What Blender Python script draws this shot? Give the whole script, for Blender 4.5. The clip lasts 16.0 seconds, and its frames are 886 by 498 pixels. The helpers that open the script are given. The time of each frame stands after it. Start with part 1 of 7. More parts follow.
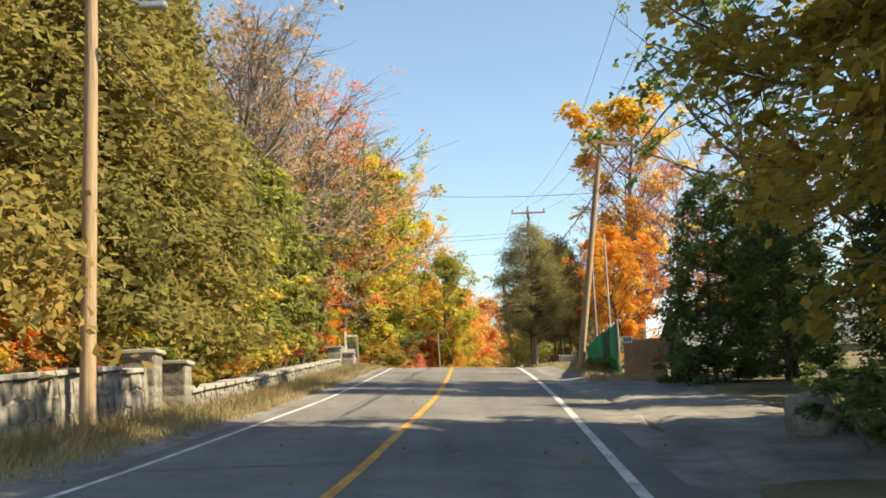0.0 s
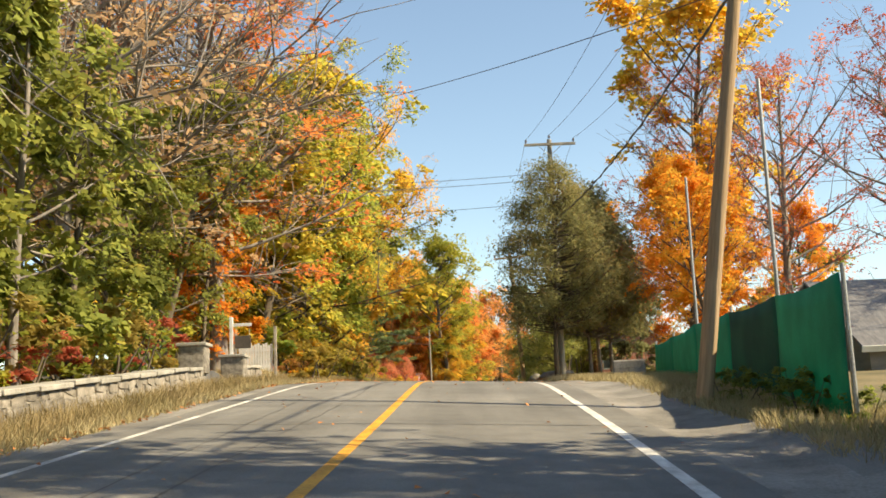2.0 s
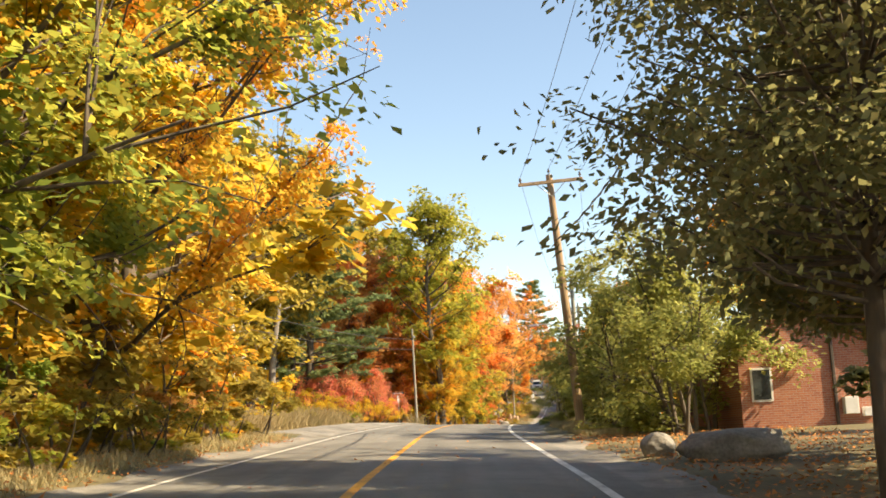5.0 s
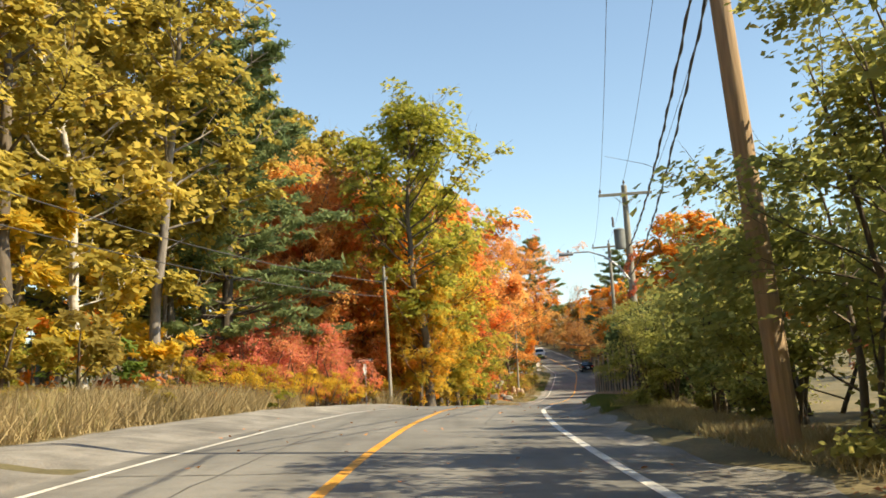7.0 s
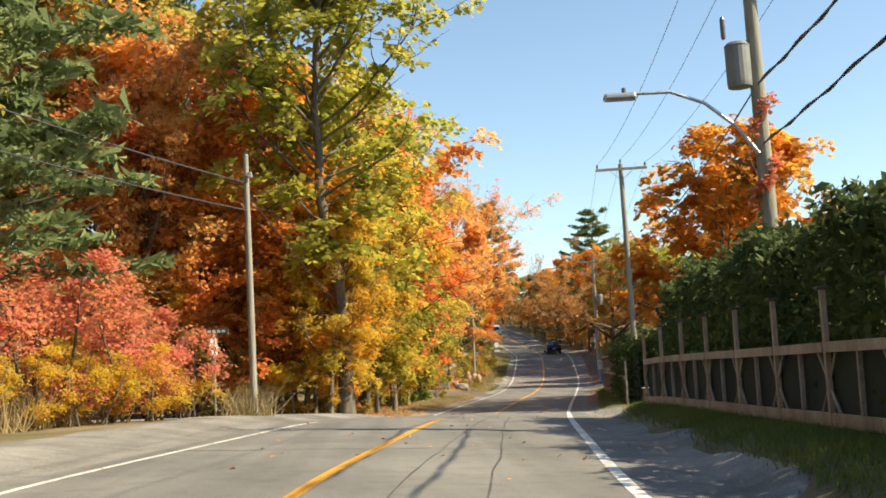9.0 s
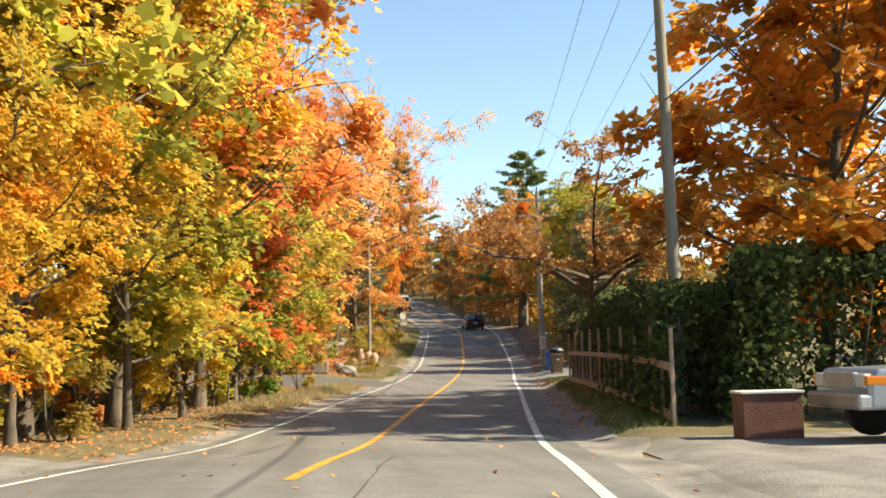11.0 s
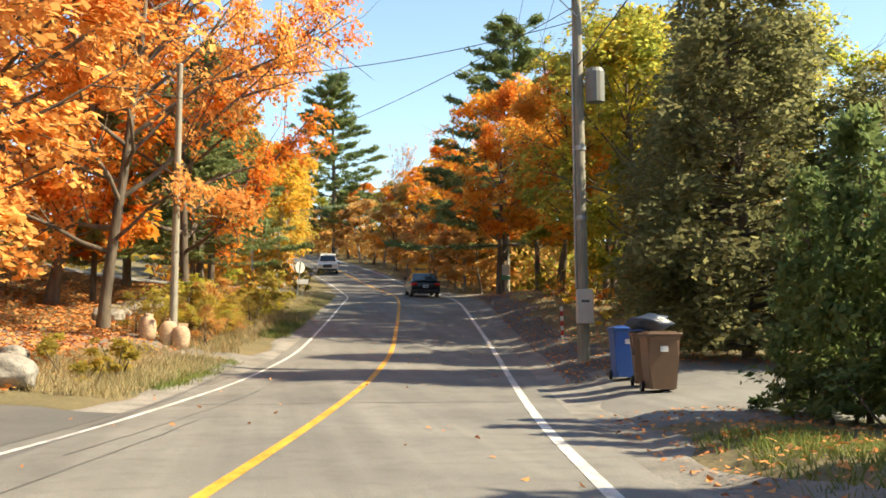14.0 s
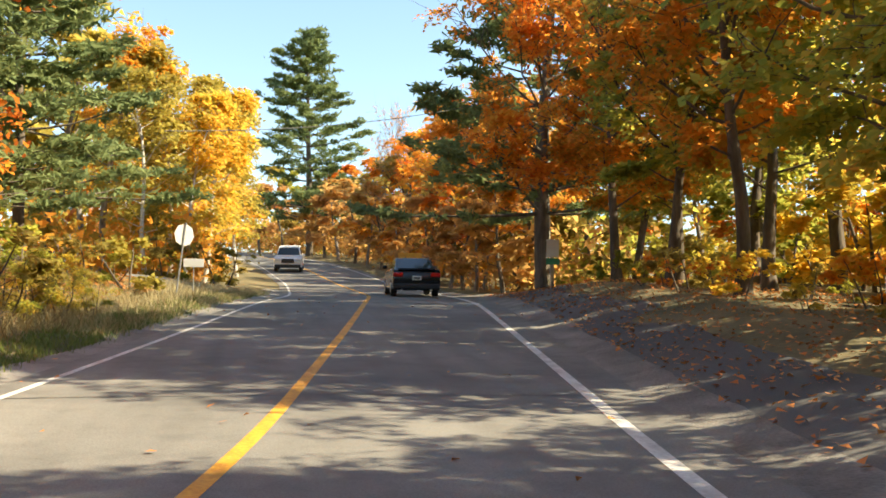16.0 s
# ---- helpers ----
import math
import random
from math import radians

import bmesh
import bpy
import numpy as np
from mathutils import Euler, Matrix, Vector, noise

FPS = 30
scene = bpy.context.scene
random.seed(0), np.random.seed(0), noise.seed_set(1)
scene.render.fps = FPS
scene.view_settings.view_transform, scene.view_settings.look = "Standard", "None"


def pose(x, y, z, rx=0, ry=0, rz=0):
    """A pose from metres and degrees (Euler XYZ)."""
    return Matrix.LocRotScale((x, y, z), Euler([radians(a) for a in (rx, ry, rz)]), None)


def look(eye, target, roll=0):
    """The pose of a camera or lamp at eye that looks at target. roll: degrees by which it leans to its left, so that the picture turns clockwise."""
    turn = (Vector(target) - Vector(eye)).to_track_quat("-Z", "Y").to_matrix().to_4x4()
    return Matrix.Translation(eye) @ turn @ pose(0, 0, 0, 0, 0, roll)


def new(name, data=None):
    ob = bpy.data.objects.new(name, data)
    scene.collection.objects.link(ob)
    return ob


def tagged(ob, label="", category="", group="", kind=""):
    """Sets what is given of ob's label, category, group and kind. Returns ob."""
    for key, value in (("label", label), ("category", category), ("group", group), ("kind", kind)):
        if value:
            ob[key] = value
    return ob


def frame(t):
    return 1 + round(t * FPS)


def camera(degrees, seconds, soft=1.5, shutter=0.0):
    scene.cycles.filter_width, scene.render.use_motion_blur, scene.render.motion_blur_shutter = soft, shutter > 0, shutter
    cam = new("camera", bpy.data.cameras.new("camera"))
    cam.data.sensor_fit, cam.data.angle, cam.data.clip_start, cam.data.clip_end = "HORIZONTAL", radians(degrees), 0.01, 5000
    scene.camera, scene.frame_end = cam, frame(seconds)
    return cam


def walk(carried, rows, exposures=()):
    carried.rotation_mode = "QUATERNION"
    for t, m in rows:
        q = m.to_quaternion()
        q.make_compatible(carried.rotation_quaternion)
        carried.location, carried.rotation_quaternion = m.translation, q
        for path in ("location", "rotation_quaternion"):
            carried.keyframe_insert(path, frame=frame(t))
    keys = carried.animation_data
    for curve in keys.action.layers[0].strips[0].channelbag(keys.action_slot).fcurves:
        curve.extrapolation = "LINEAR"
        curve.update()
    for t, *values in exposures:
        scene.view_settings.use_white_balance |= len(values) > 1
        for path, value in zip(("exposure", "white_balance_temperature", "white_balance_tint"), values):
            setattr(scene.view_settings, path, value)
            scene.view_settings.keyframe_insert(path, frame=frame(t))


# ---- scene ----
PATH = [
    (0, (0.032, -0.201, -0.026), (0.033, 1.773, 0.3), -2.5),
    (0.5, (0.327, 6.234, 0.413), (0.329, 8.207, 0.737), -2.4),
    (1, (0.589, 12.759, 0.83), (0.589, 14.732, 1.155), -2.4),
    (1.5, (0.86, 19.319, 1.255), (0.858, 21.292, 1.581), -2.4),
    (2, (1.098, 25.837, 1.726), (1.094, 27.809, 2.056), -2.4),
    (2.5, (1.248, 32.295, 2.243), (1.243, 34.267, 2.576), -2.5),
    (3, (1.383, 38.756, 2.833), (1.379, 40.727, 3.171), -2.5),
    (3.5, (1.491, 45.168, 3.429), (1.487, 47.139, 3.768), -2.6),
    (4, (1.588, 51.474, 3.96), (1.586, 53.444, 4.301), -3.0),
    (4.5, (1.695, 57.952, 4.414), (1.691, 59.922, 4.758), -2.7),
    (5, (1.797, 64.407, 4.779), (1.79, 66.378, 5.117), -2.6),
    (5.2, (1.843, 66.985, 4.914), (1.836, 68.957, 5.244), -2.7),
    (7.3, (1.906, 93.849, 5.624), (1.912, 95.829, 5.908), -3.0),
    (7.5, (1.945, 96.446, 5.716), (1.952, 98.425, 6.001), -2.9),
    (8, (2.104, 102.964, 5.951), (2.119, 104.944, 6.234), -2.8),
    (8.5, (2.37, 109.52, 6.16), (2.414, 111.502, 6.428), -2.9),
    (9, (2.733, 116.063, 6.334), (2.831, 118.045, 6.578), -2.5),
    (9.5, (3.308, 122.562, 6.446), (3.444, 124.545, 6.675), -2.1),
    (10, (4.026, 129.08, 6.566), (4.19, 131.061, 6.786), -1.8),
    (10.2, (4.334, 131.712, 6.609), (4.52, 133.693, 6.818), -1.8),
    (12.3, (8.857, 162.713, 6.012), (9.162, 164.68, 6.212), -0.4),
    (12.5, (9.315, 165.225, 6.061), (9.623, 167.191, 6.259), -0.4),
    (13, (10.443, 171.43, 6.204), (10.751, 173.397, 6.4), -0.4),
    (13.5, (11.52, 177.595, 6.298), (11.834, 179.561, 6.491), -0.2),
    (14, (12.577, 183.813, 6.365), (12.906, 185.778, 6.54), -0.1),
    (14.5, (13.574, 190.128, 6.394), (13.905, 192.092, 6.575), 0.0),
    (15, (14.567, 196.49, 6.448), (14.901, 198.453, 6.631), 0.1),
    (15.5, (15.669, 202.888, 6.597), (16.003, 204.85, 6.789), 0.1),
    (16, (16.75, 209.29, 6.834), (17.079, 211.252, 7.039), 0.2),
]
cam = camera(44.4, 16.0, 1.7)
walk(cam, [(t, look(eye, target, roll)) for t, eye, target, roll in PATH], exposures=((0, 1.02, 7600, 5), (2.0, 0.95, 7900, 6), (3.5, 0.92, 8000, 8), (4.5, 1.08, 8300, 9), (5, 1.2, 8200, 9), (7.5, 0.86, 7400, 5), (10, 1.0, 7300, 5), (12.5, 1.18, 7200, 4), (14.5, 1.38, 7400, 4), (15, 1.5, 7400, 4), (15.5, 1.38, 7400, 4), (16, 1.48, 7500, 4)))

# ---- light ----
SUN_AZ, SUN_EL = radians(-15.0), radians(41.0)      # the sun stands to the right of the road
sun_to = Vector((math.cos(SUN_AZ) * math.cos(SUN_EL), math.sin(SUN_AZ) * math.cos(SUN_EL), math.sin(SUN_EL)))
world = bpy.data.worlds.new("world")
scene.world = world
world.use_nodes = True
wn = world.node_tree
sky = wn.nodes.new("ShaderNodeTexSky")
sky.sky_type, sky.sun_disc = "NISHITA", False
sky.sun_elevation, sky.sun_rotation = SUN_EL, math.pi / 2 - SUN_AZ
sky.air_density, sky.dust_density, sky.ozone_density = 1.0, 0.1, 2.2
wn.links.new(sky.outputs[0], wn.nodes["Background"].inputs[0])
wn.nodes["Background"].inputs[1].default_value = 0.122
sun = new("sun", bpy.data.lights.new("sun", "SUN"))
sun.data.energy, sun.data.angle, sun.data.color = 5.0, radians(0.6), (1.0, 0.88, 0.68)
sun.matrix_world = look(sun_to * 100, (0, 0, 0))


# ---- materials ----
def nodes_of(name):
    m = bpy.data.materials.new(name)
    m.use_nodes = True
    t = m.node_tree
    return m, t, t.nodes["Principled BSDF"], t.links


def ramp_node(t, stops):
    r = t.nodes.new("ShaderNodeValToRGB")
    while len(r.color_ramp.elements) < len(stops):
        r.color_ramp.elements.new(0.5)
    for e, (p, c) in zip(r.color_ramp.elements, stops):
        e.position, e.color = p, (*c, 1)
    return r


def noise_node(t, scale, detail=4, stretch=None, coord="Object"):
    tc = t.nodes.new("ShaderNodeTexCoord")
    n = t.nodes.new("ShaderNodeTexNoise")
    n.inputs["Scale"].default_value, n.inputs["Detail"].default_value = scale, detail
    if stretch:
        mp = t.nodes.new("ShaderNodeMapping")
        mp.inputs["Scale"].default_value = stretch
        t.links.new(tc.outputs[coord], mp.inputs[0])
        t.links.new(mp.outputs[0], n.inputs["Vector"])
    else:
        t.links.new(tc.outputs[coord], n.inputs["Vector"])
    return n


def surface(name, dark, light, scale=2.0, fine=40.0, rough=0.8, bump=0.3, stretch=None, metal=0.0, vary=0.0, dist=0.02, grain=0.55):
    """A two-scale surface: broad patches between two colours, fine grain over it, relief from the grain."""
    m, t, b, l = nodes_of(name)
    n1, n2 = noise_node(t, scale, 5, stretch), noise_node(t, fine, 3, stretch)
    r = ramp_node(t, [(0.3, dark), (0.7, light)])
    mix = t.nodes.new("ShaderNodeMix")
    mix.data_type, mix.blend_type = "RGBA", "OVERLAY"
    mix.inputs[0].default_value = grain
    l.new(n1.outputs[0], r.inputs[0])
    l.new(r.outputs[0], mix.inputs[6])
    l.new(n2.outputs[0], mix.inputs[7])
    out = mix.outputs[2]
    if vary:
        oi, hs = t.nodes.new("ShaderNodeObjectInfo"), t.nodes.new("ShaderNodeHueSaturation")
        mr = t.nodes.new("ShaderNodeMapRange")
        mr.inputs[3].default_value, mr.inputs[4].default_value = 1 - vary, 1 + vary
        l.new(oi.outputs["Random"], mr.inputs[0])
        l.new(mr.outputs[0], hs.inputs["Value"])
        l.new(out, hs.inputs["Color"])
        out = hs.outputs[0]
    l.new(out, b.inputs["Base Color"])
    b.inputs["Roughness"].default_value, b.inputs["Metallic"].default_value = rough, metal
    if bump:
        bp = t.nodes.new("ShaderNodeBump")
        bp.inputs["Strength"].default_value, bp.inputs["Distance"].default_value = bump, dist
        l.new(n2.outputs[0], bp.inputs["Height"])
        l.new(bp.outputs[0], b.inputs["Normal"])
    return m


def plain(name, colour, rough=0.5, metal=0.0):
    m, t, b, l = nodes_of(name)
    b.inputs["Base Color"].default_value = (*colour, 1)
    b.inputs["Roughness"].default_value, b.inputs["Metallic"].default_value = rough, metal
    return m


def leafy(name, colours, through_light=0.64, shift=0.5):
    """Foliage: each leaf takes a colour of its own from the ramp, each tree shifts along it."""
    m, t, b, l = nodes_of(name)
    g, oi = t.nodes.new("ShaderNodeNewGeometry"), t.nodes.new("ShaderNodeObjectInfo")
    n = noise_node(t, 0.45, 2)
    a = t.nodes.new("ShaderNodeMath")
    a.operation = "MULTIPLY_ADD"
    a.inputs[1].default_value = 0.42
    l.new(g.outputs["Random Per Island"], a.inputs[0])
    c = t.nodes.new("ShaderNodeMath")
    c.operation = "MULTIPLY_ADD"
    c.inputs[1].default_value = 1.15
    c.inputs[2].default_value = -0.36
    l.new(n.outputs[0], c.inputs[0])
    l.new(c.outputs[0], a.inputs[2])
    d = t.nodes.new("ShaderNodeMath")
    d.operation = "MULTIPLY_ADD"
    d.inputs[1].default_value = shift
    l.new(oi.outputs["Random"], d.inputs[0])
    e = t.nodes.new("ShaderNodeMath")
    e.operation = "SUBTRACT"
    e.inputs[1].default_value = shift / 2
    l.new(a.outputs[0], d.inputs[2])
    l.new(d.outputs[0], e.inputs[0])
    gain = [min(0.9, max(c) ** 0.78) / max(c) for c in colours]
    r = ramp_node(t, [(i / (len(colours) - 1), tuple(v * g for v in c)) for i, (c, g) in enumerate(zip(colours, gain))])
    l.new(e.outputs[0], r.inputs[0])
    l.new(r.outputs[0], b.inputs["Base Color"])
    b.inputs["Roughness"].default_value = 0.75
    b.inputs["Specular IOR Level"].default_value = 0.15
    tr, mx = t.nodes.new("ShaderNodeBsdfTranslucent"), t.nodes.new("ShaderNodeMixShader")
    mx.inputs[0].default_value = through_light * 1.08
    l.new(r.outputs[0], tr.inputs[0])
    l.new(b.outputs[0], mx.inputs[1])
    l.new(tr.outputs[0], mx.inputs[2])
    l.new(mx.outputs[0], t.nodes["Material Output"].inputs[0])
    return m


ASPHALT = surface("asphalt", (0.135, 0.132, 0.126), (0.2, 0.194, 0.182), 0.35, 60, 0.9, 0.25)


def worn(m, stretch, amount, scale=1.0):
    """Long wear streaks and blotches laid over a surface's colour."""
    t = m.node_tree
    b = t.nodes["Principled BSDF"]
    old = b.inputs["Base Color"].links[0].from_socket
    s, k = noise_node(t, scale, 4, stretch), noise_node(t, 2.3, 6)
    r1, r2 = ramp_node(t, [(0.3, (1 - amount,) * 3), (0.62, (1 + amount * 0.4,) * 3)]), ramp_node(t, [(0.36, (1 - amount * 0.6,) * 3), (0.5, (1, 1, 1))])
    t.links.new(s.outputs[0], r1.inputs[0])
    t.links.new(k.outputs[0], r2.inputs[0])
    for r in (r1, r2):
        x = t.nodes.new("ShaderNodeMix")
        x.data_type, x.blend_type = "RGBA", "MULTIPLY"
        x.inputs[0].default_value = 1.0
        t.links.new(old, x.inputs[6])
        t.links.new(r.outputs[0], x.inputs[7])
        old = x.outputs[2]
    t.links.new(old, b.inputs["Base Color"])


worn(ASPHALT, (1.6, 0.035, 1), 0.22)
# for dark driveways, and for shade put into the shoulder under the maples
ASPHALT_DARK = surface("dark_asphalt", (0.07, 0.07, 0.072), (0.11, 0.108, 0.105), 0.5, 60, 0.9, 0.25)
GRAVEL = surface("gravel", (0.16, 0.152, 0.14), (0.275, 0.26, 0.24), 0.8, 30, 0.95, 0.8)
GROUND = surface("ground_earth", (0.075, 0.072, 0.032), (0.2, 0.155, 0.08), 0.4, 12, 0.95, 0.8)
worn(GRAVEL, (1.1, 0.25, 1), 0.3)
YELLOW_PAINT = surface("yellow_paint", (0.6, 0.27, 0.025), (0.74, 0.36, 0.04), 1.5, 25, 0.7, 0.2)
WHITE_PAINT = surface("white_paint", (0.5, 0.49, 0.47), (0.72, 0.71, 0.68), 1.5, 25, 0.7, 0.2)
worn(YELLOW_PAINT, (6, 1.5, 1), 0.25)
worn(WHITE_PAINT, (6, 1.5, 1), 0.3)
TAR = surface("tar", (0.055, 0.054, 0.052), (0.1, 0.097, 0.092), 2, 30, 0.7, 0.2)
STONE = surface("field_stone", (0.14, 0.125, 0.105), (0.32, 0.29, 0.25), 2.5, 18, 0.9, 0.7, vary=0.3)
MORTAR = surface("mortar", (0.22, 0.2, 0.17), (0.34, 0.31, 0.27), 3, 40, 0.95, 0.5)
CAPSTONE = surface("cap_concrete", (0.25, 0.24, 0.21), (0.42, 0.4, 0.36), 1.5, 30, 0.9, 0.4)
ROCK = surface("granite", (0.15, 0.14, 0.125), (0.33, 0.31, 0.28), 1.5, 16, 0.9, 0.8)
BARK = surface("bark", (0.07, 0.055, 0.042), (0.16, 0.13, 0.1), 3, 14, 0.95, 1.0, (1, 1, 0.25))
BARK_GREY = surface("grey_bark", (0.15, 0.13, 0.115), (0.28, 0.25, 0.225), 3, 14, 0.95, 0.9, (1, 1, 0.25))
BARK_BIRCH = surface("birch_bark", (0.34, 0.31, 0.27), (0.6, 0.57, 0.52), 2, 10, 0.85, 0.5, (1, 1, 2.5))
POLE_WOOD = surface("pole_wood", (0.25, 0.17, 0.1), (0.43, 0.31, 0.2), 1.5, 26, 0.9, 0.6, (1, 1, 0.06))
POLE_GREY = surface("weathered_pole_wood", (0.2, 0.19, 0.155), (0.33, 0.31, 0.26), 1.5, 26, 0.9, 0.6, (1, 1, 0.06))
WOOD_WARM = surface("stained_wood", (0.3, 0.225, 0.17), (0.47, 0.37, 0.29), 2, 30, 0.8, 0.4, (1, 1, 0.2))
WOOD_DARK = surface("dark_wood", (0.05, 0.04, 0.035), (0.1, 0.08, 0.065), 2, 30, 0.8, 0.4)
METAL = surface("galvanised_metal", (0.35, 0.36, 0.37), (0.5, 0.51, 0.52), 2, 30, 0.45, 0.1, metal=0.8)
CABLE = plain("cable", (0.06, 0.06, 0.062), 0.5)

ORANGE = leafy("orange_maple_leaves", [(0.55, 0.13, 0.03), (0.68, 0.24, 0.045), (0.78, 0.36, 0.06), (0.74, 0.45, 0.07), (0.42, 0.36, 0.07)], shift=0.35)
PINKISH = leafy("pale_orange_leaves", [(0.5, 0.2, 0.09), (0.66, 0.3, 0.11), (0.72, 0.4, 0.15), (0.56, 0.36, 0.12)], shift=0.3)
DUN = leafy("dun_leaves", [(0.3, 0.2, 0.12), (0.4, 0.27, 0.16), (0.5, 0.33, 0.18), (0.54, 0.33, 0.13)], shift=0.3)
RED = leafy("red_leaves", [(0.28, 0.07, 0.05), (0.44, 0.12, 0.075), (0.52, 0.2, 0.1), (0.44, 0.3, 0.1)], shift=0.35)
YELLOW = leafy("yellow_leaves", [(0.38, 0.32, 0.055), (0.6, 0.44, 0.07), (0.78, 0.5, 0.075), (0.8, 0.4, 0.065)], shift=0.4)
LIME = leafy("yellow_green_leaves", [(0.18, 0.2, 0.04), (0.29, 0.29, 0.055), (0.42, 0.37, 0.07), (0.56, 0.42, 0.085)], shift=0.35)
GREEN = leafy("green_leaves", [(0.08, 0.12, 0.03), (0.14, 0.2, 0.045), (0.24, 0.28, 0.065), (0.38, 0.34, 0.08)], shift=0.3)
OLIVE = leafy("olive_brown_leaves", [(0.16, 0.13, 0.04), (0.26, 0.2, 0.055), (0.36, 0.28, 0.08), (0.5, 0.27, 0.08)], shift=0.3)
CEDAR = leafy("cedar_sprays", [(0.095, 0.108, 0.05), (0.165, 0.168, 0.077), (0.26, 0.235, 0.11), (0.41, 0.28, 0.135)], 0.6, 0.25)
NEEDLES = leafy("pine_needles", [(0.07, 0.1, 0.045), (0.12, 0.155, 0.065), (0.18, 0.21, 0.085), (0.26, 0.25, 0.1)], 0.35, 0.25)
GOLD = leafy("gold_brown_leaves", [(0.2, 0.17, 0.045), (0.33, 0.27, 0.06), (0.47, 0.36, 0.085), (0.58, 0.39, 0.11)], shift=0.3)
AMBER = leafy("amber_leaves", [(0.36, 0.33, 0.06), (0.6, 0.42, 0.07), (0.76, 0.42, 0.07), (0.74, 0.28, 0.06)], shift=0.35)
RUSSET = leafy("russet_leaves", [(0.34, 0.17, 0.075), (0.48, 0.27, 0.1), (0.6, 0.36, 0.12), (0.54, 0.38, 0.13)], 0.66, 0.3)
ROSE = leafy("rosy_sumac_leaves", [(0.52, 0.28, 0.1), (0.6, 0.21, 0.12), (0.66, 0.19, 0.15), (0.6, 0.17, 0.15)], 0.5, 0.3)
RUST = leafy("rust_red_leaves", [(0.46, 0.17, 0.09), (0.6, 0.24, 0.1), (0.68, 0.33, 0.1), (0.64, 0.42, 0.11)], 0.6, 0.3)
MIXED = leafy("green_and_gold_leaves", [(0.15, 0.19, 0.045), (0.26, 0.29, 0.06), (0.42, 0.38, 0.075), (0.66, 0.44, 0.08), (0.68, 0.28, 0.06)], 0.68, 0.3)
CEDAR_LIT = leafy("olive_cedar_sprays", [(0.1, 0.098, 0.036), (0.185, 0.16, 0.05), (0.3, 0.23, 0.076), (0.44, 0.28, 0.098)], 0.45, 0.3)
THUJA = leafy("dark_cedar_sprays", [(0.06, 0.09, 0.036), (0.105, 0.145, 0.055), (0.16, 0.195, 0.075), (0.23, 0.24, 0.09)], 0.45, 0.2)
PEACH = leafy("peach_maple_leaves", [(0.64, 0.27, 0.09), (0.74, 0.37, 0.12), (0.8, 0.46, 0.15), (0.74, 0.48, 0.14)], 0.64, 0.3)
FRESH = leafy("fresh_green_leaves", [(0.09, 0.11, 0.033), (0.16, 0.185, 0.05), (0.25, 0.26, 0.065), (0.4, 0.34, 0.08)], 0.66, 0.25)
CORAL = leafy("coral_maple_leaves", [(0.58, 0.14, 0.06), (0.7, 0.23, 0.075), (0.78, 0.34, 0.09), (0.8, 0.45, 0.11)], 0.52, 0.3)
DRYGRASS = leafy("dry_grass_blades", [(0.2, 0.17, 0.085), (0.31, 0.255, 0.14), (0.4, 0.34, 0.21), (0.2, 0.22, 0.075)], 0.25, 0.3)
WEEDS = leafy("brown_weed_blades", [(0.13, 0.11, 0.055), (0.24, 0.185, 0.095), (0.32, 0.25, 0.14), (0.19, 0.2, 0.07)], 0.25, 0.3)
GREENGRASS = leafy("green_grass_blades", [(0.06, 0.085, 0.025), (0.09, 0.12, 0.033), (0.14, 0.155, 0.045), (0.22, 0.19, 0.07)], 0.25, 0.3)
LITTER = leafy("fallen_leaves", [(0.3, 0.1, 0.04), (0.46, 0.18, 0.06), (0.55, 0.27, 0.1), (0.36, 0.22, 0.1)], 0.1, 0.2)


# ---- mesh helpers ----
def mesh_from(name, verts, faces, material, smooth=False):
    """One mesh from arrays of places and of faces that all have the same number of corners."""
    verts, faces = np.asarray(verts, np.float32).reshape(-1, 3), np.asarray(faces, np.int32)
    me = bpy.data.meshes.new(name)
    n, k = faces.shape
    me.vertices.add(len(verts))
    me.vertices.foreach_set("co", verts.ravel())
    me.loops.add(n * k)
    me.loops.foreach_set("vertex_index", faces.ravel())
    me.polygons.add(n)
    me.polygons.foreach_set("loop_start", np.arange(0, n * k, k, dtype=np.int32))
    me.polygons.foreach_set("loop_total", np.full(n, k, np.int32))
    if smooth:
        me.polygons.foreach_set("use_smooth", np.ones(n, bool))
    me.update(calc_edges=True)
    me.validate()
    me.materials.append(material)
    return me


def link(name, me, parent=None, label="", at=None):
    ob = new(name, me)
    if parent is not None:
        ob.parent = parent
    if at is not None:
        ob.matrix_basis = at
    if label:
        ob["label"] = label
    return ob


def part(name, bm, material, parent, label="", at=None, smooth=False):
    me = bpy.data.meshes.new(name)
    bm.to_mesh(me)
    bm.free()
    me.materials.append(material)
    if smooth:
        me.polygons.foreach_set("use_smooth", np.ones(len(me.polygons), bool))
    return link(name, me, parent, label, at)


def thing(name, at, label, category, group="", kind=""):
    """The empty at a thing's base, to which its parts belong."""
    ob = new(name)
    ob.empty_display_size = 0.2
    ob.matrix_basis = at
    return tagged(ob, label, category, group, kind)


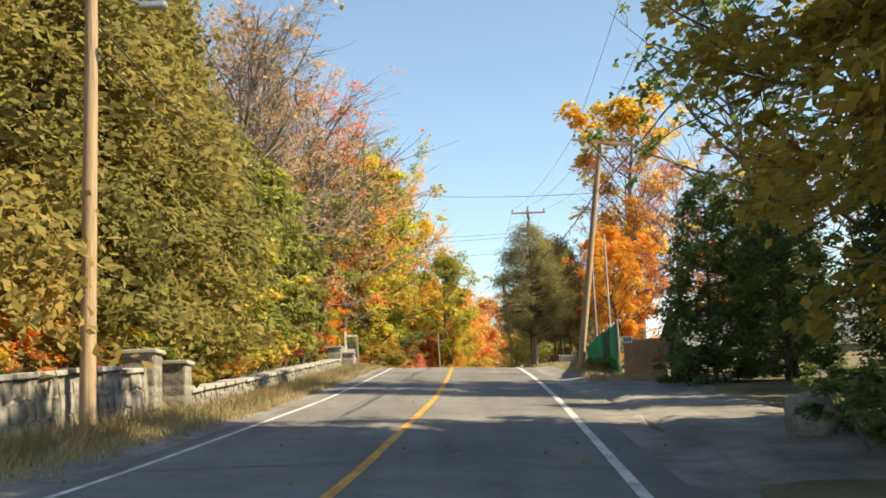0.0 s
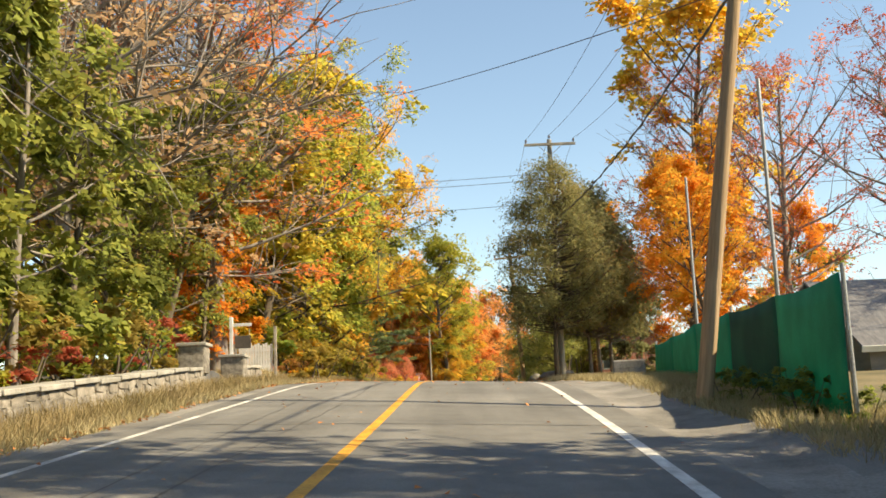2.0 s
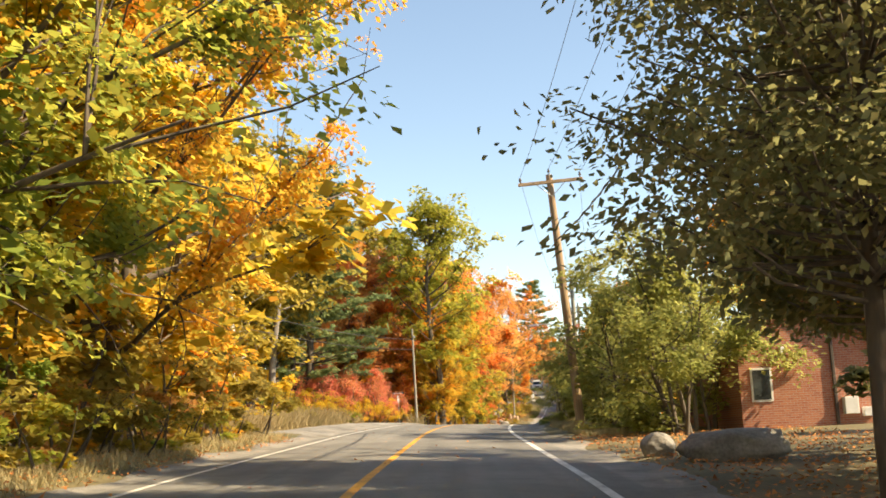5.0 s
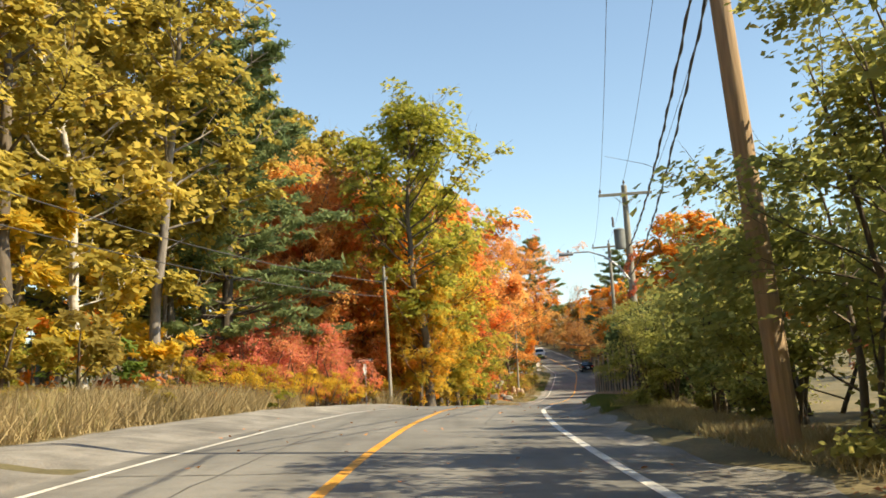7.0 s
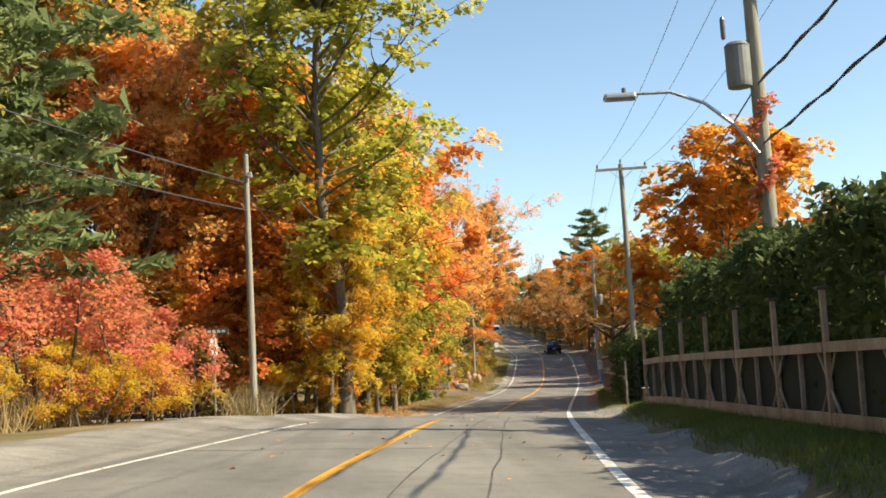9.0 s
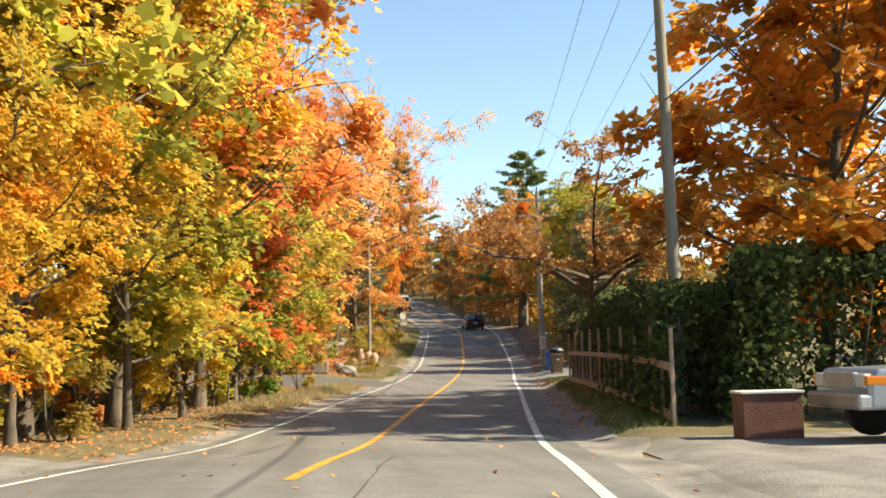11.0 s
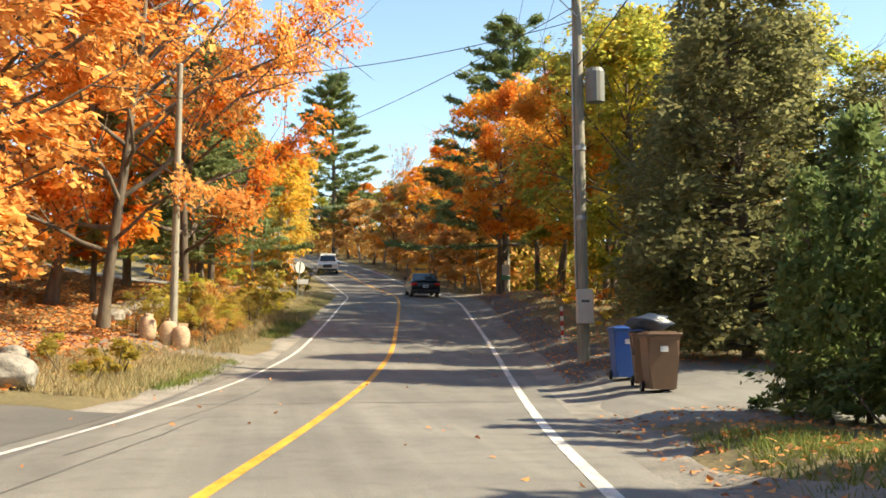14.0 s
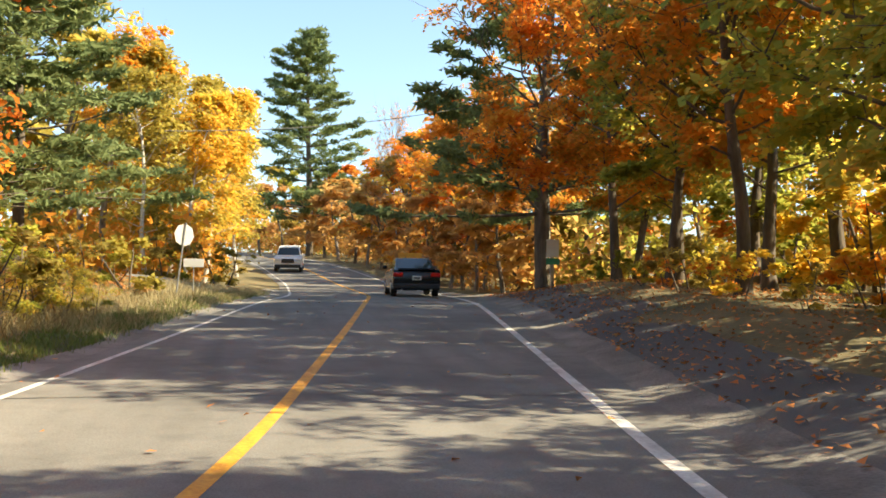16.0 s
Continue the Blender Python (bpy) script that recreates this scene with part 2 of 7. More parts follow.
def box(bm, x0, x1, y0, y1, z0, z1, bevel=0.0, m=None):
    r = bmesh.ops.create_cube(bm, size=1.0)
    vs = r["verts"]
    for v in vs:
        v.co = Vector(((x0 + x1) / 2 + v.co.x * (x1 - x0), (y0 + y1) / 2 + v.co.y * (y1 - y0), (z0 + z1) / 2 + v.co.z * (z1 - z0)))
    if bevel:
        es = list({e for v in vs for e in v.link_edges})
        out = bmesh.ops.bevel(bm, geom=es, offset=bevel, segments=2, affect="EDGES", profile=0.5)
        vs = list({v for f in out["faces"] for v in f.verts} | {v for v in vs if v.is_valid})
    if m is not None:
        for v in vs:
            v.co = m @ v.co
    return bm


def boxed(x0, x1, y0, y1, z0, z1, bevel=0.0, m=None):
    return box(bmesh.new(), x0, x1, y0, y1, z0, z1, bevel, m)


def tube_arrays(paths, sides=6):
    """Tapered tubes along polylines: paths of (points, radii)."""
    V, F, base = [], [], 0
    ang = np.linspace(0, 2 * np.pi, sides, endpoint=False)
    for pts, rad in paths:
        pts, rad = np.asarray(pts, float), np.asarray(rad, float)
        tan = np.gradient(pts, axis=0)
        tan /= np.linalg.norm(tan, axis=1, keepdims=True) + 1e-9
        ref = np.where(np.abs(tan[:, 2:3]) > 0.9, [[1.0, 0, 0]], [[0, 0, 1.0]])
        a = np.cross(tan, ref)
        a /= np.linalg.norm(a, axis=1, keepdims=True) + 1e-9
        b = np.cross(tan, a)
        ring = pts[:, None] + rad[:, None, None] * (np.cos(ang)[None, :, None] * a[:, None] + np.sin(ang)[None, :, None] * b[:, None])
        V.append(ring.reshape(-1, 3))
        n = len(pts)
        i, j = np.meshgrid(np.arange(n - 1), np.arange(sides), indexing="ij")
        q = np.stack([i * sides + j, i * sides + (j + 1) % sides, (i + 1) * sides + (j + 1) % sides, (i + 1) * sides + j], -1).reshape(-1, 4)
        F.append(q + base)
        base += n * sides
    return np.concatenate(V), np.concatenate(F)


def tubes(name, paths, material, sides=6):
    return mesh_from(name, *tube_arrays(paths, sides), material, True)


def turned(bm, profile, sides=16, m=None):
    """A solid of revolution about z from (radius, z) pairs, closed at both ends."""
    rings = []
    for r, z in profile:
        rings.append([bm.verts.new((r * math.cos(2 * math.pi * k / sides), r * math.sin(2 * math.pi * k / sides), z)) for k in range(sides)])
    for a, b in zip(rings, rings[1:]):
        for k in range(sides):
            bm.faces.new((a[k], a[(k + 1) % sides], b[(k + 1) % sides], b[k]))
    bm.faces.new(rings[0][::-1])
    bm.faces.new(rings[-1])
    if m is not None:
        for ring in rings:
            for v in ring:
                v.co = m @ v.co
    return bm


# ---- the road's line and the ground ----
# the yellow line: x, y, z
LINE = np.array([
    (-6.0, -60, -5.3), (-3.4, -20, -2.7), (-2.0, 0, -1.42), (-1.2, 12.2, -0.62), (-0.33, 29.3, 0.78), (0.03, 41.1, 1.84), (0.27, 54.4, 3.0),
    (0.44, 79, 4.15), (0.65, 104.8, 4.85), (0.96, 115, 5.1), (1.73, 127, 5.36), (3.65, 142.3, 5.45), (6.2, 159, 5.08), (6.9, 163.5, 4.83), (7.7, 168, 4.88),
    (8.9, 174.8, 4.98), (11.2, 187.3, 5.14), (13.3, 199.3, 5.24), (15.1, 208.9, 5.55), (16.62, 217.6, 6.1), (18.35, 230, 7.4), (19.7, 240.2, 8.5),
    (20.8, 250, 9.25), (21.1, 271, 11.1), (19.9, 287, 13.3), (18.5, 300, 15.0), (15.4, 318, 17.3), (9, 336, 19.2), (0, 356, 21.2), (-16, 388, 24.0), (-42, 440, 28.0)])
FINE_Y = np.arange(-60, 440.5, 0.5)


def eased(col):
    v = np.interp(FINE_Y, LINE[:, 1], LINE[:, col])
    k = np.hanning(25)
    return np.convolve(np.pad(v, 12, mode="reflect", reflect_type="odd"), k / k.sum(), "valid")


LINE_X, LINE_Z = eased(0), eased(2)
RIGHT, LEFT = 3.3, -2.95          # the white edge lines


def cx(y):
    return np.interp(y, FINE_Y, LINE_X)


def cz(y):
    return np.interp(y, FINE_Y, LINE_Z)


def step(a, b, v):
    u = np.clip((np.asarray(v, float) - a) / (b - a), 0, 1)
    return u * u * (3 - 2 * u)


def rise(y, d):
    """The ground's height over the yellow line at the offset d from it."""
    y, d = np.asarray(y, float), np.asarray(d, float)
    bank = 0.04 * (1 - step(140, 175, y))
    crown = -bank * np.clip(d, -6, 6) - 0.008 * np.minimum(np.abs(d), 4.2)
    wall_zone = 1 - step(66, 72, y)
    left = step(-3.4, -5.0, d) * (0.16 * (1 - wall_zone) + wall_zone * (0.08 - 0.22 * step(19, 26, y))) + step(-5.62, -5.85, d) * 0.5 * wall_zone
    yard = step(196, 208, y) * (1 - step(245, 260, y))
    left = left + yard * step(-5.0, -7.5, d) * 0.55 + step(-8, -40, d) * (1.5 + 2.5 * yard)
    right = step(4.3, 5.4, d) * (0.12 + 0.26 * step(116, 124, y) * (1 - step(146, 151, y)) + 0.28 * step(160, 168, y) * (1 - step(187, 200, y)) - 0.06 * step(195, 210, y)) + step(9, 60, d) * 1.0
    right = right + np.clip((d - 3.7) / 3.3, 0, 1) * (0.55 * step(198, 210, y) + 0.2 * step(216, 228, y)) * (1 - step(240, 256, y))
    far = step(40, 200, np.abs(d)) * 3.0
    bumps = 0.007 * np.sin(y * 0.9 + d * 1.7) * np.sin(d * 0.8 - y * 0.35) * step(4.2, 6, np.abs(d))
    return crown + left + right + far + bumps


def gz(x, y):
    return float(cz(y) + rise(y, x - cx(y)))


def spot(y, d, turn=0.0, lift=0.0, scale=1.0):
    """A pose on the ground, d metres to the right of the yellow line."""
    x = float(cx(y)) + d
    m = pose(x, y, gz(x, y) + lift, 0, 0, turn)
    return m @ Matrix.Diagonal((scale, scale, scale, 1)) if scale != 1.0 else m


def sheet(name, ys, ds, lift, material, extra=None):
    """A strip of surface between offsets ds along the stations ys."""
    Y, D = np.meshgrid(np.asarray(ys, float), np.asarray(ds, float), indexing="ij")
    X, Z = cx(Y) + D, cz(Y) + rise(Y, D) + lift
    if extra is not None:
        Z = Z + extra(Y, D)
    n, k = Y.shape
    i, j = np.meshgrid(np.arange(n - 1), np.arange(k - 1), indexing="ij")
    q = np.stack([i * k + j, i * k + j + 1, (i + 1) * k + j + 1, (i + 1) * k + j], -1).reshape(-1, 4)
    return mesh_from(name, np.stack([X, Y, Z], -1), q, material, True)


offs = np.concatenate([[-2500, -900, -400], np.arange(-220, -40, 12), np.arange(-40, -12, 2.0), np.arange(-12, -4, 0.25), np.arange(-4, 4.1, 1.0),
                       np.arange(4.4, 12, 0.4), np.arange(12, 40, 2.0), np.arange(40, 221, 12), [400, 900, 2500]])
rows_y = np.concatenate([[-60], np.arange(-40, 300, 1.6), np.arange(300, 440, 4.0), [440]])
ground = link("ground", sheet("ground", rows_y, offs, -0.05, GROUND))
tagged(ground, "brown earth with grass and fallen leaves beside the road", "ground", kind="structure")
far_v = [(-2600, 428, 26), (2600, 428, 26), (2600, 3500, 60), (-2600, 3500, 60), (-2600, -60, 2), (2600, -60, 2), (2600, -3000, -20), (-2600, -3000, -20)]
far_ground = link("far_ground", mesh_from("far_ground", far_v, [(0, 1, 2, 3), (5, 4, 7, 6)], GROUND))
tagged(far_ground, "distant wooded ground beyond the road", "ground", kind="structure")
road_y = np.arange(-58, 438, 0.5)
road = link("road", sheet("road", road_y, [-3.35, -2.2, -1.1, 0, 1.1, 2.2, 3.3, 3.9], 0.0, ASPHALT))
tagged(road, "worn grey asphalt two-lane road, cracked", "road", kind="structure")


def strip(name, y0, y1, d, width, material, label, lift=0.005, wob=0.0, n=0.5):
    ys = np.arange(y0, y1 + n * 0.5, n)
    ob = link(name, sheet(name, ys, [d - width / 2, d + width / 2], lift, material))
    return tagged(ob, label, "road marking", kind="structure")


strip("yellow_line", -50, 144.5, 0, 0.14, YELLOW_PAINT, "yellow painted centre line on the asphalt")
strip("yellow_line", 155.5, 430, 0, 0.14, YELLOW_PAINT, "yellow painted centre line on the asphalt")
strip("edge_line", -50, 430, RIGHT, 0.15, WHITE_PAINT, "white painted edge line on the asphalt")
strip("edge_line", -50, 143, LEFT, 0.1, WHITE_PAINT, "white painted edge line on the asphalt")
strip("edge_line", 151, 430, LEFT, 0.1, WHITE_PAINT, "white painted edge line on the asphalt")


# ---- plants ----
def leaf_cards(rng, centres, size, width=0.62, up=0.5, long_axis=None, nor=None, kite=False):
    """A folded leaf at each place: three-cornered, or a kite of four corners."""
    n = len(centres)
    nor = rng.normal(size=(n, 3)) + [0, 0, up] if nor is None else nor
    nor = nor / (np.linalg.norm(nor, axis=1, keepdims=True) + 1e-9)
    tan = rng.normal(size=(n, 3)) if long_axis is None else long_axis + rng.normal(size=(n, 3)) * 0.45
    tan -= nor * (tan * nor).sum(1, keepdims=True)
    tan /= np.linalg.norm(tan, axis=1, keepdims=True) + 1e-9
    side = np.cross(nor, tan)
    s = (size * rng.uniform(0.6, 1.35, n))[:, None]
    w = s * width * 0.5
    lift = nor * s * 0.12
    skew = rng.uniform(-0.3, 0.3, (n, 1))
    if kite:
        v = np.stack([centres - tan * s * 0.5, centres + side * w * 1.2 + tan * s * (0.1 + skew) + lift, centres + tan * s * 0.6, centres - side * w * 1.2 + tan * s * (0.1 - skew) + lift], 1)
        return v.reshape(-1, 3), np.arange(4 * n).reshape(-1, 4)
    v = np.stack([centres - tan * s * 0.55, centres + side * w * 1.25 + tan * s * (0.3 + skew) + lift, centres - side * w * 1.25 + tan * s * (0.3 - skew) - lift], 1)
    return v.reshape(-1, 3), np.arange(3 * n).reshape(-1, 3)


def sprays(rng, segs, weight, leaves, size, radius, per=24, kite=True):
    """Leaves in drooping, level sprays along the twigs, with gaps of shade between them."""
    n = max(1, leaves // per)
    pick = rng.choice(len(segs), n, p=weight / weight.sum())
    f = rng.uniform(0, 1, (n, 1))
    c = segs[pick, 0] * (1 - f) + segs[pick, 1] * f
    out = c * [1, 1, 0]
    out /= np.linalg.norm(out, axis=1, keepdims=True) + 0.3
    nor = out * 0.6 + [0, 0, 0.95] + rng.normal(size=(n, 3)) * 0.3
    nor /= np.linalg.norm(nor, axis=1, keepdims=True)
    a = np.cross(nor, rng.normal(size=(n, 3)))
    a /= np.linalg.norm(a, axis=1, keepdims=True) + 1e-9
    b = np.cross(nor, a)
    r = radius * rng.uniform(0.55, 1.45, (n, 1, 1))
    th, rho = rng.uniform(0, 2 * np.pi, (n, per, 1)), np.sqrt(rng.uniform(0, 1, (n, per, 1)))
    p = c[:, None] + r * rho * (np.cos(th) * a[:, None] + 0.75 * np.sin(th) * b[:, None]) + nor[:, None] * rng.normal(size=(n, per, 1)) * radius * 0.13
    p[:, :, 2:] -= 0.3 * r * rho ** 2
    p = p.reshape(-1, 3)
    p[:, 2] = np.maximum(p[:, 2], 0.15)
    ln = np.repeat(nor, per, 0) + rng.normal(size=(n * per, 3)) * 0.42
    return leaf_cards(rng, p, size, 0.72, 0, np.repeat(out, per, 0) * 0.5 + [0, 0, -0.3], ln, kite)


def bent(rng, start, way, length, n, lift, wob):
    """A branch as a wandering polyline that bends up by lift."""
    pts, p, w = [np.array(start, float)], np.array(start, float), np.array(way, float)
    for k in range(n):
        w = w + rng.normal(size=3) * wob + [0, 0, lift / n]
        w /= np.linalg.norm(w)
        p = p + w * length / n
        pts.append(p)
    return np.array(pts)


def broadleaf(seed, H, spread, base, leaves, size, limbs=26, lean=0.03, twigs=5, peak=0.45, fluff=0.34, stems=1, thin=1.0, level=1.0, even=0.0, per=24, kite=True):
    """Trunk and limbs as tubes, and the places of the leaves."""
    rng = np.random.default_rng(seed)
    paths, tips = [], []
    for s in range(stems):
        off = rng.normal(size=2) * (0.35 if stems > 1 else 0)
        tilt = rng.normal(size=2) * (0.16 if stems > 1 else lean)
        hh = H * (1 if s == 0 else rng.uniform(0.7, 0.95))
        top = bent(rng, (off[0], off[1], -0.3), (tilt[0], tilt[1], 1), hh * 0.95 + 0.3, 12, 0.25, 0.05)
        r0 = 0.013 * hh * thin / (stems ** 0.4) + 0.03
        rad = r0 * np.linspace(1, 0.1, 13) ** 0.85
        rad[0] *= 1.35
        paths.append((top, rad))
        for k in range(max(4, limbs // stems)):
            u = base + (0.97 - base) * ((k + rng.uniform(0, 1)) / max(4, limbs // stems)) ** 0.9
            i = min(11, int(u * 12))
            st = top[i] + (top[i + 1] - top[i]) * (u * 12 - i)
            az = k * 2.4 + rng.uniform(-0.5, 0.5)
            rel = (u - base) / (1 - base)
            shape = math.sin(math.pi * min(1, (0.12 + 0.88 * rel) ** (math.log(0.5) / math.log(0.12 + 0.88 * peak)))) ** 0.7
            ln = spread * (0.25 + 0.75 * shape) * rng.uniform(0.7, 1.15)
            el = (0.25 + 0.75 * rel) * level
            way = (math.cos(az) * math.cos(el), math.sin(az) * math.cos(el), math.sin(el))
            b = bent(rng, st, way, ln, 6, 0.35, 0.12)
            rb = max(0.012, min(rad[i] * 0.5, 0.011 * ln + 0.012))
            paths.append((b, rb * np.linspace(1, 0.2, 7)))
            for q in range(twigs):
                j = rng.integers(2, 6)
                tw = rng.normal(size=3)
                tw = tw / np.linalg.norm(tw) * 0.9 + (b[j + 1] - b[j]) / (np.linalg.norm(b[j + 1] - b[j]) + 1e-6) + [0, 0, 0.15]
                c = bent(rng, b[j], tw / np.linalg.norm(tw), ln * rng.uniform(0.25, 0.5), 3, 0.1, 0.2)
                paths.append((c, rb * 0.35 * np.linspace(1, 0.25, 4)))
                tips.append(c)
            tips.append(b[3:])
    segs = np.concatenate([np.stack([t[:-1], t[1:]], 1) for t in tips])
    weight = np.repeat(rng.gamma(0.8, 1.0, len(tips)), [len(t) - 1 for t in tips]) + 0.08 + even
    fine = [p for p in paths if p[1][0] < 0.035]
    return joined(tube_arrays([p for p in paths if p[1][0] >= 0.035], 5), tube_arrays(fine, 3)), sprays(rng, segs, weight, leaves, size, fluff * 1.75, per, kite)


def spreading(seed, H, fork, leaves, size):
    """A short trunk that forks into long, crooked, nearly level limbs with thin foliage at their ends."""
    rng = np.random.default_rng(seed)
    trunk = bent(rng, (0, 0, -0.3), (0.05, 0.02, 1), H * fork + 0.3, 6, 0.0, 0.05)
    paths, tips = [(trunk, np.linspace(0.22, 0.15, 7))], []
    for k in range(8):
        az, el = k * 2 * np.pi / 8 + rng.uniform(-0.25, 0.25), (0.12, 0.6, 0.32, 0.85)[k % 4]
        ln = H * rng.uniform(0.8, 1.0)
        limb = bent(rng, trunk[-1 - k % 2], (math.cos(az) * math.cos(el), math.sin(az) * math.cos(el), math.sin(el)), ln, 9, -0.12, 0.15)
        rad = 0.09 * np.linspace(1, 0.12, 10) ** 0.9
        paths.append((limb, rad))
        for q in range(11):
            i = 2 + q * 7 // 11
            way = (limb[i + 1] - limb[i]) / (np.linalg.norm(limb[i + 1] - limb[i]) + 1e-6) + rng.normal(size=3) * [0.8, 0.8, 0.45] + [0, 0, 0.2]
            br = bent(rng, limb[i], way / np.linalg.norm(way), ln * rng.uniform(0.25, 0.45), 5, 0.1, 0.16)
            paths.append((br, max(0.012, rad[i] * 0.4) * np.linspace(1, 0.25, 6)))
            for _ in range(4):
                j = rng.integers(1, 5)
                way = rng.normal(size=3) * [1, 1, 0.5] + (br[j + 1] - br[j]) * 2
                tw = bent(rng, br[j], way / np.linalg.norm(way), rng.uniform(0.5, 1.1), 3, 0.1, 0.2)
                paths.append((tw, [0.009, 0.007, 0.005, 0.004]))
                tips.append(tw)
            tips.append(br[2:])
    segs = np.concatenate([np.stack([t[:-1], t[1:]], 1) for t in tips])
    weight = np.repeat(rng.gamma(0.9, 1.0, len(tips)), [len(t) - 1 for t in tips]) + 0.15
    thick = [p for p in paths if p[1][0] >= 0.03]
    return joined(tube_arrays(thick, 7), tube_arrays([p for p in paths if p[1][0] < 0.03], 3)), sprays(rng, segs, weight, leaves, size, 0.36, 18)


def joined(a, b):
    return np.concatenate([a[0], b[0]]), np.concatenate([a[1], b[1] + len(a[0])])


def conifer(seed, H, radius, leaves, size, kind, foot=0.08):
    """Cedars: a dense ragged cone of hanging sprays. Pines: tiers of level limbs with tufts."""
    rng = np.random.default_rng(seed)
    trunk = bent(rng, (0, 0, -0.3), (0, 0, 1), H + 0.2, 10, 0.1, 0.015)
    paths = [(trunk, (0.009 * H + 0.03 if kind == "cedar" else 0.014 * H + 0.04) * np.linspace(1, 0.08, 11))]
    cs, ax = [], []
    if kind == "cedar":
        n = int(60 + 26 * H)
        lobe = rng.uniform(0.72, 1.15, 9)
        for q in range(n):
            u = (q + rng.uniform(0, 1)) / n
            az = rng.uniform(0, 2 * np.pi)
            prof = radius * np.clip(1.06 - u, 0.04, 1) ** 0.6 * np.clip(0.66 + u * 1.7, 0, 1) * lobe[int(az / 2 / np.pi * 9) % 9] * rng.uniform(0.7, 1.08)
            z1 = foot * H + u * H * (1.0 - foot)
            st = (trunk[min(10, int(z1 / H * 10))] * [1, 1, 0]) + [0, 0, max(0.3, z1 - 0.35 * prof)]
            end = np.array([prof * math.cos(az), prof * math.sin(az), z1 + rng.uniform(-0.1, 0.25)])
            mid = st * 0.45 + end * 0.55 + [0, 0, -0.12 * prof]
            paths.append((np.array([st, mid, end]), (0.012 * prof + 0.008) * np.array([1, 0.6, 0.25])))
            for k in range(4):
                f0, f1 = sorted(rng.uniform(0.35, 1.02, 2))
                side = rng.normal(size=3) * [0.3, 0.3, 0.22] * (0.25 + 0.3 * prof)
                cs.append((mid * (1 - f0) + end * f0, mid * (1 - f1) + end * f1 + side, prof))
            cs.append((mid, end, prof))
        seg = np.array([(*p, *q) for p, q, _ in cs])
        wt = np.array([r + 0.25 for _, _, r in cs]) * rng.gamma(2.0, 0.5, len(cs))
        per = 16
        n = leaves // per
        k = rng.choice(len(seg), n, p=wt / wt.sum())
        f = rng.uniform(0.1, 1, (n, 1))
        along = seg[k, 3:] - seg[k, :3]
        mid = seg[k, :3] + along * f
        along /= np.linalg.norm(along, axis=1, keepdims=True) + 1e-6
        out = mid * [1, 1, 0]
        out /= np.linalg.norm(out, axis=1, keepdims=True) + 0.2
        nor = out * 0.5 + rng.normal(size=(n, 3)) * 0.55 + [0, 0, 0.35]
        droop = along * 0.6 + out * 0.3 + [0, 0, -0.55]
        cs = np.repeat(mid, per, 0) + np.repeat(droop, per, 0) * rng.uniform(-0.3, 0.6, (n * per, 1)) * (0.5 + radius / 6) + np.clip(rng.normal(size=(n * per, 3)), -1.6, 1.6) * 0.11 * (0.6 + radius / 4)
        cs[:, 2] = np.maximum(cs[:, 2], 0.2)
        return tube_arrays(paths, 4), leaf_cards(rng, cs, size, 0.5, 0, np.repeat(droop, per, 0), np.repeat(nor, per, 0) + rng.normal(size=(n * per, 3)) * 0.3, True)
    tiers = int(H * 0.95)
    segs = []
    for t in range(tiers):
        u = 0.16 + 0.82 * (t + rng.uniform(-0.2, 0.2)) / tiers
        for k in range(6 if u < 0.85 else 4):
            az = k * 2 * np.pi / 6 + t * 0.7 + rng.uniform(-0.3, 0.3)
            ln = radius * (1.05 - u) ** 0.7 * rng.uniform(0.6, 1.2) + 0.35
            st = trunk[min(10, int(u * 10))] * [1, 1, 0] + [0, 0, u * H]
            el = -0.05 + 0.45 * u
            b = bent(rng, st, (math.cos(az) * math.cos(el), math.sin(az) * math.cos(el), math.sin(el)), ln, 5, 0.22, 0.07)
            paths.append((b, (0.012 * ln + 0.008) * np.linspace(1, 0.2, 6)))
            segs.append(np.stack([b[4], b[5]]))
            for i in range(2, 6):
                for side in (-1, 1):
                    w = np.array([-math.sin(az) * side * 0.8 + math.cos(az) * 0.6, math.cos(az) * side * 0.8 + math.sin(az) * 0.6, 0.12])
                    segs.append(np.stack([b[i] - w * 0.1, b[i] + w * (0.14 * ln + 0.15) * rng.uniform(0.6, 1.2)]))
    segs = np.array(segs)
    per = 20
    n = leaves // per
    k = rng.integers(0, len(segs), n)
    f = rng.uniform(0, 1, (n, 1))
    mid = segs[k, 0] * (1 - f) + segs[k, 1] * f
    way = segs[k, 1] - segs[k, 0]
    way = way / (np.linalg.norm(way, axis=1, keepdims=True) + 1e-6) + [0, 0, 0.35]
    cs = np.repeat(mid, per, 0) + rng.normal(size=(n * per, 3)) * [0.15, 0.15, 0.07]
    cs[:, 2] = np.maximum(cs[:, 2], 0.2)
    axis = np.repeat(way, per, 0) + rng.normal(size=(n * per, 3)) * 0.35
    return tube_arrays(paths, 4), leaf_cards(rng, cs, size, 0.14, 0.9, axis)


KIND = {}


def kind_of(key, arrays, bark):
    wood, leaves = arrays
    KIND[key] = (mesh_from(key + "_wood", *wood, bark, True), mesh_from(key + "_leaves", *leaves, GREEN))


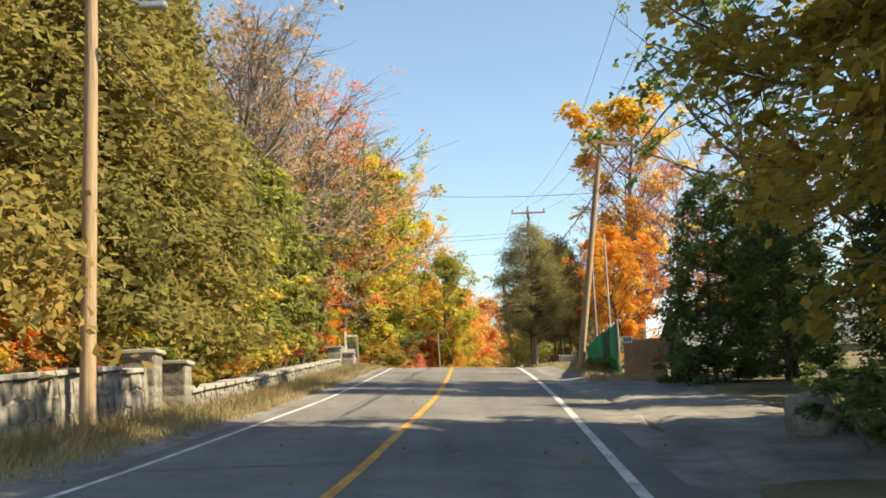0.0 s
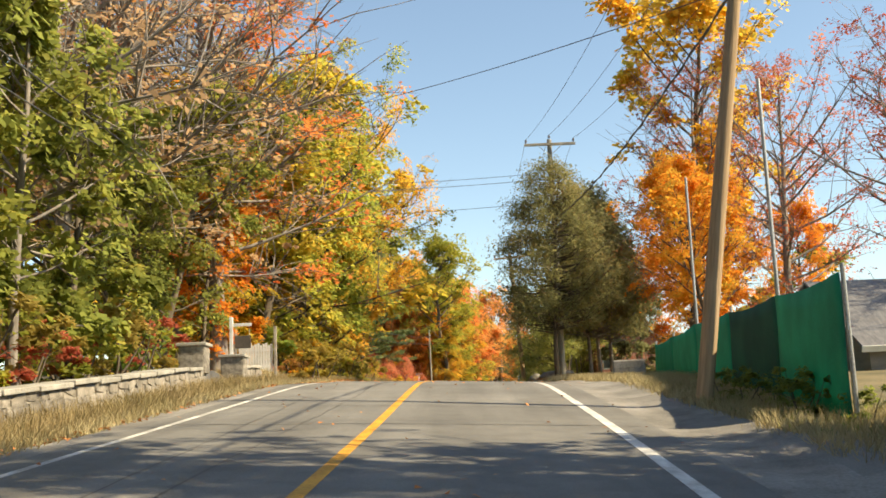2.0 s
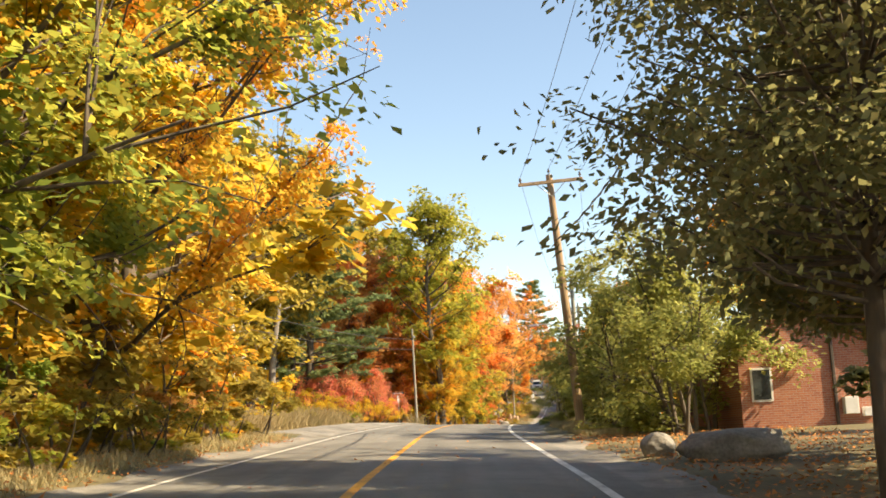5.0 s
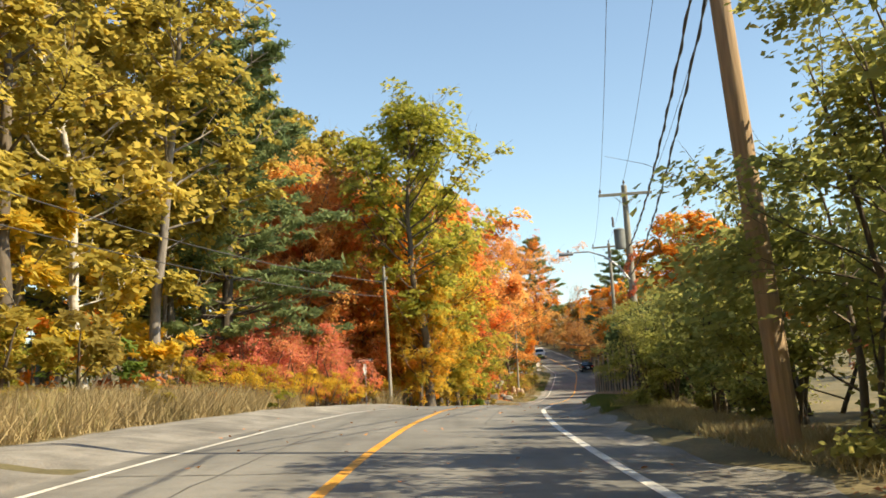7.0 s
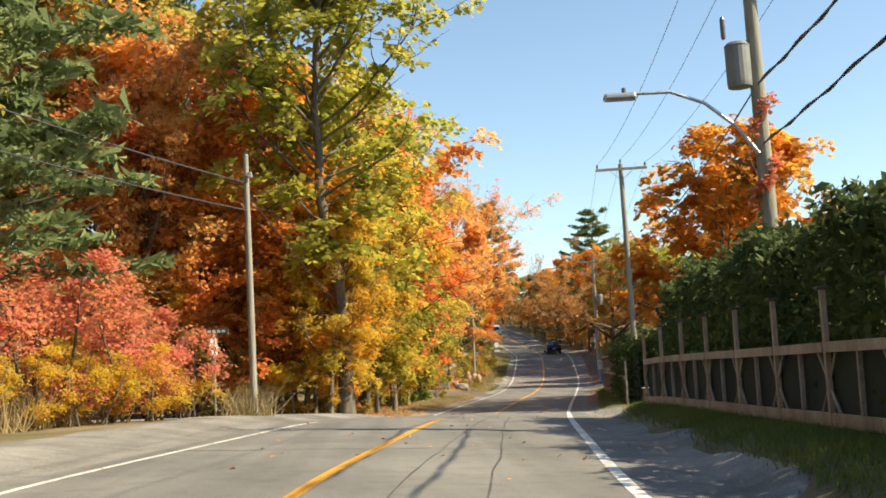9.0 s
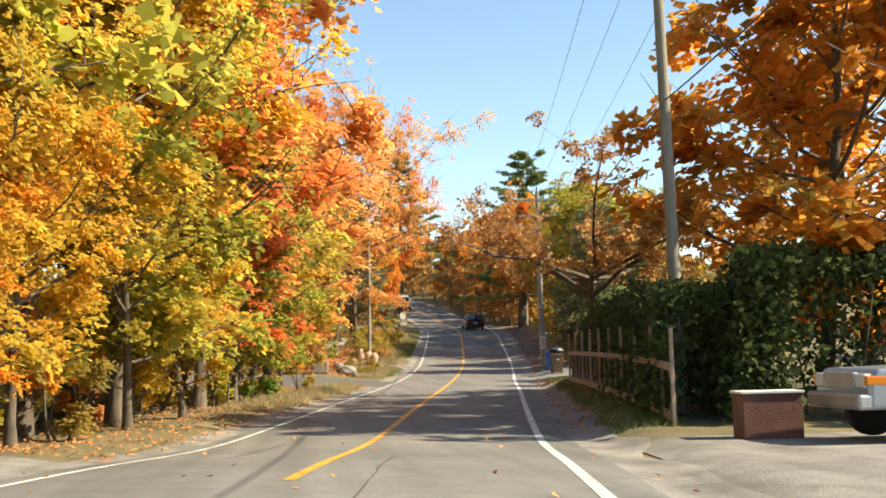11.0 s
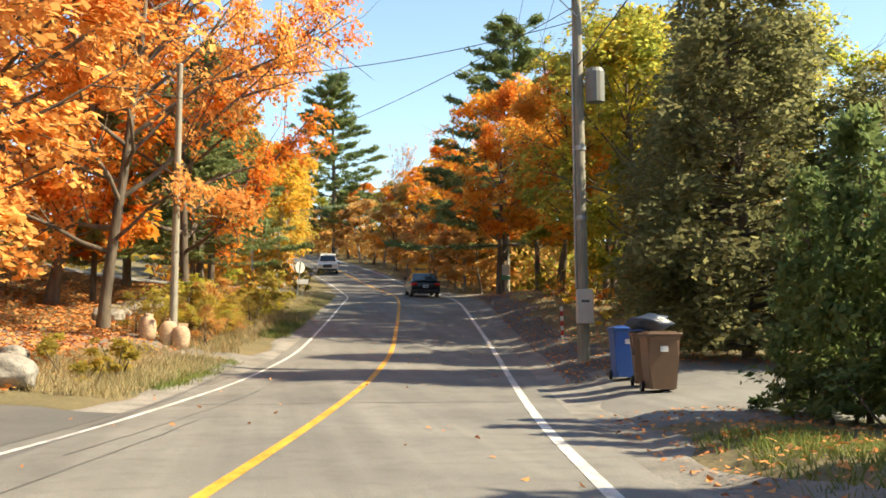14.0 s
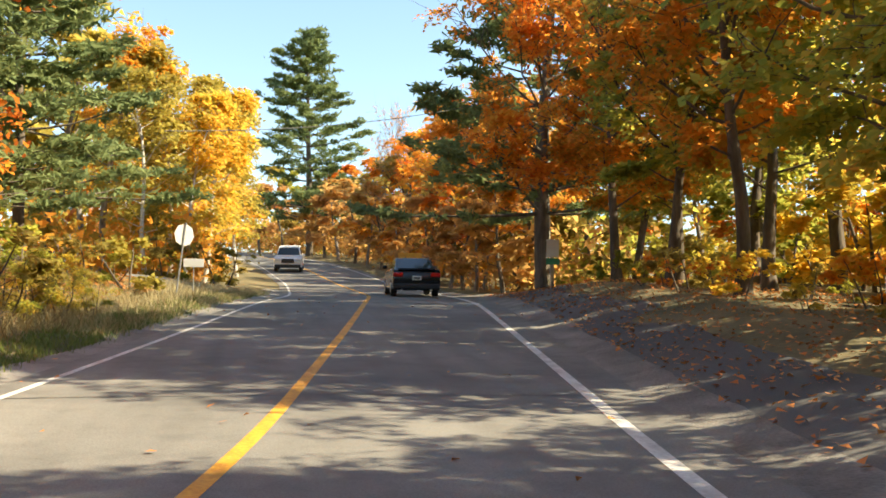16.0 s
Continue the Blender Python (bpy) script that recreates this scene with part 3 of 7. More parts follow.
kind_of("maple_a", broadleaf(1, 12, 5.0, 0.13, 7600, 0.26, limbs=28, twigs=5), BARK)
kind_of("maple_b", broadleaf(2, 12, 4.6, 0.1, 7600, 0.26, limbs=28, twigs=5, lean=0.07), BARK)
kind_of("maple_c", broadleaf(3, 12, 4.2, 0.08, 7200, 0.26, limbs=28, twigs=5, peak=0.35), BARK_GREY)
kind_of("near_a", broadleaf(31, 12, 4.9, 0.14, 17000, 0.16, limbs=30, twigs=6, fluff=0.34, per=30), BARK)
kind_of("near_b", broadleaf(32, 12, 4.4, 0.1, 17000, 0.16, limbs=30, twigs=6, lean=0.05, fluff=0.34, per=30), BARK)
kind_of("mid_a", broadleaf(21, 12, 4.6, 0.1, 2000, 0.47, limbs=12, twigs=1, fluff=0.5, per=14, kite=False), BARK)
kind_of("mid_b", broadleaf(22, 12, 4.2, 0.16, 2000, 0.47, limbs=12, twigs=1, peak=0.4, fluff=0.5, per=14, kite=False), BARK_GREY)
kind_of("stand_a", broadleaf(24, 12, 4.8, 0.3, 15000, 0.16, limbs=28, twigs=6, per=28), BARK)
kind_of("stand_b", broadleaf(25, 12, 4.4, 0.27, 15000, 0.16, limbs=28, twigs=6, per=28, lean=0.06), BARK)
kind_of("tall_a", broadleaf(4, 16, 4.6, 0.4, 8600, 0.22, peak=0.5, twigs=6), BARK)
kind_of("tall_b", broadleaf(5, 16, 3.8, 0.25, 8000, 0.22, peak=0.5, thin=0.8, twigs=6), BARK_GREY)
kind_of("sparse_a", broadleaf(6, 13, 5.4, 0.22, 4000, 0.2, limbs=36, twigs=7, fluff=0.24, per=14), BARK_GREY)
kind_of("bare_a", broadleaf(7, 13, 5.2, 0.2, 2000, 0.15, limbs=46, twigs=17, fluff=0.2, thin=0.8, per=8), BARK_GREY)
kind_of("spread_a", spreading(23, 8, 0.46, 19000, 0.13), BARK)
kind_of("sparse_n", broadleaf(36, 13, 5.4, 0.22, 6500, 0.1, limbs=40, twigs=10, fluff=0.24, per=14), BARK_GREY)
kind_of("birch_a", broadleaf(8, 12, 2.4, 0.2, 5200, 0.19, thin=0.6, fluff=0.36, per=14), BARK_BIRCH)
kind_of("shrub_a", broadleaf(9, 2.6, 1.5, 0.03, 760, 0.2, limbs=6, stems=2, fluff=0.2, twigs=1, per=12, kite=False), BARK)
kind_of("shrub_b", broadleaf(10, 3.4, 1.9, 0.03, 1500, 0.165, limbs=8, stems=3, fluff=0.22, twigs=1, per=14), BARK)
kind_of("bush_a", broadleaf(11, 6, 2.8, 0.04, 6600, 0.18, limbs=36, stems=6, fluff=0.26, twigs=4, per=16), BARK)
kind_of("bush_f", broadleaf(51, 6, 2.8, 0.04, 15000, 0.105, limbs=40, stems=6, fluff=0.26, twigs=6, per=20), BARK)
kind_of("shrub_f", broadleaf(50, 3.4, 1.9, 0.03, 4200, 0.088, limbs=14, stems=4, fluff=0.24, twigs=3, per=16), BARK)
kind_of("cedar_a", conifer(12, 9, 2.3, 8000, 0.26, "cedar"), BARK)
kind_of("cedar_b", conifer(13, 9, 1.9, 7500, 0.26, "cedar"), BARK)
kind_of("cedar_h", conifer(17, 9, 2.7, 15000, 0.15, "cedar", 0.27), BARK_GREY)
kind_of("cedar_w", conifer(19, 9, 2.1, 14000, 0.16, "cedar", 0.05), BARK)
kind_of("cedar_n", conifer(27, 9, 2.7, 46000, 0.08, "cedar", 0.27), BARK)
kind_of("cedar_m", conifer(37, 9, 2.2, 34000, 0.12, "cedar", 0.03), BARK)
kind_of("over_a", broadleaf(41, 15, 10.0, 0.16, 34000, 0.14, limbs=36, twigs=7, fluff=0.36, per=30, level=0.85), BARK)
kind_of("thuja_a", conifer(18, 5, 0.95, 7500, 0.15, "cedar", -0.03), BARK)
kind_of("pine_a", conifer(14, 17, 4.6, 24000, 0.4, "pine"), BARK)
kind_of("pine_b", conifer(15, 17, 4.0, 24000, 0.4, "pine"), BARK)
kind_of("oak_a", broadleaf(29, 17, 5.0, 0.3, 14500, 0.23, limbs=46, twigs=8, peak=0.5, fluff=0.4, lean=0.01, even=0.35, per=26), BARK)
HEIGHT = {"over": 15, "maple": 12, "tall": 16, "sparse": 13, "bare": 13, "birch": 12, "cedar": 9, "pine": 17, "oak": 17, "bush": 6, "mid": 12, "spread": 8, "thuja": 5, "stand": 12, "near": 12}
planted = np.random.default_rng(77)


def plant(key, y, d, height, leaf, label, group="", name="tree", wide=1.0, lift=0.0):
    if key.startswith("maple") and abs(d) > 13.2:
        key = "mid_a" if key == "maple_a" else "mid_b"
    base = {"shrub_a": 2.6, "shrub_b": 3.4, "shrub_f": 3.4}.get(key) or HEIGHT[key.split("_")[0]]
    s = height / base
    x = float(cx(y)) + d
    m = pose(x, y, gz(x, y) + lift, 0, 0, planted.uniform(0, 360)) @ Matrix.Diagonal((s * wide, s * wide, s, 1))
    t = thing(name, m, label, "shrub" if name == "shrub" else "tree", group)
    wood, leaves = KIND[key]
    link("trunk", wood, t)
    c = link("crown", leaves, t)
    c.material_slots[0].link = "OBJECT"
    c.material_slots[0].material = leaf
    return t


def grove(keys, leaf, label, places, group="", name="tree", wide=1.0):
    for k, (y, d, h) in enumerate(places):
        plant(keys[k % len(keys)], y, d, h, leaf, label, group, name, wide)


MIXED_ORANGE = leafy("turning_maple_leaves", [(0.16, 0.16, 0.04), (0.42, 0.26, 0.05), (0.7, 0.28, 0.05), (0.78, 0.4, 0.07), (0.66, 0.24, 0.06)], 0.68, 0.2)
MAPLES = ("maple_a", "maple_b", "maple_c")
MIDS = ("mid_a", "mid_b")
# left side: behind the stone wall
grove(("cedar_m",), CEDAR_LIT, "dense olive-green cedar tree behind the stone wall", [
    (19, -9.6, 14), (23.5, -9.0, 14.5), (27.5, -9.3, 14.5), (31.5, -8.9, 13.5), (35.5, -9.2, 12)], "cedars behind the wall", wide=1.3)
grove(("cedar_a", "cedar_b"), CEDAR_LIT, "dense olive-green cedar tree behind the stone wall", [
    (10, -12, 13), (39, -9.6, 9), (29, -13.5, 16), (36, -13.5, 15), (21, -14, 15)], "cedars behind the wall", wide=1.2)
grove(("maple_c", "maple_b"), FRESH, "green-leaved tree leaning over the stone wall", [
    (41.5, -8.6, 8), (44.5, -8.4, 9), (48, -8.0, 9), (51.5, -8.2, 8)], "green trees by the wall", wide=1.0)
grove(("near_b", "near_a"), FRESH, "broad green tree beside the stone gate pillars", [(58.5, -9.2, 8.5), (62, -8.8, 9.5), (65.5, -9.4, 9)], "green trees by the wall", wide=1.05)
grove(("bush_a", "maple_c"), MIXED, "green and gold tree behind the stone wall", [
    (38.5, -7.8, 5), (49, -11, 10), (35, -7.6, 4)], "green trees by the wall", wide=1.1)
grove(MAPLES, ORANGE, "maple with bright orange autumn leaves", [
    (37, -16.5, 20), (45, -14.5, 19), (53, -14, 16), (65, -8.2, 6.5)], "orange maples")
grove(("bare_a", "sparse_n"), DUN, "half-bare tree with thin grey twigs and a few pale leaves", [
    (52, -11, 17), (58, -10.5, 18), (64, -10, 18), (69, -10, 17.5), (74, -11, 17), (60, -16, 19), (47, -18, 18), (70, -16, 18)], "half-bare trees", wide=1.2)
grove(MAPLES, AMBER, "maple with amber and gold autumn leaves", [
    (68, -12, 11),  (98.5, -8.4, 11), (103, -10, 10)], "amber maples", wide=1.2)
grove(("near_a", "near_b"), AMBER, "maple with golden yellow autumn leaves", [
    (80.5, -9.4, 12), (87, -7.8, 15), (74, -8.6, 9), (69, -8.8, 8), (73, -10.4, 10)], "yellow maples", wide=1.2)
grove(MAPLES, YELLOW, "maple with golden yellow autumn leaves", [
    (92, -7.2, 15), (97, -8.8, 13), (84, -12, 16), (93, -13, 16)], "yellow maples", wide=1.25)
grove(("maple_a", "tall_a", "maple_b"), LIME, "tall tree with yellow-green leaves", [
    (79, -11, 15), (88.5, -9, 16), (97, -13, 16), (105, -14.5, 13), ], "yellow-green trees", wide=1.2)
grove(("near_b", "near_a"), MIXED, "bright yellow-green maple at the wood's edge", [
    (181, -6.6, 9), (184, -7.2, 12), (187.5, -6.8, 10), (190.5, -7.0, 7)], "bright maples", wide=1.15)
grove(("pine_a", "pine_b"), NEEDLES, "tall dark green pine", [
    (139.5, -11.4, 19), (147, -15, 20), (138, -19, 19), (108, -17, 18), (232, -9.0, 9.5), (236, -9.4, 12), (241, -9.8, 13), (228, -12, 10), (237, -13, 14)], "pines", wide=1.15)
grove(("tall_b", "tall_a", "birch_a"), GOLD, "tall slender tree with thin golden-brown leaves", [
    (118, -13.5, 17), (123, -13, 18), (128, -12.4, 18), (132.5, -12, 18.5), (137, -13, 17), (113, -14, 14), (116, -16, 16), (140, -12.5, 15), (146, -16, 17), (121, -18, 18), (132, -17, 18), (134, -14.5, 17), (143, -17, 18)], "golden trees", wide=1.2)
grove(MIDS, YELLOW, "tree with yellow and orange leaves at the wood's edge", [
    (104, -11, 6), (110, -13, 7), (117, -14, 7), (125, -14, 8), (131, -12.5, 6), (136, -13, 9), (126, -20, 15), (112, -19, 14), (118, -21, 16)], "wood-edge trees", wide=1.2)
grove(("maple_b", "maple_c", "maple_a"), RUST, "maple with rust-red autumn leaves", [
    (164, -11.5, 15.5), (168, -13, 16)], "rust maples", wide=0.95)
grove(("near_a", "near_b", "tall_b"), PEACH, "golden maple behind the side road", [
    (162, -12.2, 12), (161.6, -9.6, 7.5), (163, -13, 17), (161.8, -15, 12), (166, -16, 18)], "golden trees", wide=1.1)
grove(("near_b", "near_a"), CORAL, "orange maple behind the side road", [
    (162.2, -10.6, 12.5), (161.5, -13.1, 9), (162.5, -17, 13)], "orange maples", wide=1.1)
grove(("shrub_f",), ROSE, "rosy red sumac shrub at the roadside verge", [
    (138, -9.6, 3.5), (140, -8.4, 3.5), (142, -7.6, 3.1), (141.5, -10.2, 3.9), (144, -9.2, 3.5), (139, -11.4, 3.7), (143.4, -6.9, 2.6), (136.6, -11.6, 2.6)], "sumacs", "shrub", wide=1.15)
grove(("shrub_f",), YELLOW, "yellow-green shrub below the sumacs", [
    (137, -8.6, 1.8), (139.5, -7.2, 1.8), (141.6, -6.6, 1.6), (135.6, -10.2, 2.3), (138.2, -7.8, 1.5)], "yellow shrubs", "shrub", wide=1.25)
grove(("shrub_f",), AMBER, "amber shrub below the sumacs", [(136.2, -9.4, 2.1), (143.2, -6.2, 1.3), (140.6, -7.0, 1.4)], "amber shrubs", "shrub", wide=1.25)
for leaf, label, places in (
        (ORANGE, "maple glowing orange at the wood's edge", [(161.5, -7.2, 6.5), (163.5, -8.8, 9), (166, -12, 16)]),
        (AMBER, "maple turning gold at the wood's edge", [(164, -6.4, 6.5), (166.8, -7.4, 12), (160.6, -6.4, 3.5)]),
        (MIXED, "maple with green and gold leaves at the wood's edge", [(169, -6.0, 7), (170.5, -6.8, 13), (172, -11, 17)]),
        (YELLOW, "maple with bright yellow leaves at the wood's edge", [(174, -7.8, 13), (172.5, -5.8, 6)]),
        (CORAL, "maple with coral red leaves at the wood's edge", [(177.5, -6.8, 12), (175.5, -10, 16)])):
    grove(("near_a", "near_b"), leaf, label, places, "wood-edge maples", wide=1.15)
plant("near_b", 162.4, -7.8, 9, YELLOW, "maple with bright yellow leaves at the wood's edge", "wood-edge maples", wide=1.1)
grove(("near_b",), CORAL, "tall maple with coral orange leaves", [(180, -8.6, 17)], "pale maples", wide=1.05)
grove(("maple_a", "maple_c"), PEACH, "tall maple with pale orange leaves", [
    (184, -9.4, 17), (188, -11, 16), (177, -13, 17), (192, -14, 14)], "pale maples", wide=1.15)
plant("oak_a", 160.6, -5.7, 20, LIME, "tall oak with yellow-green leaves and a dark trunk", wide=1.16)
grove(("near_b", "near_a"), PEACH, "broad maple with pale peach leaves over a leafy yard", [
    (206.5, -10, 13), (213, -11, 14)], "yard maples", wide=1.25)
plant("over_a", 226.5, -8.2, 15.5, ORANGE, "tall maple with glowing orange leaves on the grassy bank", "yard maples", wide=0.85)
plant("over_a", 218, -8.8, 16, PEACH, "broad maple with glowing peach leaves over a leafy yard", "yard maples", wide=0.8)
grove(("maple_a", "maple_c", "maple_b"), ORANGE, "broad maple with glowing orange leaves over a leafy yard", [
     (200, -14, 13), (216, -17, 15), (226, -13, 14)], "yard maples", wide=1.2)
grove(("birch_a",), GOLD, "slender birch with thin gold-green leaves", [
    (254, -8.6, 9.5), (259, -8.2, 11), (264.5, -7.4, 11.5), (268, -7.2, 11), (277, -6.8, 11), (266, -11, 12), (276, -5.4, 9), (287, -5.4, 8.5)], "birches", wide=1.2)
grove(("birch_a", "birch_a", "tall_b"), AMBER, "slender birch with amber leaves", [
    (256.5, -7.4, 9), (261.5, -6.9, 10), (258, -11, 12), (272, -7, 11), (283, -6.4, 10), (274, -11, 12), (281, -5.2, 8.5)], "birches", wide=1.2)
grove(("mid_a", "mid_b"), GOLD, "gold-green tree behind the birches", [(262, -14, 12), (270, -14, 12), (254, -15, 12), (280, -11, 11), (290, -6, 9), (297, -5.8, 9), (304, -6, 9), (311, -6, 9), (300, -10, 11), (292, -11, 11), (320, -7, 9)], "birch-side trees", wide=1.2)
plant("over_a", 89, -6.4, 14.5, AMBER, "tall amber maple reaching over the road", "overhanging trees", wide=0.9)
grove(("near_b", "near_a"), MIXED, "leafy green and gold maple leaning over the road", [(77.5, -7.6, 14), (83, -7.2, 13)], "overhanging trees", wide=1.2)
grove(("tall_a", "tall_b"), GOLD, "tall thin gold tree rising behind the wood", [(167, -17, 22), (172, -15.5, 23), (164, -20, 21), (177, -18, 23), (170, -22, 23)], "golden trees", wide=1.15)
plant("pine_b", 180, -20, 25, NEEDLES, "tall pine rising behind the wood", "pines", wide=1.1)
grove(("shrub_b",), RUSSET, "pinkish shrub beside the slatted crate", [(205.2, -7.9, 1.9), (206.2, -8.6, 1.7)], "yard shrubs", "shrub", wide=1.0)
grove(("bush_a",), YELLOW, "young tree with yellow leaves beside the crate", [(203.8, -8.9, 3.2)], "yard shrubs", "shrub", wide=0.8)
grove(("shrub_a",), GOLD, "dry straw-coloured weeds beside the boulder", [(206.6, -5.9, 0.9), (207.6, -5.4, 0.85), (208.6, -5.6, 0.8), (205.8, -5.2, 0.6)], "yard weeds", "shrub", wide=1.4)
grove(("near_a", "near_b"), YELLOW, "small golden maple at the mouth of the side road", [(161.4, -12.6, 6), (161.8, -16, 8)], "wood-edge maples", wide=1.1)
grove(("near_b", "near_a"), CORAL, "small coral red maple at the mouth of the side road", [(161.2, -10.6, 4.6), (161.6, -14.4, 5)], "wood-edge maples", wide=1.1)
for k in range(22):
    plant("shrub_f", 216.5 + 0.75 * k + planted.uniform(-0.4, 0.4), planted.uniform(-7.4, -5.3), planted.uniform(0.7, 1.25), (GOLD, MIXED, RUSSET, OLIVE, YELLOW)[k % 5], "low bush with mottled autumn leaves on the grassy verge", "verge bushes", "shrub", wide=1.5)
plant("near_a", 159.9, -6.2, 7.8, AMBER, "small amber maple in front of the tall oak", "wood-edge maples", wide=1.0)
# right side
grove(("near_a", "near_b"), GOLD, "shaded gold-brown tree overhanging the roadside", [
    (5, 9.5, 13), (10, 9.0, 13), (14, 9.0, 13), (17.5, 9, 12), (12, 13, 15)], "shaded trees", wide=1.2)
grove(("sparse_a",), GREEN, "thin dark-leaved tree with a forked trunk", [(34, 11, 13)], "thin trees")
grove(("cedar_w",), THUJA, "nearly black evergreen deep in the shade", [(24, 13.4, 9), (30, 13.4, 8)], "dark evergreens", wide=1.3)
plant("over_a", 80, -7.3, 15, MIXED, "broad maple with limbs reaching over the road", "overhanging trees", wide=1.0)
grove(("sparse_n",), CORAL, "thin maple with coral leaves reaching over the road", [(66, -7.8, 16.5)], "half-bare trees", wide=1.45)
plant("near_a", 73, -7.6, 13.5, MIXED, "maple with green and golden leaves over the road", "yellow maples", wide=1.15)
# unseen pair, added only to throw shade on the near right verge
grove(("cedar_a", "cedar_b"), THUJA, "nearly black evergreen by the lattice gate or added for shade", [(8, 15.5, 16), (13, 16.5, 16)], "dark evergreens", wide=0.9)
# further unseen evergreens, added to darken the lay-by with their shadows
grove(("cedar_w",), THUJA, "dark evergreen added out of view to shade the lay-by", [(17, 13.2, 11), (13, 12.5, 11)], "dark evergreens", wide=1.2)
grove(("cedar_w",), THUJA, "nearly black evergreen by the lattice gate or added for shade", [(35.4, 8.9, 6.6), (33.4, 10.8, 7), (37, 11.5, 7.5)], "dark evergreens", wide=1.2)
# added shadow casters, set right of the view to shade the road
grove(("cedar_w",), THUJA, "tall dark evergreen added back from the road to shade it", [(28.2, 15, 20), (31.4, 15.5, 20)], "dark evergreens", wide=0.62)
grove(("shrub_a",), THUJA, "low black-green shrub beside the driveway", [(34, 7.2, 0.9), (34.8, 8.0, 1.1), (33.4, 8.4, 1.0), (35.4, 7.4, 0.8), (34.2, 9.2, 1.2), (32.6, 7.6, 0.8)], "dark shrubs", "shrub", wide=1.6)
grove(("sparse_n",), RED, "maple with rosy red leaves", [
    (72, 15.5, 13), (79, 13, 15), (66, 19, 13), (87, 15, 13), (58, 22, 12)], "rosy maples", wide=1.1)
grove(("near_a", "near_b"), ORANGE, "maple with coral orange autumn leaves", [
    (66, 10.6, 7.5), (70.5, 10.6, 8.5), (75, 12.5, 8.5), (104, 15, 9), (111, 15, 9), (91, 22, 10)], "orange maples")
plant("tall_a", 82, 14.4, 20, YELLOW, "tall tree with golden leaves high on a grey trunk", wide=1.2)
plant("cedar_n", 75.0, 5.5, 10.0, CEDAR, "dark dense cedar by the roadside", "dark cedars", wide=1.2)
grove(("cedar_h",), CEDAR, "dark dense cedar by the roadside", [
    (79.0, 7.5, 9.6), (80.2, 8.1, 9.4), (82.4, 9.0, 8.8)], "dark cedars", wide=1.05)
PALE_OLIVE = leafy("pale_olive_leaves", [(0.15, 0.17, 0.055), (0.25, 0.26, 0.08), (0.37, 0.35, 0.115), (0.46, 0.39, 0.13)], 0.6, 0.3)
grove(("bush_f", "shrub_f"), PALE_OLIVE, "leafy yellow-green bush by the roadside", [
    (98, 8.0, 6.3), (101, 9.8, 5), (103.6, 7.6, 6), (108, 8.6, 5), (111, 7.6, 4.6), (114, 8.8, 4), (117, 7.6, 4.2), (119.5, 8.0, 3.4), (117.2, 7.6, 2.5), (107, 11, 5.5), (113, 11, 5)], "roadside bushes", "shrub", wide=1.2)
grove(("bush_f",), PALE_OLIVE, "leafy yellow-green bush at the end of the timber fence", [(120.2, 7.35 - float(cx(120.2)), 2.7), (120.9, 8.2 - float(cx(120.9)), 3.1)], "roadside bushes", "shrub", wide=1.1)
grove(MAPLES, MIXED_ORANGE, "maple turning from green to orange above the hedge", [
    (168.8, 10.6, 12.5), (172, 13, 11), (166.5, 13, 12.5), (176, 13.1, 10), (190, 14, 9)], "maples above the hedge", wide=1.2)
plant("spread_a", 181, 6.05, 8.2, RUSSET, "wide-spreading maple with thin rust-gold leaves behind the hedge", wide=0.86)
CEDAR_PALE = leafy("pale_cedar_sprays", [(0.08, 0.085, 0.04), (0.14, 0.14, 0.066), (0.215, 0.2, 0.09), (0.31, 0.25, 0.12)], 0.6, 0.2)
grove(("cedar_m",), CEDAR_PALE, "olive-green cedar at the edge of a driveway", [(207.6, 8.9, 9.6), (213.2, 9.3, 9.0)], "driveway cedars", wide=1.4)
grove(("cedar_w",), CEDAR_PALE, "olive-green cedar at the edge of a driveway", [(206, 11.6, 6.5), (204.4, 13.4, 5)], "driveway cedars", wide=1.6)
grove(("thuja_a",), THUJA, "small pointed dark green cedar in a row", [(198.6, 7.3, 3.5), (197.4, 7.7, 4.1), (196.3, 8.2, 4.0), (195.1, 8.7, 4.2), (194, 9.2, 4.0)], "row of small cedars", wide=0.95)
grove(("stand_a", "stand_b"), MIXED_ORANGE, "maple turning from green to orange beside the road", [
    (231, 8.4, 9.5), (240.5, 7.6, 9), (246.5, 9.6, 9), (235, 12.3, 12), (257, 8.4, 9)], "roadside maples", wide=1.2)
grove(("near_a", "near_b"), MIXED_ORANGE, "maple turning from green to orange beside the road", [(216.2, 11, 6.5)], "roadside maples", wide=1.15)
plant("near_b", 221.2, 9.6, 11, MIXED, "broad green and gold maple beside the road", "roadside maples", wide=1.15)
grove(("stand_b", "stand_a"), MIXED, "broad green and gold maple beside the road", [
    (225.5, 9.4, 11.5), (228, 11.5, 11), (219.5, 12.4, 10), (223, 12.8, 11), (233.8, 10.0, 10), (236.5, 8.2, 9), (244, 10.5, 9.5), (239, 11.5, 10), (245, 14, 11)], "roadside maples", wide=1.2)
plant("stand_b", 244, 5.8, 11.5, ORANGE, "tall orange maple at the road's edge", "roadside maples", wide=1.0)
grove(("pine_a", "pine_b"), NEEDLES, "tall pine standing above the maples", [(250.0, 6.8, 18), (315, 5.4, 23)], "pines", wide=1.2)
grove(MAPLES, ORANGE, "maple on the outside of the bend", [
    (263, 8.6, 10), (271, 8.4, 11), (280, 8.4, 12), (289, 7.6, 9.5)], "bend maples", wide=1.2)
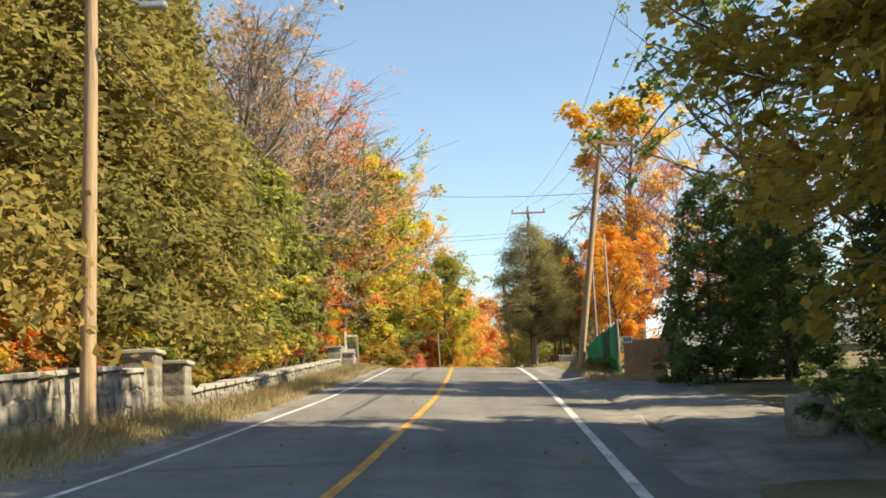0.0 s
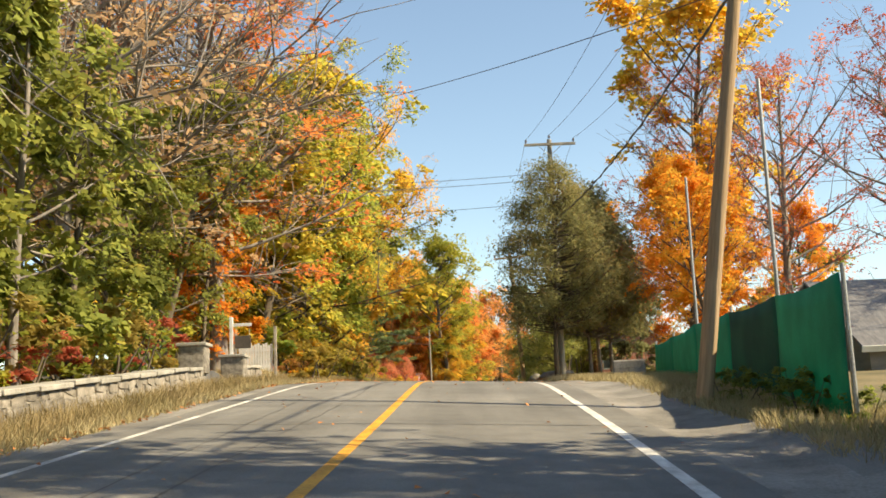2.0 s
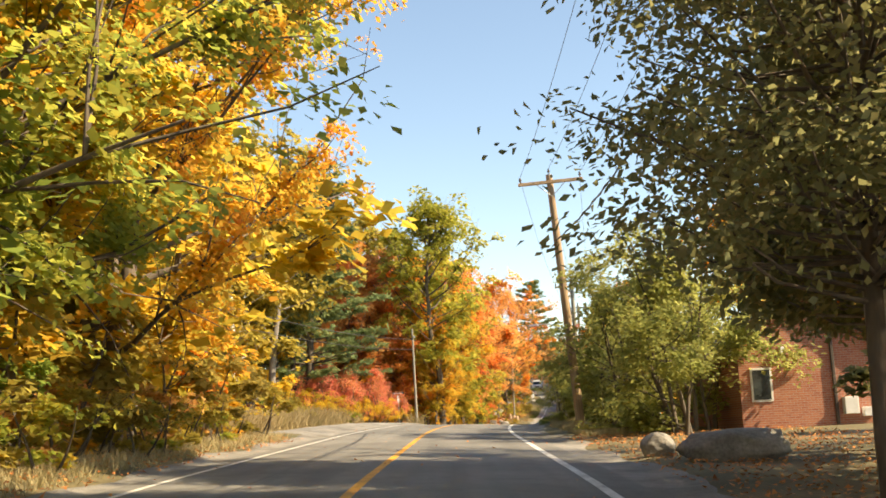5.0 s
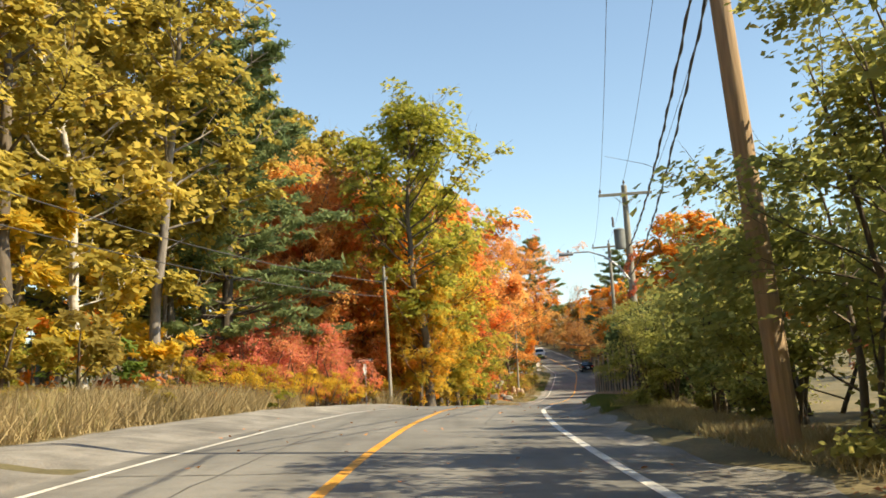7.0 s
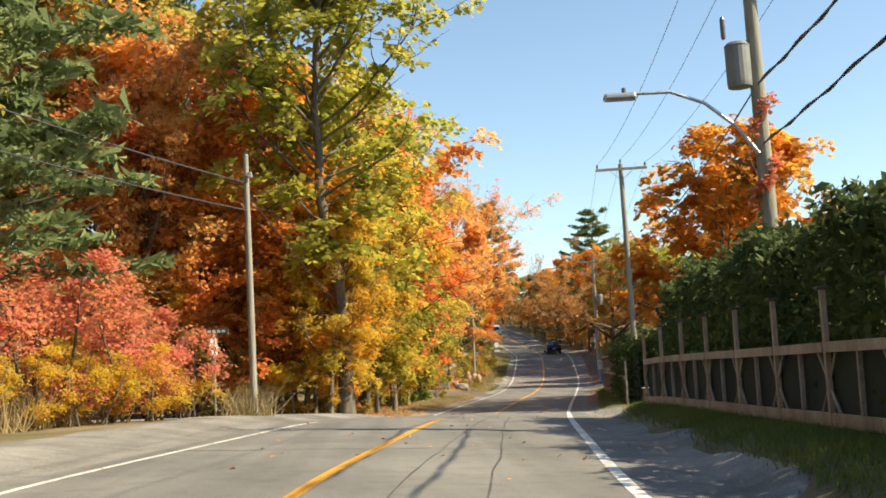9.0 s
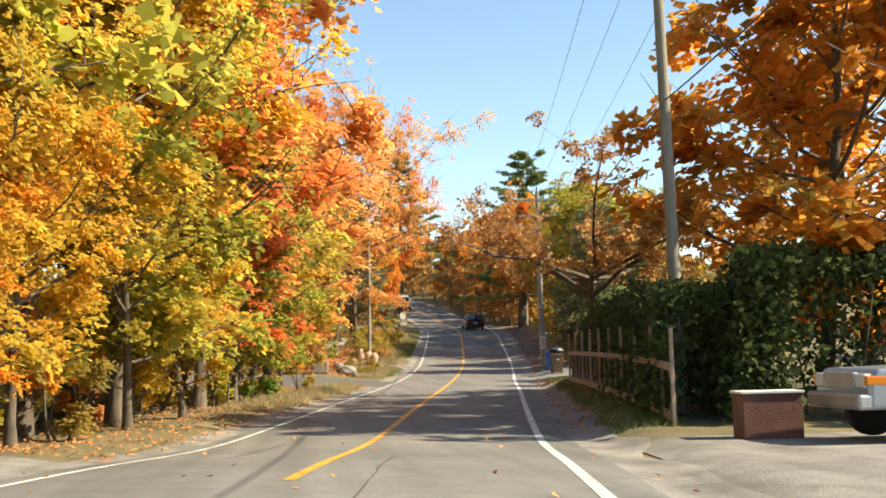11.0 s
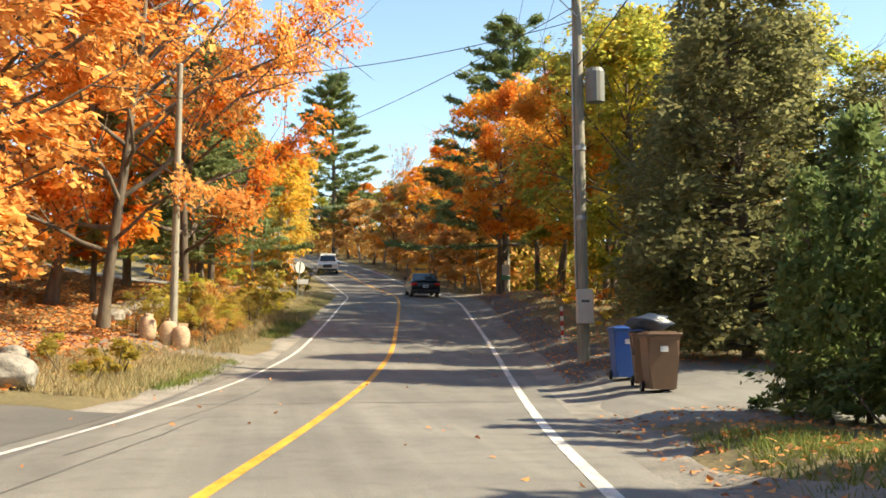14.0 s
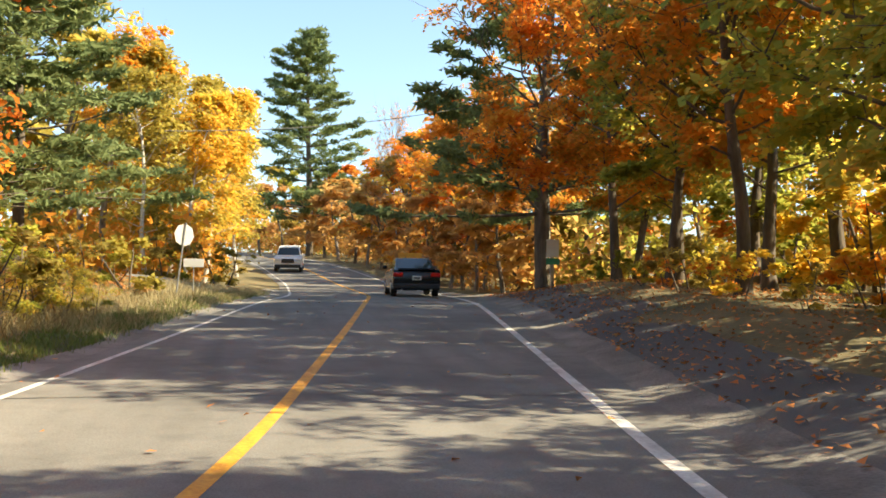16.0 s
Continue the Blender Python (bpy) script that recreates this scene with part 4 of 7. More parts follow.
grove(MIDS, OLIVE, "brown-green tree on the outside of the bend", [
    (260, 8, 6), (266, 7.5, 6.5), (272, 7.4, 6.5), (279, 7.5, 7), (288, 8, 8), (300, 8, 9)], "bend trees", wide=1.2)
plant("bare_a", 291.8, 6.4, 12.5, PINKISH, "thin bare grey tree on the far slope", wide=0.5)
grove(MIDS, RUSSET, "brown autumn tree crowding the bend", [
    (256, 6.4, 5), (259.5, 5.8, 4.4), (263, 5.8, 5), (267, 5.8, 4.5), (271, 5.6, 5), (275, 5.8, 5.4), (279, 5.6, 5), (284, 5.8, 5.5), (289, 5.8, 6), (294, 5.8, 6), (299, 5.8, 6.5), (305, 5.8, 6.5), (311, 6, 7), (318, 6, 7), (325, 6, 7), (333, 6.5, 7.5), (341, 6.5, 7.5)], "bend thicket", wide=1.5)
grove(MIDS, OLIVE, "olive autumn tree behind the thicket at the bend", [
    (258, 11, 8), (265, 12, 9), (273, 12.5, 9), (282, 12, 9), (291, 11, 8), (300, 10, 8), (309, 10, 8), (318, 10, 8), (328, 10, 8), (256, 16, 7), (252, 19, 6), (248, 18, 6), (243, 20, 6), (236, 20, 6), (229, 20, 6), (222, 19, 6), (262, 19, 7), (272, 20, 8)], "bend woods", wide=1.5)
# far woods along the climbing road, behind the trees and behind the camera
far_rng = np.random.default_rng(5)
for k in range(26):
    side = -1 if k % 2 else 1
    y = 262 + 5.4 * k + far_rng.uniform(-2, 2)
    plant(MIDS[k % 2], y, side * far_rng.uniform(8.5, 19), far_rng.uniform(6.5, 10.5),
          (ORANGE, OLIVE, YELLOW, PINKISH, LIME)[k % 5], "distant autumn tree beside the climbing road", "distant trees", wide=1.3)
for k in range(26):
    y = 30 + 9.1 * k + far_rng.uniform(-2, 2)
    plant(MIDS[k % 2], y, far_rng.uniform(-34, -19), far_rng.uniform(13, 18),
          (OLIVE, GOLD, LIME, YELLOW, ORANGE)[k % 5], "tree deep in the autumn wood", "deep woods", wide=1.35)
for k in range(18):
    y = 10 + 14 * k + far_rng.uniform(-2, 2)
    plant(MIDS[k % 2], y, far_rng.uniform(26, 46), far_rng.uniform(6, 8) if y < 120 else far_rng.uniform(8, 11),
          (OLIVE, ORANGE, LIME, GREEN, RED)[k % 5], "autumn tree behind the houses", "back-row trees", wide=1.35)
# undergrowth on the left: mixed shrubs down to the verge
for k in range(84):
    y = 62 + 1.55 * k + far_rng.uniform(-0.5, 0.5)
    if 99 < y < 160:
        d = far_rng.uniform(-13.5, -11) if y < 140 else far_rng.uniform(-14, -11)
        if 144 < y < 159:
            continue
    else:
        d = far_rng.uniform(-8.6, -6.2)
    if 61 < y < 69.5:
        continue
    leaf = (OLIVE, YELLOW, GOLD, LIME, OLIVE, ORANGE, GREEN, GOLD, PINKISH)[k % 9]
    plant(("shrub_a", "shrub_b")[k % 2], y, d, far_rng.uniform(1.5, 3.4), leaf, "tangled autumn shrub at the wood's edge", "undergrowth", "shrub", wide=1.2)
for k in range(34):
    plant("shrub_a", 69 + 0.9 * k + far_rng.uniform(-0.4, 0.4), far_rng.uniform(-6.2, -4.7), far_rng.uniform(0.8, 1.8), (OLIVE, RUSSET, GOLD, AMBER, OLIVE, GOLD, MIXED)[k % 7], "brown and gold tangle at the road's edge", "undergrowth", "shrub", wide=1.25)
for k in range(34):
    plant("shrub_a", far_rng.uniform(97, 134), far_rng.uniform(-12.5, -6.6), far_rng.uniform(0.5, 1.1), (OLIVE, RUSSET, GOLD, OLIVE, LIME)[k % 5], "low brown weed clump in the dry field", "field weeds", "shrub", wide=1.5)
grove(("shrub_b", "shrub_a"), CEDAR, "dark olive shrub behind the cedars", [(83.5, 9.6, 2.2), (84.6, 10.6, 2.3), (85.8, 11.6, 2.4), (87, 12.8, 2.4), (84, 12, 2.2)], "dark shrubs", "shrub", wide=1.3)
grove(("shrub_a",), THUJA, "low dark shrub at the foot of the cedars", [(199.2, 6.9, 0.8), (198.2, 7.1, 0.9), (197.2, 7.3, 0.9), (196.2, 7.6, 0.9), (195.2, 8.0, 1.0), (194.2, 8.4, 1.0), (193.2, 8.9, 1.0)], "dark shrubs", "shrub", wide=1.5)
grove(("shrub_a",), FRESH, "small green weed below the fabric screen", [(41.2, 6.1, 0.6), (42.4, 6.2, 0.7), (43.5, 6.2, 0.5), (44.4, 5.9, 0.6), (45.6, 6.0, 0.6), (40.2, 6.5, 0.5)], "weeds by the screen", "shrub", wide=1.3)
grove(("shrub_a",), THUJA, "low black-green shrub in the shade", [(13.5, 7.2, 0.9), (14.6, 6.9, 1.0), (15.6, 7.6, 1.1), (16.8, 7.4, 0.8), (18.4, 7.6, 1.0), (19.6, 8.2, 1.1), (14.2, 8.6, 1.3), (21.5, 8.6, 1.0)], "dark shrubs", "shrub", wide=1.5)
for k in range(40):
    y = 215 + 1.1 * k + far_rng.uniform(-0.4, 0.4)
    plant("shrub_a", y, far_rng.uniform(7.2, 9.5), far_rng.uniform(0.45, 1.0), (OLIVE, YELLOW, ORANGE, LIME)[k % 4], "low yellow shrub under the maples", "undergrowth", "shrub", wide=1.3)
for k in range(26):
    y = 221 + 1.6 * k + far_rng.uniform(-0.5, 0.5)
    plant("shrub_b", y, far_rng.uniform(12.5, 17), far_rng.uniform(2.0, 3.4), (YELLOW, ORANGE, LIME, AMBER, GOLD)[k % 5], "yellow and orange undergrowth among the trunks", "undergrowth", "shrub", wide=1.4)
for k in range(26):
    y = 219 + 1.7 * k + far_rng.uniform(-0.5, 0.5)
    if 240 < y < 253:
        continue
    plant("shrub_a", y, far_rng.uniform(-8.6, -5.6), far_rng.uniform(1.0, 1.9), (OLIVE, GOLD, LIME, RUSSET, MIXED)[k % 5], "weedy shrub on the grassy bank", "undergrowth", "shrub", wide=1.3)
for k in range(24):
    y = 16 + 0.9 * k
    plant("shrub_a", y, far_rng.uniform(-8.0, -6.9), far_rng.uniform(1.0, 2.0), (OLIVE, YELLOW, ORANGE, GREEN)[k % 4], "shrub hanging over the stone wall", "wall shrubs", "shrub", wide=1.2)
for k in range(20):
    plant("shrub_a", 40 + 1.0 * k, far_rng.uniform(-8.2, -7.0), far_rng.uniform(0.9, 1.8), (OLIVE, GREEN, LIME, RED)[k % 4], "shrub hanging over the stone wall", "wall shrubs", "shrub", wide=1.2)
grove(("shrub_a",), RUST, "red creeper hanging over the stone wall", [(13.5, -6.3, 1.0), (15.2, -6.2, 0.9), (17.5, -6.3, 1.0), (20.5, -6.2, 0.8), (25, -6.3, 0.8), (33, -6.3, 0.8)], "creepers", "shrub", wide=1.3)


def thicket(y0, y1, d0, d1, height, n, leaf, label, seed):
    """A tangle of undergrowth: stems and leaves in uneven mounds along the wood."""
    rng = np.random.default_rng(seed)
    y, d, v = rng.uniform(y0, y1, n), rng.uniform(d0, d1, n), rng.uniform(0, 1, n) ** 0.8
    h = height * (0.7 + 0.25 * np.sin(y * 0.55 + seed) + 0.18 * np.sin(y * 1.7 + d) + 0.12 * np.sin(d * 2.3 - y * 0.3))
    c = np.stack([cx(y) + d, y, cz(y) + rise(y, d) + 0.1 + v * h], 1) + rng.normal(size=(n, 3)) * 0.2
    ob = link("thicket", mesh_from("thicket", *leaf_cards(rng, c, 0.36, 0.65, 0.4), leaf))
    return tagged(ob, label, "undergrowth", kind="stuff")


thicket(254, 345, 6.6, 13, 4.0, 12000, RUSSET, "brown tangled undergrowth round the bend", 1)
thicket(254, 345, 9, 16, 5.0, 9000, MIXED, "green and gold undergrowth behind the bend", 2)
thicket(252, 400, -15, -6.2, 3.8, 15000, MIXED_ORANGE, "orange undergrowth below the birches", 3)
thicket(214, 256, 15, 22, 5.0, 8000, AMBER, "golden undergrowth deep among the maples", 4)
thicket(203, 252, -26, -17, 4.6, 8000, OLIVE, "olive undergrowth behind the leafy yard", 5)
thicket(14, 64, -17, -8.6, 3.4, 9000, MIXED, "green and gold undergrowth behind the stone wall", 7)
thicket(330, 430, 6, 24, 6.0, 9000, OLIVE, "distant woods above the bend", 6)


def blades(name, label, zones, height, material, seed, tuft=7):
    """Grass as many single blades in tufts; zones of y0, y1, d0, d1 and the number of tufts."""
    rng = np.random.default_rng(seed)
    at = []
    for y0, y1, d0, d1, n in zones:
        at.append(np.stack([rng.uniform(y0, y1, n), rng.uniform(d0, d1, n)], 1))
    at = np.repeat(np.concatenate(at), tuft, 0)
    at += rng.normal(size=at.shape) * 0.09
    y, d = at[:, 0], at[:, 1]
    base = np.stack([cx(y) + d, y, cz(y) + rise(y, d) - 0.04], 1)
    h = height * rng.uniform(0.4, 1.25, (len(at), 1))
    lean = rng.normal(size=(len(at), 2)) * 0.5
    tip = base + np.concatenate([lean * h, h], 1)
    az = rng.uniform(0, np.pi, len(at))
    w = np.stack([np.cos(az), np.sin(az), 0 * az], 1) * (0.008 + 0.01 * h)
    v = np.stack([base - w, base + w, tip], 1).reshape(-1, 3)
    ob = link(name, mesh_from(name, v, np.arange(len(v)).reshape(-1, 3), material))
    return tagged(ob, label, "grass", kind="stuff")


def litter(name, label, zones, size, seed):
    rng = np.random.default_rng(seed)
    at = np.concatenate([np.stack([rng.uniform(y0, y1, n), rng.uniform(d0, d1, n)], 1) for y0, y1, d0, d1, n in zones])
    y, d = at[:, 0], at[:, 1]
    c = np.stack([cx(y) + d, y, cz(y) + rise(y, d) + 0.01 + rng.uniform(0, 0.025, len(y))], 1)
    v, q = leaf_cards(rng, c, size, 0.75, 4.0)
    return tagged(link(name, mesh_from(name, v, q, LITTER)), label, "fallen leaves", kind="stuff")


blades("dry_grass", "dry straw-coloured grass on the verges", [
    (8, 60, -5.3, -3.8, 3200), (60, 100, -6.6, -4.2, 2600), (36, 70, 5.1, 7.4, 3600), (66, 72, 4.6, 6.0, 500), (100, 122, 5.4, 7.0, 1800), (204, 214, -6.6, -4.2, 1500), (228, 252, -6.5, -3.8, 1800), (176, 196, -5.8, -4.0, 1200)],
    0.22, DRYGRASS, 31)
blades("tall_dry_weeds", "tall dry brown weeds in a field beside the road", [(96, 126, -13, -5.9, 5600), (126, 143, -13, -7.5, 800), (144.3, 146, -5.8, -4.6, 40)], 0.85, WEEDS, 32)
blades("verge_weeds", "brown weeds along the foot of the stone wall", [(24, 62, -5.45, -4.3, 2300), (8, 24, -5.3, -4.6, 500), (204, 230, -6.2, -4.6, 350)], 0.4, WEEDS, 36)
blades("green_grass", "short green grass in the shade", [(38, 52, 5.4, 6.4, 500), (120, 148, 4.9, 6.8, 3600), (206, 214, -5.4, -3.9, 900), (222, 250, -4.8, -3.8, 1600), (164, 196, 4.8, 6.3, 1600)], 0.14, GREENGRASS, 33)
litter("fallen_leaves", "orange and brown fallen leaves on the ground", [
    (76, 100, 4.6, 12, 5000), (166, 200, 4.2, 7, 2600), (206, 252, 4.4, 11, 9000), (60, 100, -7, -3.7, 3000), (160, 195, -8, -3.6, 4000), (12, 60, -6, -3.6, 1800), (-5, 250, -4, 4.5, 700)], 0.075, 34)
litter("yard_leaves", "thick carpet of orange fallen leaves in the yard", [(203, 242, -24, -5.8, 46000)], 0.13, 35)


# ---- side roads, driveways and shoulders ----
def soft_noise(rng, n):
    v = rng.normal(size=n + 4)
    return (v[:-4] + v[1:-3] * 2 + v[2:-2] * 2 + v[3:-1] * 2 + v[4:]) / 3.7


def patch(name, y0, y1, d0, d1, material, label, lift=0.0, n=24, kind="structure", ragged=0.25, seed=1):
    """A paved or gravel area with an uneven outline."""
    rng = np.random.default_rng(seed)
    n = max(n, int((y1 - y0) / 0.7))
    k = max(8, int(abs(d1 - d0) / 0.6))
    ys, u = np.linspace(y0, y1, n), np.linspace(0, 1, k)
    wob0, wob1 = soft_noise(rng, n) * ragged, soft_noise(rng, n) * ragged
    if abs(d0) > abs(d1):
        wob1 = wob1 * 0
    else:
        wob0 = wob0 * 0
    Y = np.repeat(ys[:, None], k, 1)
    D = (d0 + wob0)[:, None] * (1 - u) + (d1 + wob1)[:, None] * u
    drop = np.zeros_like(Y)
    drop[:, 0 if abs(d0) > abs(d1) else -1] = 0.09
    if min(abs(d0), abs(d1)) > 4.0:
        drop[:, -1 if abs(d0) > abs(d1) else 0] = 0.035
    drop[0], drop[-1] = 0.09, 0.09
    X, Z = cx(Y) + D, cz(Y) + rise(Y, D) + lift - drop
    i, j = np.meshgrid(np.arange(n - 1), np.arange(k - 1), indexing="ij")
    q = np.stack([i * k + j, i * k + j + 1, (i + 1) * k + j + 1, (i + 1) * k + j], -1).reshape(-1, 4)
    ob = link(name, mesh_from(name, np.stack([X, Y, Z], -1), q, material, True))
    return tagged(ob, label, "pavement", kind=kind)


patch("shoulder_right", -20, 260, 3.6, 4.9, GRAVEL, "pale gravel shoulder with broken asphalt edge", -0.008, 500, ragged=0.16, seed=2)
patch("shoulder_right", 30, 74, 4.3, 5.15, GRAVEL, "crumbling grey shoulder beside the dry grass", -0.004, 70, ragged=0.22, seed=22)
# darker asphalt here carries the maples' shade in its colour
patch("shoulder_right", 205, 252, 4.3, 6.1, ASPHALT_DARK, "wide worn shoulder, its shade under the maples put into dark asphalt", -0.004, 60, ragged=0.3, seed=21)
patch("shoulder_left", -20, 104, -4.2, -3.1, GRAVEL, "narrow gravel shoulder below the stone wall", -0.008, 220, ragged=0.14, seed=3)
patch("shoulder_left", 104, 149, -6.0, -3.1, GRAVEL, "wide pale gravel shoulder", -0.008, 90, ragged=0.16, seed=4)
patch("shoulder_left", 160, 260, -4.1, -3.1, GRAVEL, "narrow gravel shoulder", -0.008, 200, ragged=0.12, seed=5)
patch("side_road", 148.5, 160, -40, -3.3, GRAVEL, "pale side road that joins from the wood", 0.004, 24, seed=6)
patch("driveway", 12, 40, 4.7, 8.2, GRAVEL, "gravel lay-by under the trees", 0.0, 40, seed=7)
patch("driveway", 35.6, 38.4, 4.6, 16, ASPHALT, "asphalt driveway beside the lattice gate", 0.012, 14, seed=8)
patch("driveway", 149.5, 162.5, 4.7, 20, GRAVEL, "pale driveway between two fences", 0.004, 20, seed=9)
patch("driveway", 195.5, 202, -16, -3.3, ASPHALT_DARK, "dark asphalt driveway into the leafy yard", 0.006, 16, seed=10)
patch("driveway", 211, 216.5, -14, -3.3, GRAVEL, "gravel driveway beside the grassy bank", 0.006, 14, seed=11)
patch("driveway", 198, 208, 4.5, 12, ASPHALT, "asphalt driveway beside the refuse bins", 0.006, 18, seed=12)
patch("side_road", 244, 252, -22, -3.3, GRAVEL, "pale gravel road that joins below the bend", 0.006, 16, seed=13)
patch("side_road", 246, 254, 3.9, 14, GRAVEL, "pale gravel entrance below the bend", 0.006, 14, seed=14)
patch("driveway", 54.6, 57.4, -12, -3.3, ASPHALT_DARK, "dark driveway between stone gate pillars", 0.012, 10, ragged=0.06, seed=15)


def crack(points, width, seed):
    """A tarred crack along y, d points, with a wandering line."""
    rng = np.random.default_rng(seed)
    p = np.array(points, float)
    n = 40
    t = np.linspace(0, len(p) - 1, n)
    y = np.interp(t, np.arange(len(p)), p[:, 0]) + np.cumsum(rng.normal(size=n)) * 0.025
    d = np.interp(t, np.arange(len(p)), p[:, 1]) + rng.normal(size=n) * 0.015
    tan = np.stack([np.gradient(y), np.gradient(d)], 1)
    tan /= np.linalg.norm(tan, axis=1, keepdims=True)
    w = width * rng.uniform(0.5, 1.3, n) / 2
    V = []
    for s in (-1, 1):
        yy, dd = y - s * tan[:, 1] * w, d + s * tan[:, 0] * w
        V.append(np.stack([cx(yy) + dd, yy, cz(yy) + rise(yy, dd) + 0.004], 1))
    i = np.arange(n - 1)
    q = np.stack([i, i + 1, n + i + 1, n + i], 1)
    ob = link("road_crack", mesh_from("road_crack", np.concatenate(V), q, TAR))
    return tagged(ob, "dark tarred crack across the asphalt", "crack", kind="structure")


crack_rng = np.random.default_rng(8)
for y in (14, 27, 41.6, 45.5, 52, 61, 70, 88, 103.4, 112, 124, 133, 149, 171, 174, 186, 203, 221, 232):
    e = crack_rng.uniform(-0.5, 0.5, 3)
    crack([(y + e[0], -3.2), (y + e[1], 0), (y + e[2], 3.7)], 0.045, int(y))
for y0, y1, d in ((20, 48, -1.9), (30, 66, -1.2), (78, 118, -1.6), (115, 147, 1.7), (126, 160, 0.9), (160, 200, -1.7), (196, 214, -2.2)):
    crack([(y0, d), ((y0 + y1) / 2, d + 0.2), (y1, d - 0.1)], 0.028, int(y0 * 3))


# ---- poles and cables ----
def utility_pole(y, d, height, arms, label, wood=POLE_GREY, lean=(0, 0), turn=0.0, radius=0.15, group="utility poles"):
    x = float(cx(y)) + d
    m = pose(x, y, gz(x, y) - 0.05, lean[0], lean[1], turn)
    t = thing("utility_pole", m, label, "utility pole", group)
    link("pole", tubes("pole", [([(0, 0, -0.25), (0, 0, height * 0.5), (0, 0, height)], [radius, radius * 0.88, radius * 0.72])], wood, 14), t)
    part("pole_cap", turned(bmesh.new(), [(radius * 0.74, height - 0.004), (radius * 0.74, height + 0.03), (radius * 0.2, height + 0.05)], 12), METAL, t)
    tops = []
    for z, half in arms:
        part("crossarm", boxed(-half, half, -radius - 0.1, -radius + 0.005, z - 0.06, z + 0.06, 0.008), wood, t)
        for s in (-1, 1):
            link("brace", tubes("brace", [([(s * half * 0.45, -radius - 0.04, z - 0.05), (0, -radius - 0.0, z - 0.55)], [0.015, 0.015])], METAL, 5), t)
        for u in (-half * 0.93, 0.0, half * 0.93):
            zz = z + 0.06 if u else height + 0.05
            bm = turned(bmesh.new(), [(0.02, 0), (0.02, 0.07), (0.055, 0.08), (0.06, 0.12), (0.035, 0.15), (0.04, 0.19), (0.015, 0.21)], 10)
            part("insulator", bm, CERAMIC, t, at=pose(u, -radius - 0.05 if u else 0, zz))
            tops.append(m @ Vector((u, -radius - 0.05 if u else 0, zz + 0.2)))
    return t, m, tops


CERAMIC = plain("ceramic", (0.12, 0.1, 0.09), 0.25)


def cable(a, b, sag, label, radius=0.012, twist=False):
    """A hanging cable between two places."""
    a, b = Vector(a), Vector(b)
    n = 25
    pts = []
    for k in range(n):
        u = k / (n - 1)
        p = a.lerp(b, u)
        pts.append((p.x, p.y, p.z - sag * 4 * u * (1 - u)))
    paths = [(pts, [radius] * n)]
    if twist:
        m = 90
        w = []
        for k in range(m):
            u = k / (m - 1)
            p = a.lerp(b, u)
            w.append((p.x + 0.03 * math.cos(k * 0.9), p.y, p.z - sag * 4 * u * (1 - u) + 0.03 * math.sin(k * 0.9)))
        paths.append((w, [radius * 0.8] * m))
    ob = link("power_cable", tubes("power_cable", paths, CABLE, 5))
    return tagged(ob, label, "cable", "overhead cables")


p1, m1, _ = utility_pole(18.2, -5.15, 10.5, [], "round wooden utility pole beside the stone wall", POLE_WOOD, radius=0.14)
p2, m2, top2 = utility_pole(45.0, 5.4, 10.0, [(9.75, 1.22)], "leaning wooden utility pole with one crossarm", POLE_WOOD, (2.0, 8.4))
p3, m3, top3 = utility_pole(75.6, 5.8, 11.25, [(11.0, 1.2)], "wooden utility pole with one crossarm among cedars")
p4, m4, top4 = utility_pole(104.7, 5.75, 9.7, [(9.4, 1.22)], "tall leaning wooden utility pole with one crossarm", POLE_WOOD, (0, -3.6), radius=0.17)
p5, m5, top5 = utility_pole(136.5, 7.2, 9.1, [(8.7, 1.15)], "wooden utility pole with transformer and street lamp", POLE_GREY, (0, -0.6), -4, 0.17)
p6, m6, top6 = utility_pole(166.8, 6.6, 11.2, [(10.95, 1.22)], "tall weathered utility pole with one crossarm", POLE_GREY, (0, -0.8), -6)
p7, m7, top7 = utility_pole(210.2, 5.25, 11.0, [(10.4, 1.2), (9.4, 1.2)], "weathered utility pole with two crossarms and a meter box", POLE_GREY, (0, -0.5), -8, 0.16)
sp, msp, _ = utility_pole(145.1, -5.05, 7.0, [], "thin wooden service pole at the side road", POLE_GREY, (0, -0.8), 0, 0.1)
lp, mlp, _ = utility_pole(216.0, -6.25, 8.2, [], "bare wooden pole beside leaf bags", POLE_GREY, (0, 0.4), 0, 0.12)
p8, m8, top8 = utility_pole(252, 7.4, 10, [(9.7, 1.2)], "distant utility pole under the maples", POLE_GREY)

# transformer and street lamp on the pole by the fence
CAN_GREY = surface("can_paint", (0.15, 0.16, 0.155), (0.23, 0.24, 0.23), 2, 30, 0.5, 0.05, grain=0.15)
part("transformer", turned(bmesh.new(), [(0.05, 6.3), (0.23, 6.32), (0.24, 6.4), (0.24, 7.1), (0.25, 7.14), (0.2, 7.2), (0.05, 7.24)], 18, pose(-0.38, -0.15, 0)), CAN_GREY, p5, "grey can transformer")
part("fuse", turned(bmesh.new(), [(0.04, 7.3), (0.05, 7.35), (0.05, 7.7), (0.03, 7.75)], 8, pose(-0.62, -0.15, 0)), CERAMIC, p5)
arm_pts = [(-0.12, -0.1, 5.0), (-0.5, -0.12, 5.55), (-1.1, -0.15, 6.05), (-1.75, -0.18, 6.3), (-2.5, -0.2, 6.3)]
lamp_arm = link("lamp_arm", tubes("lamp_arm", [(arm_pts, [0.045, 0.04, 0.036, 0.034, 0.032])], METAL, 8), p5, "curved metal lamp arm")
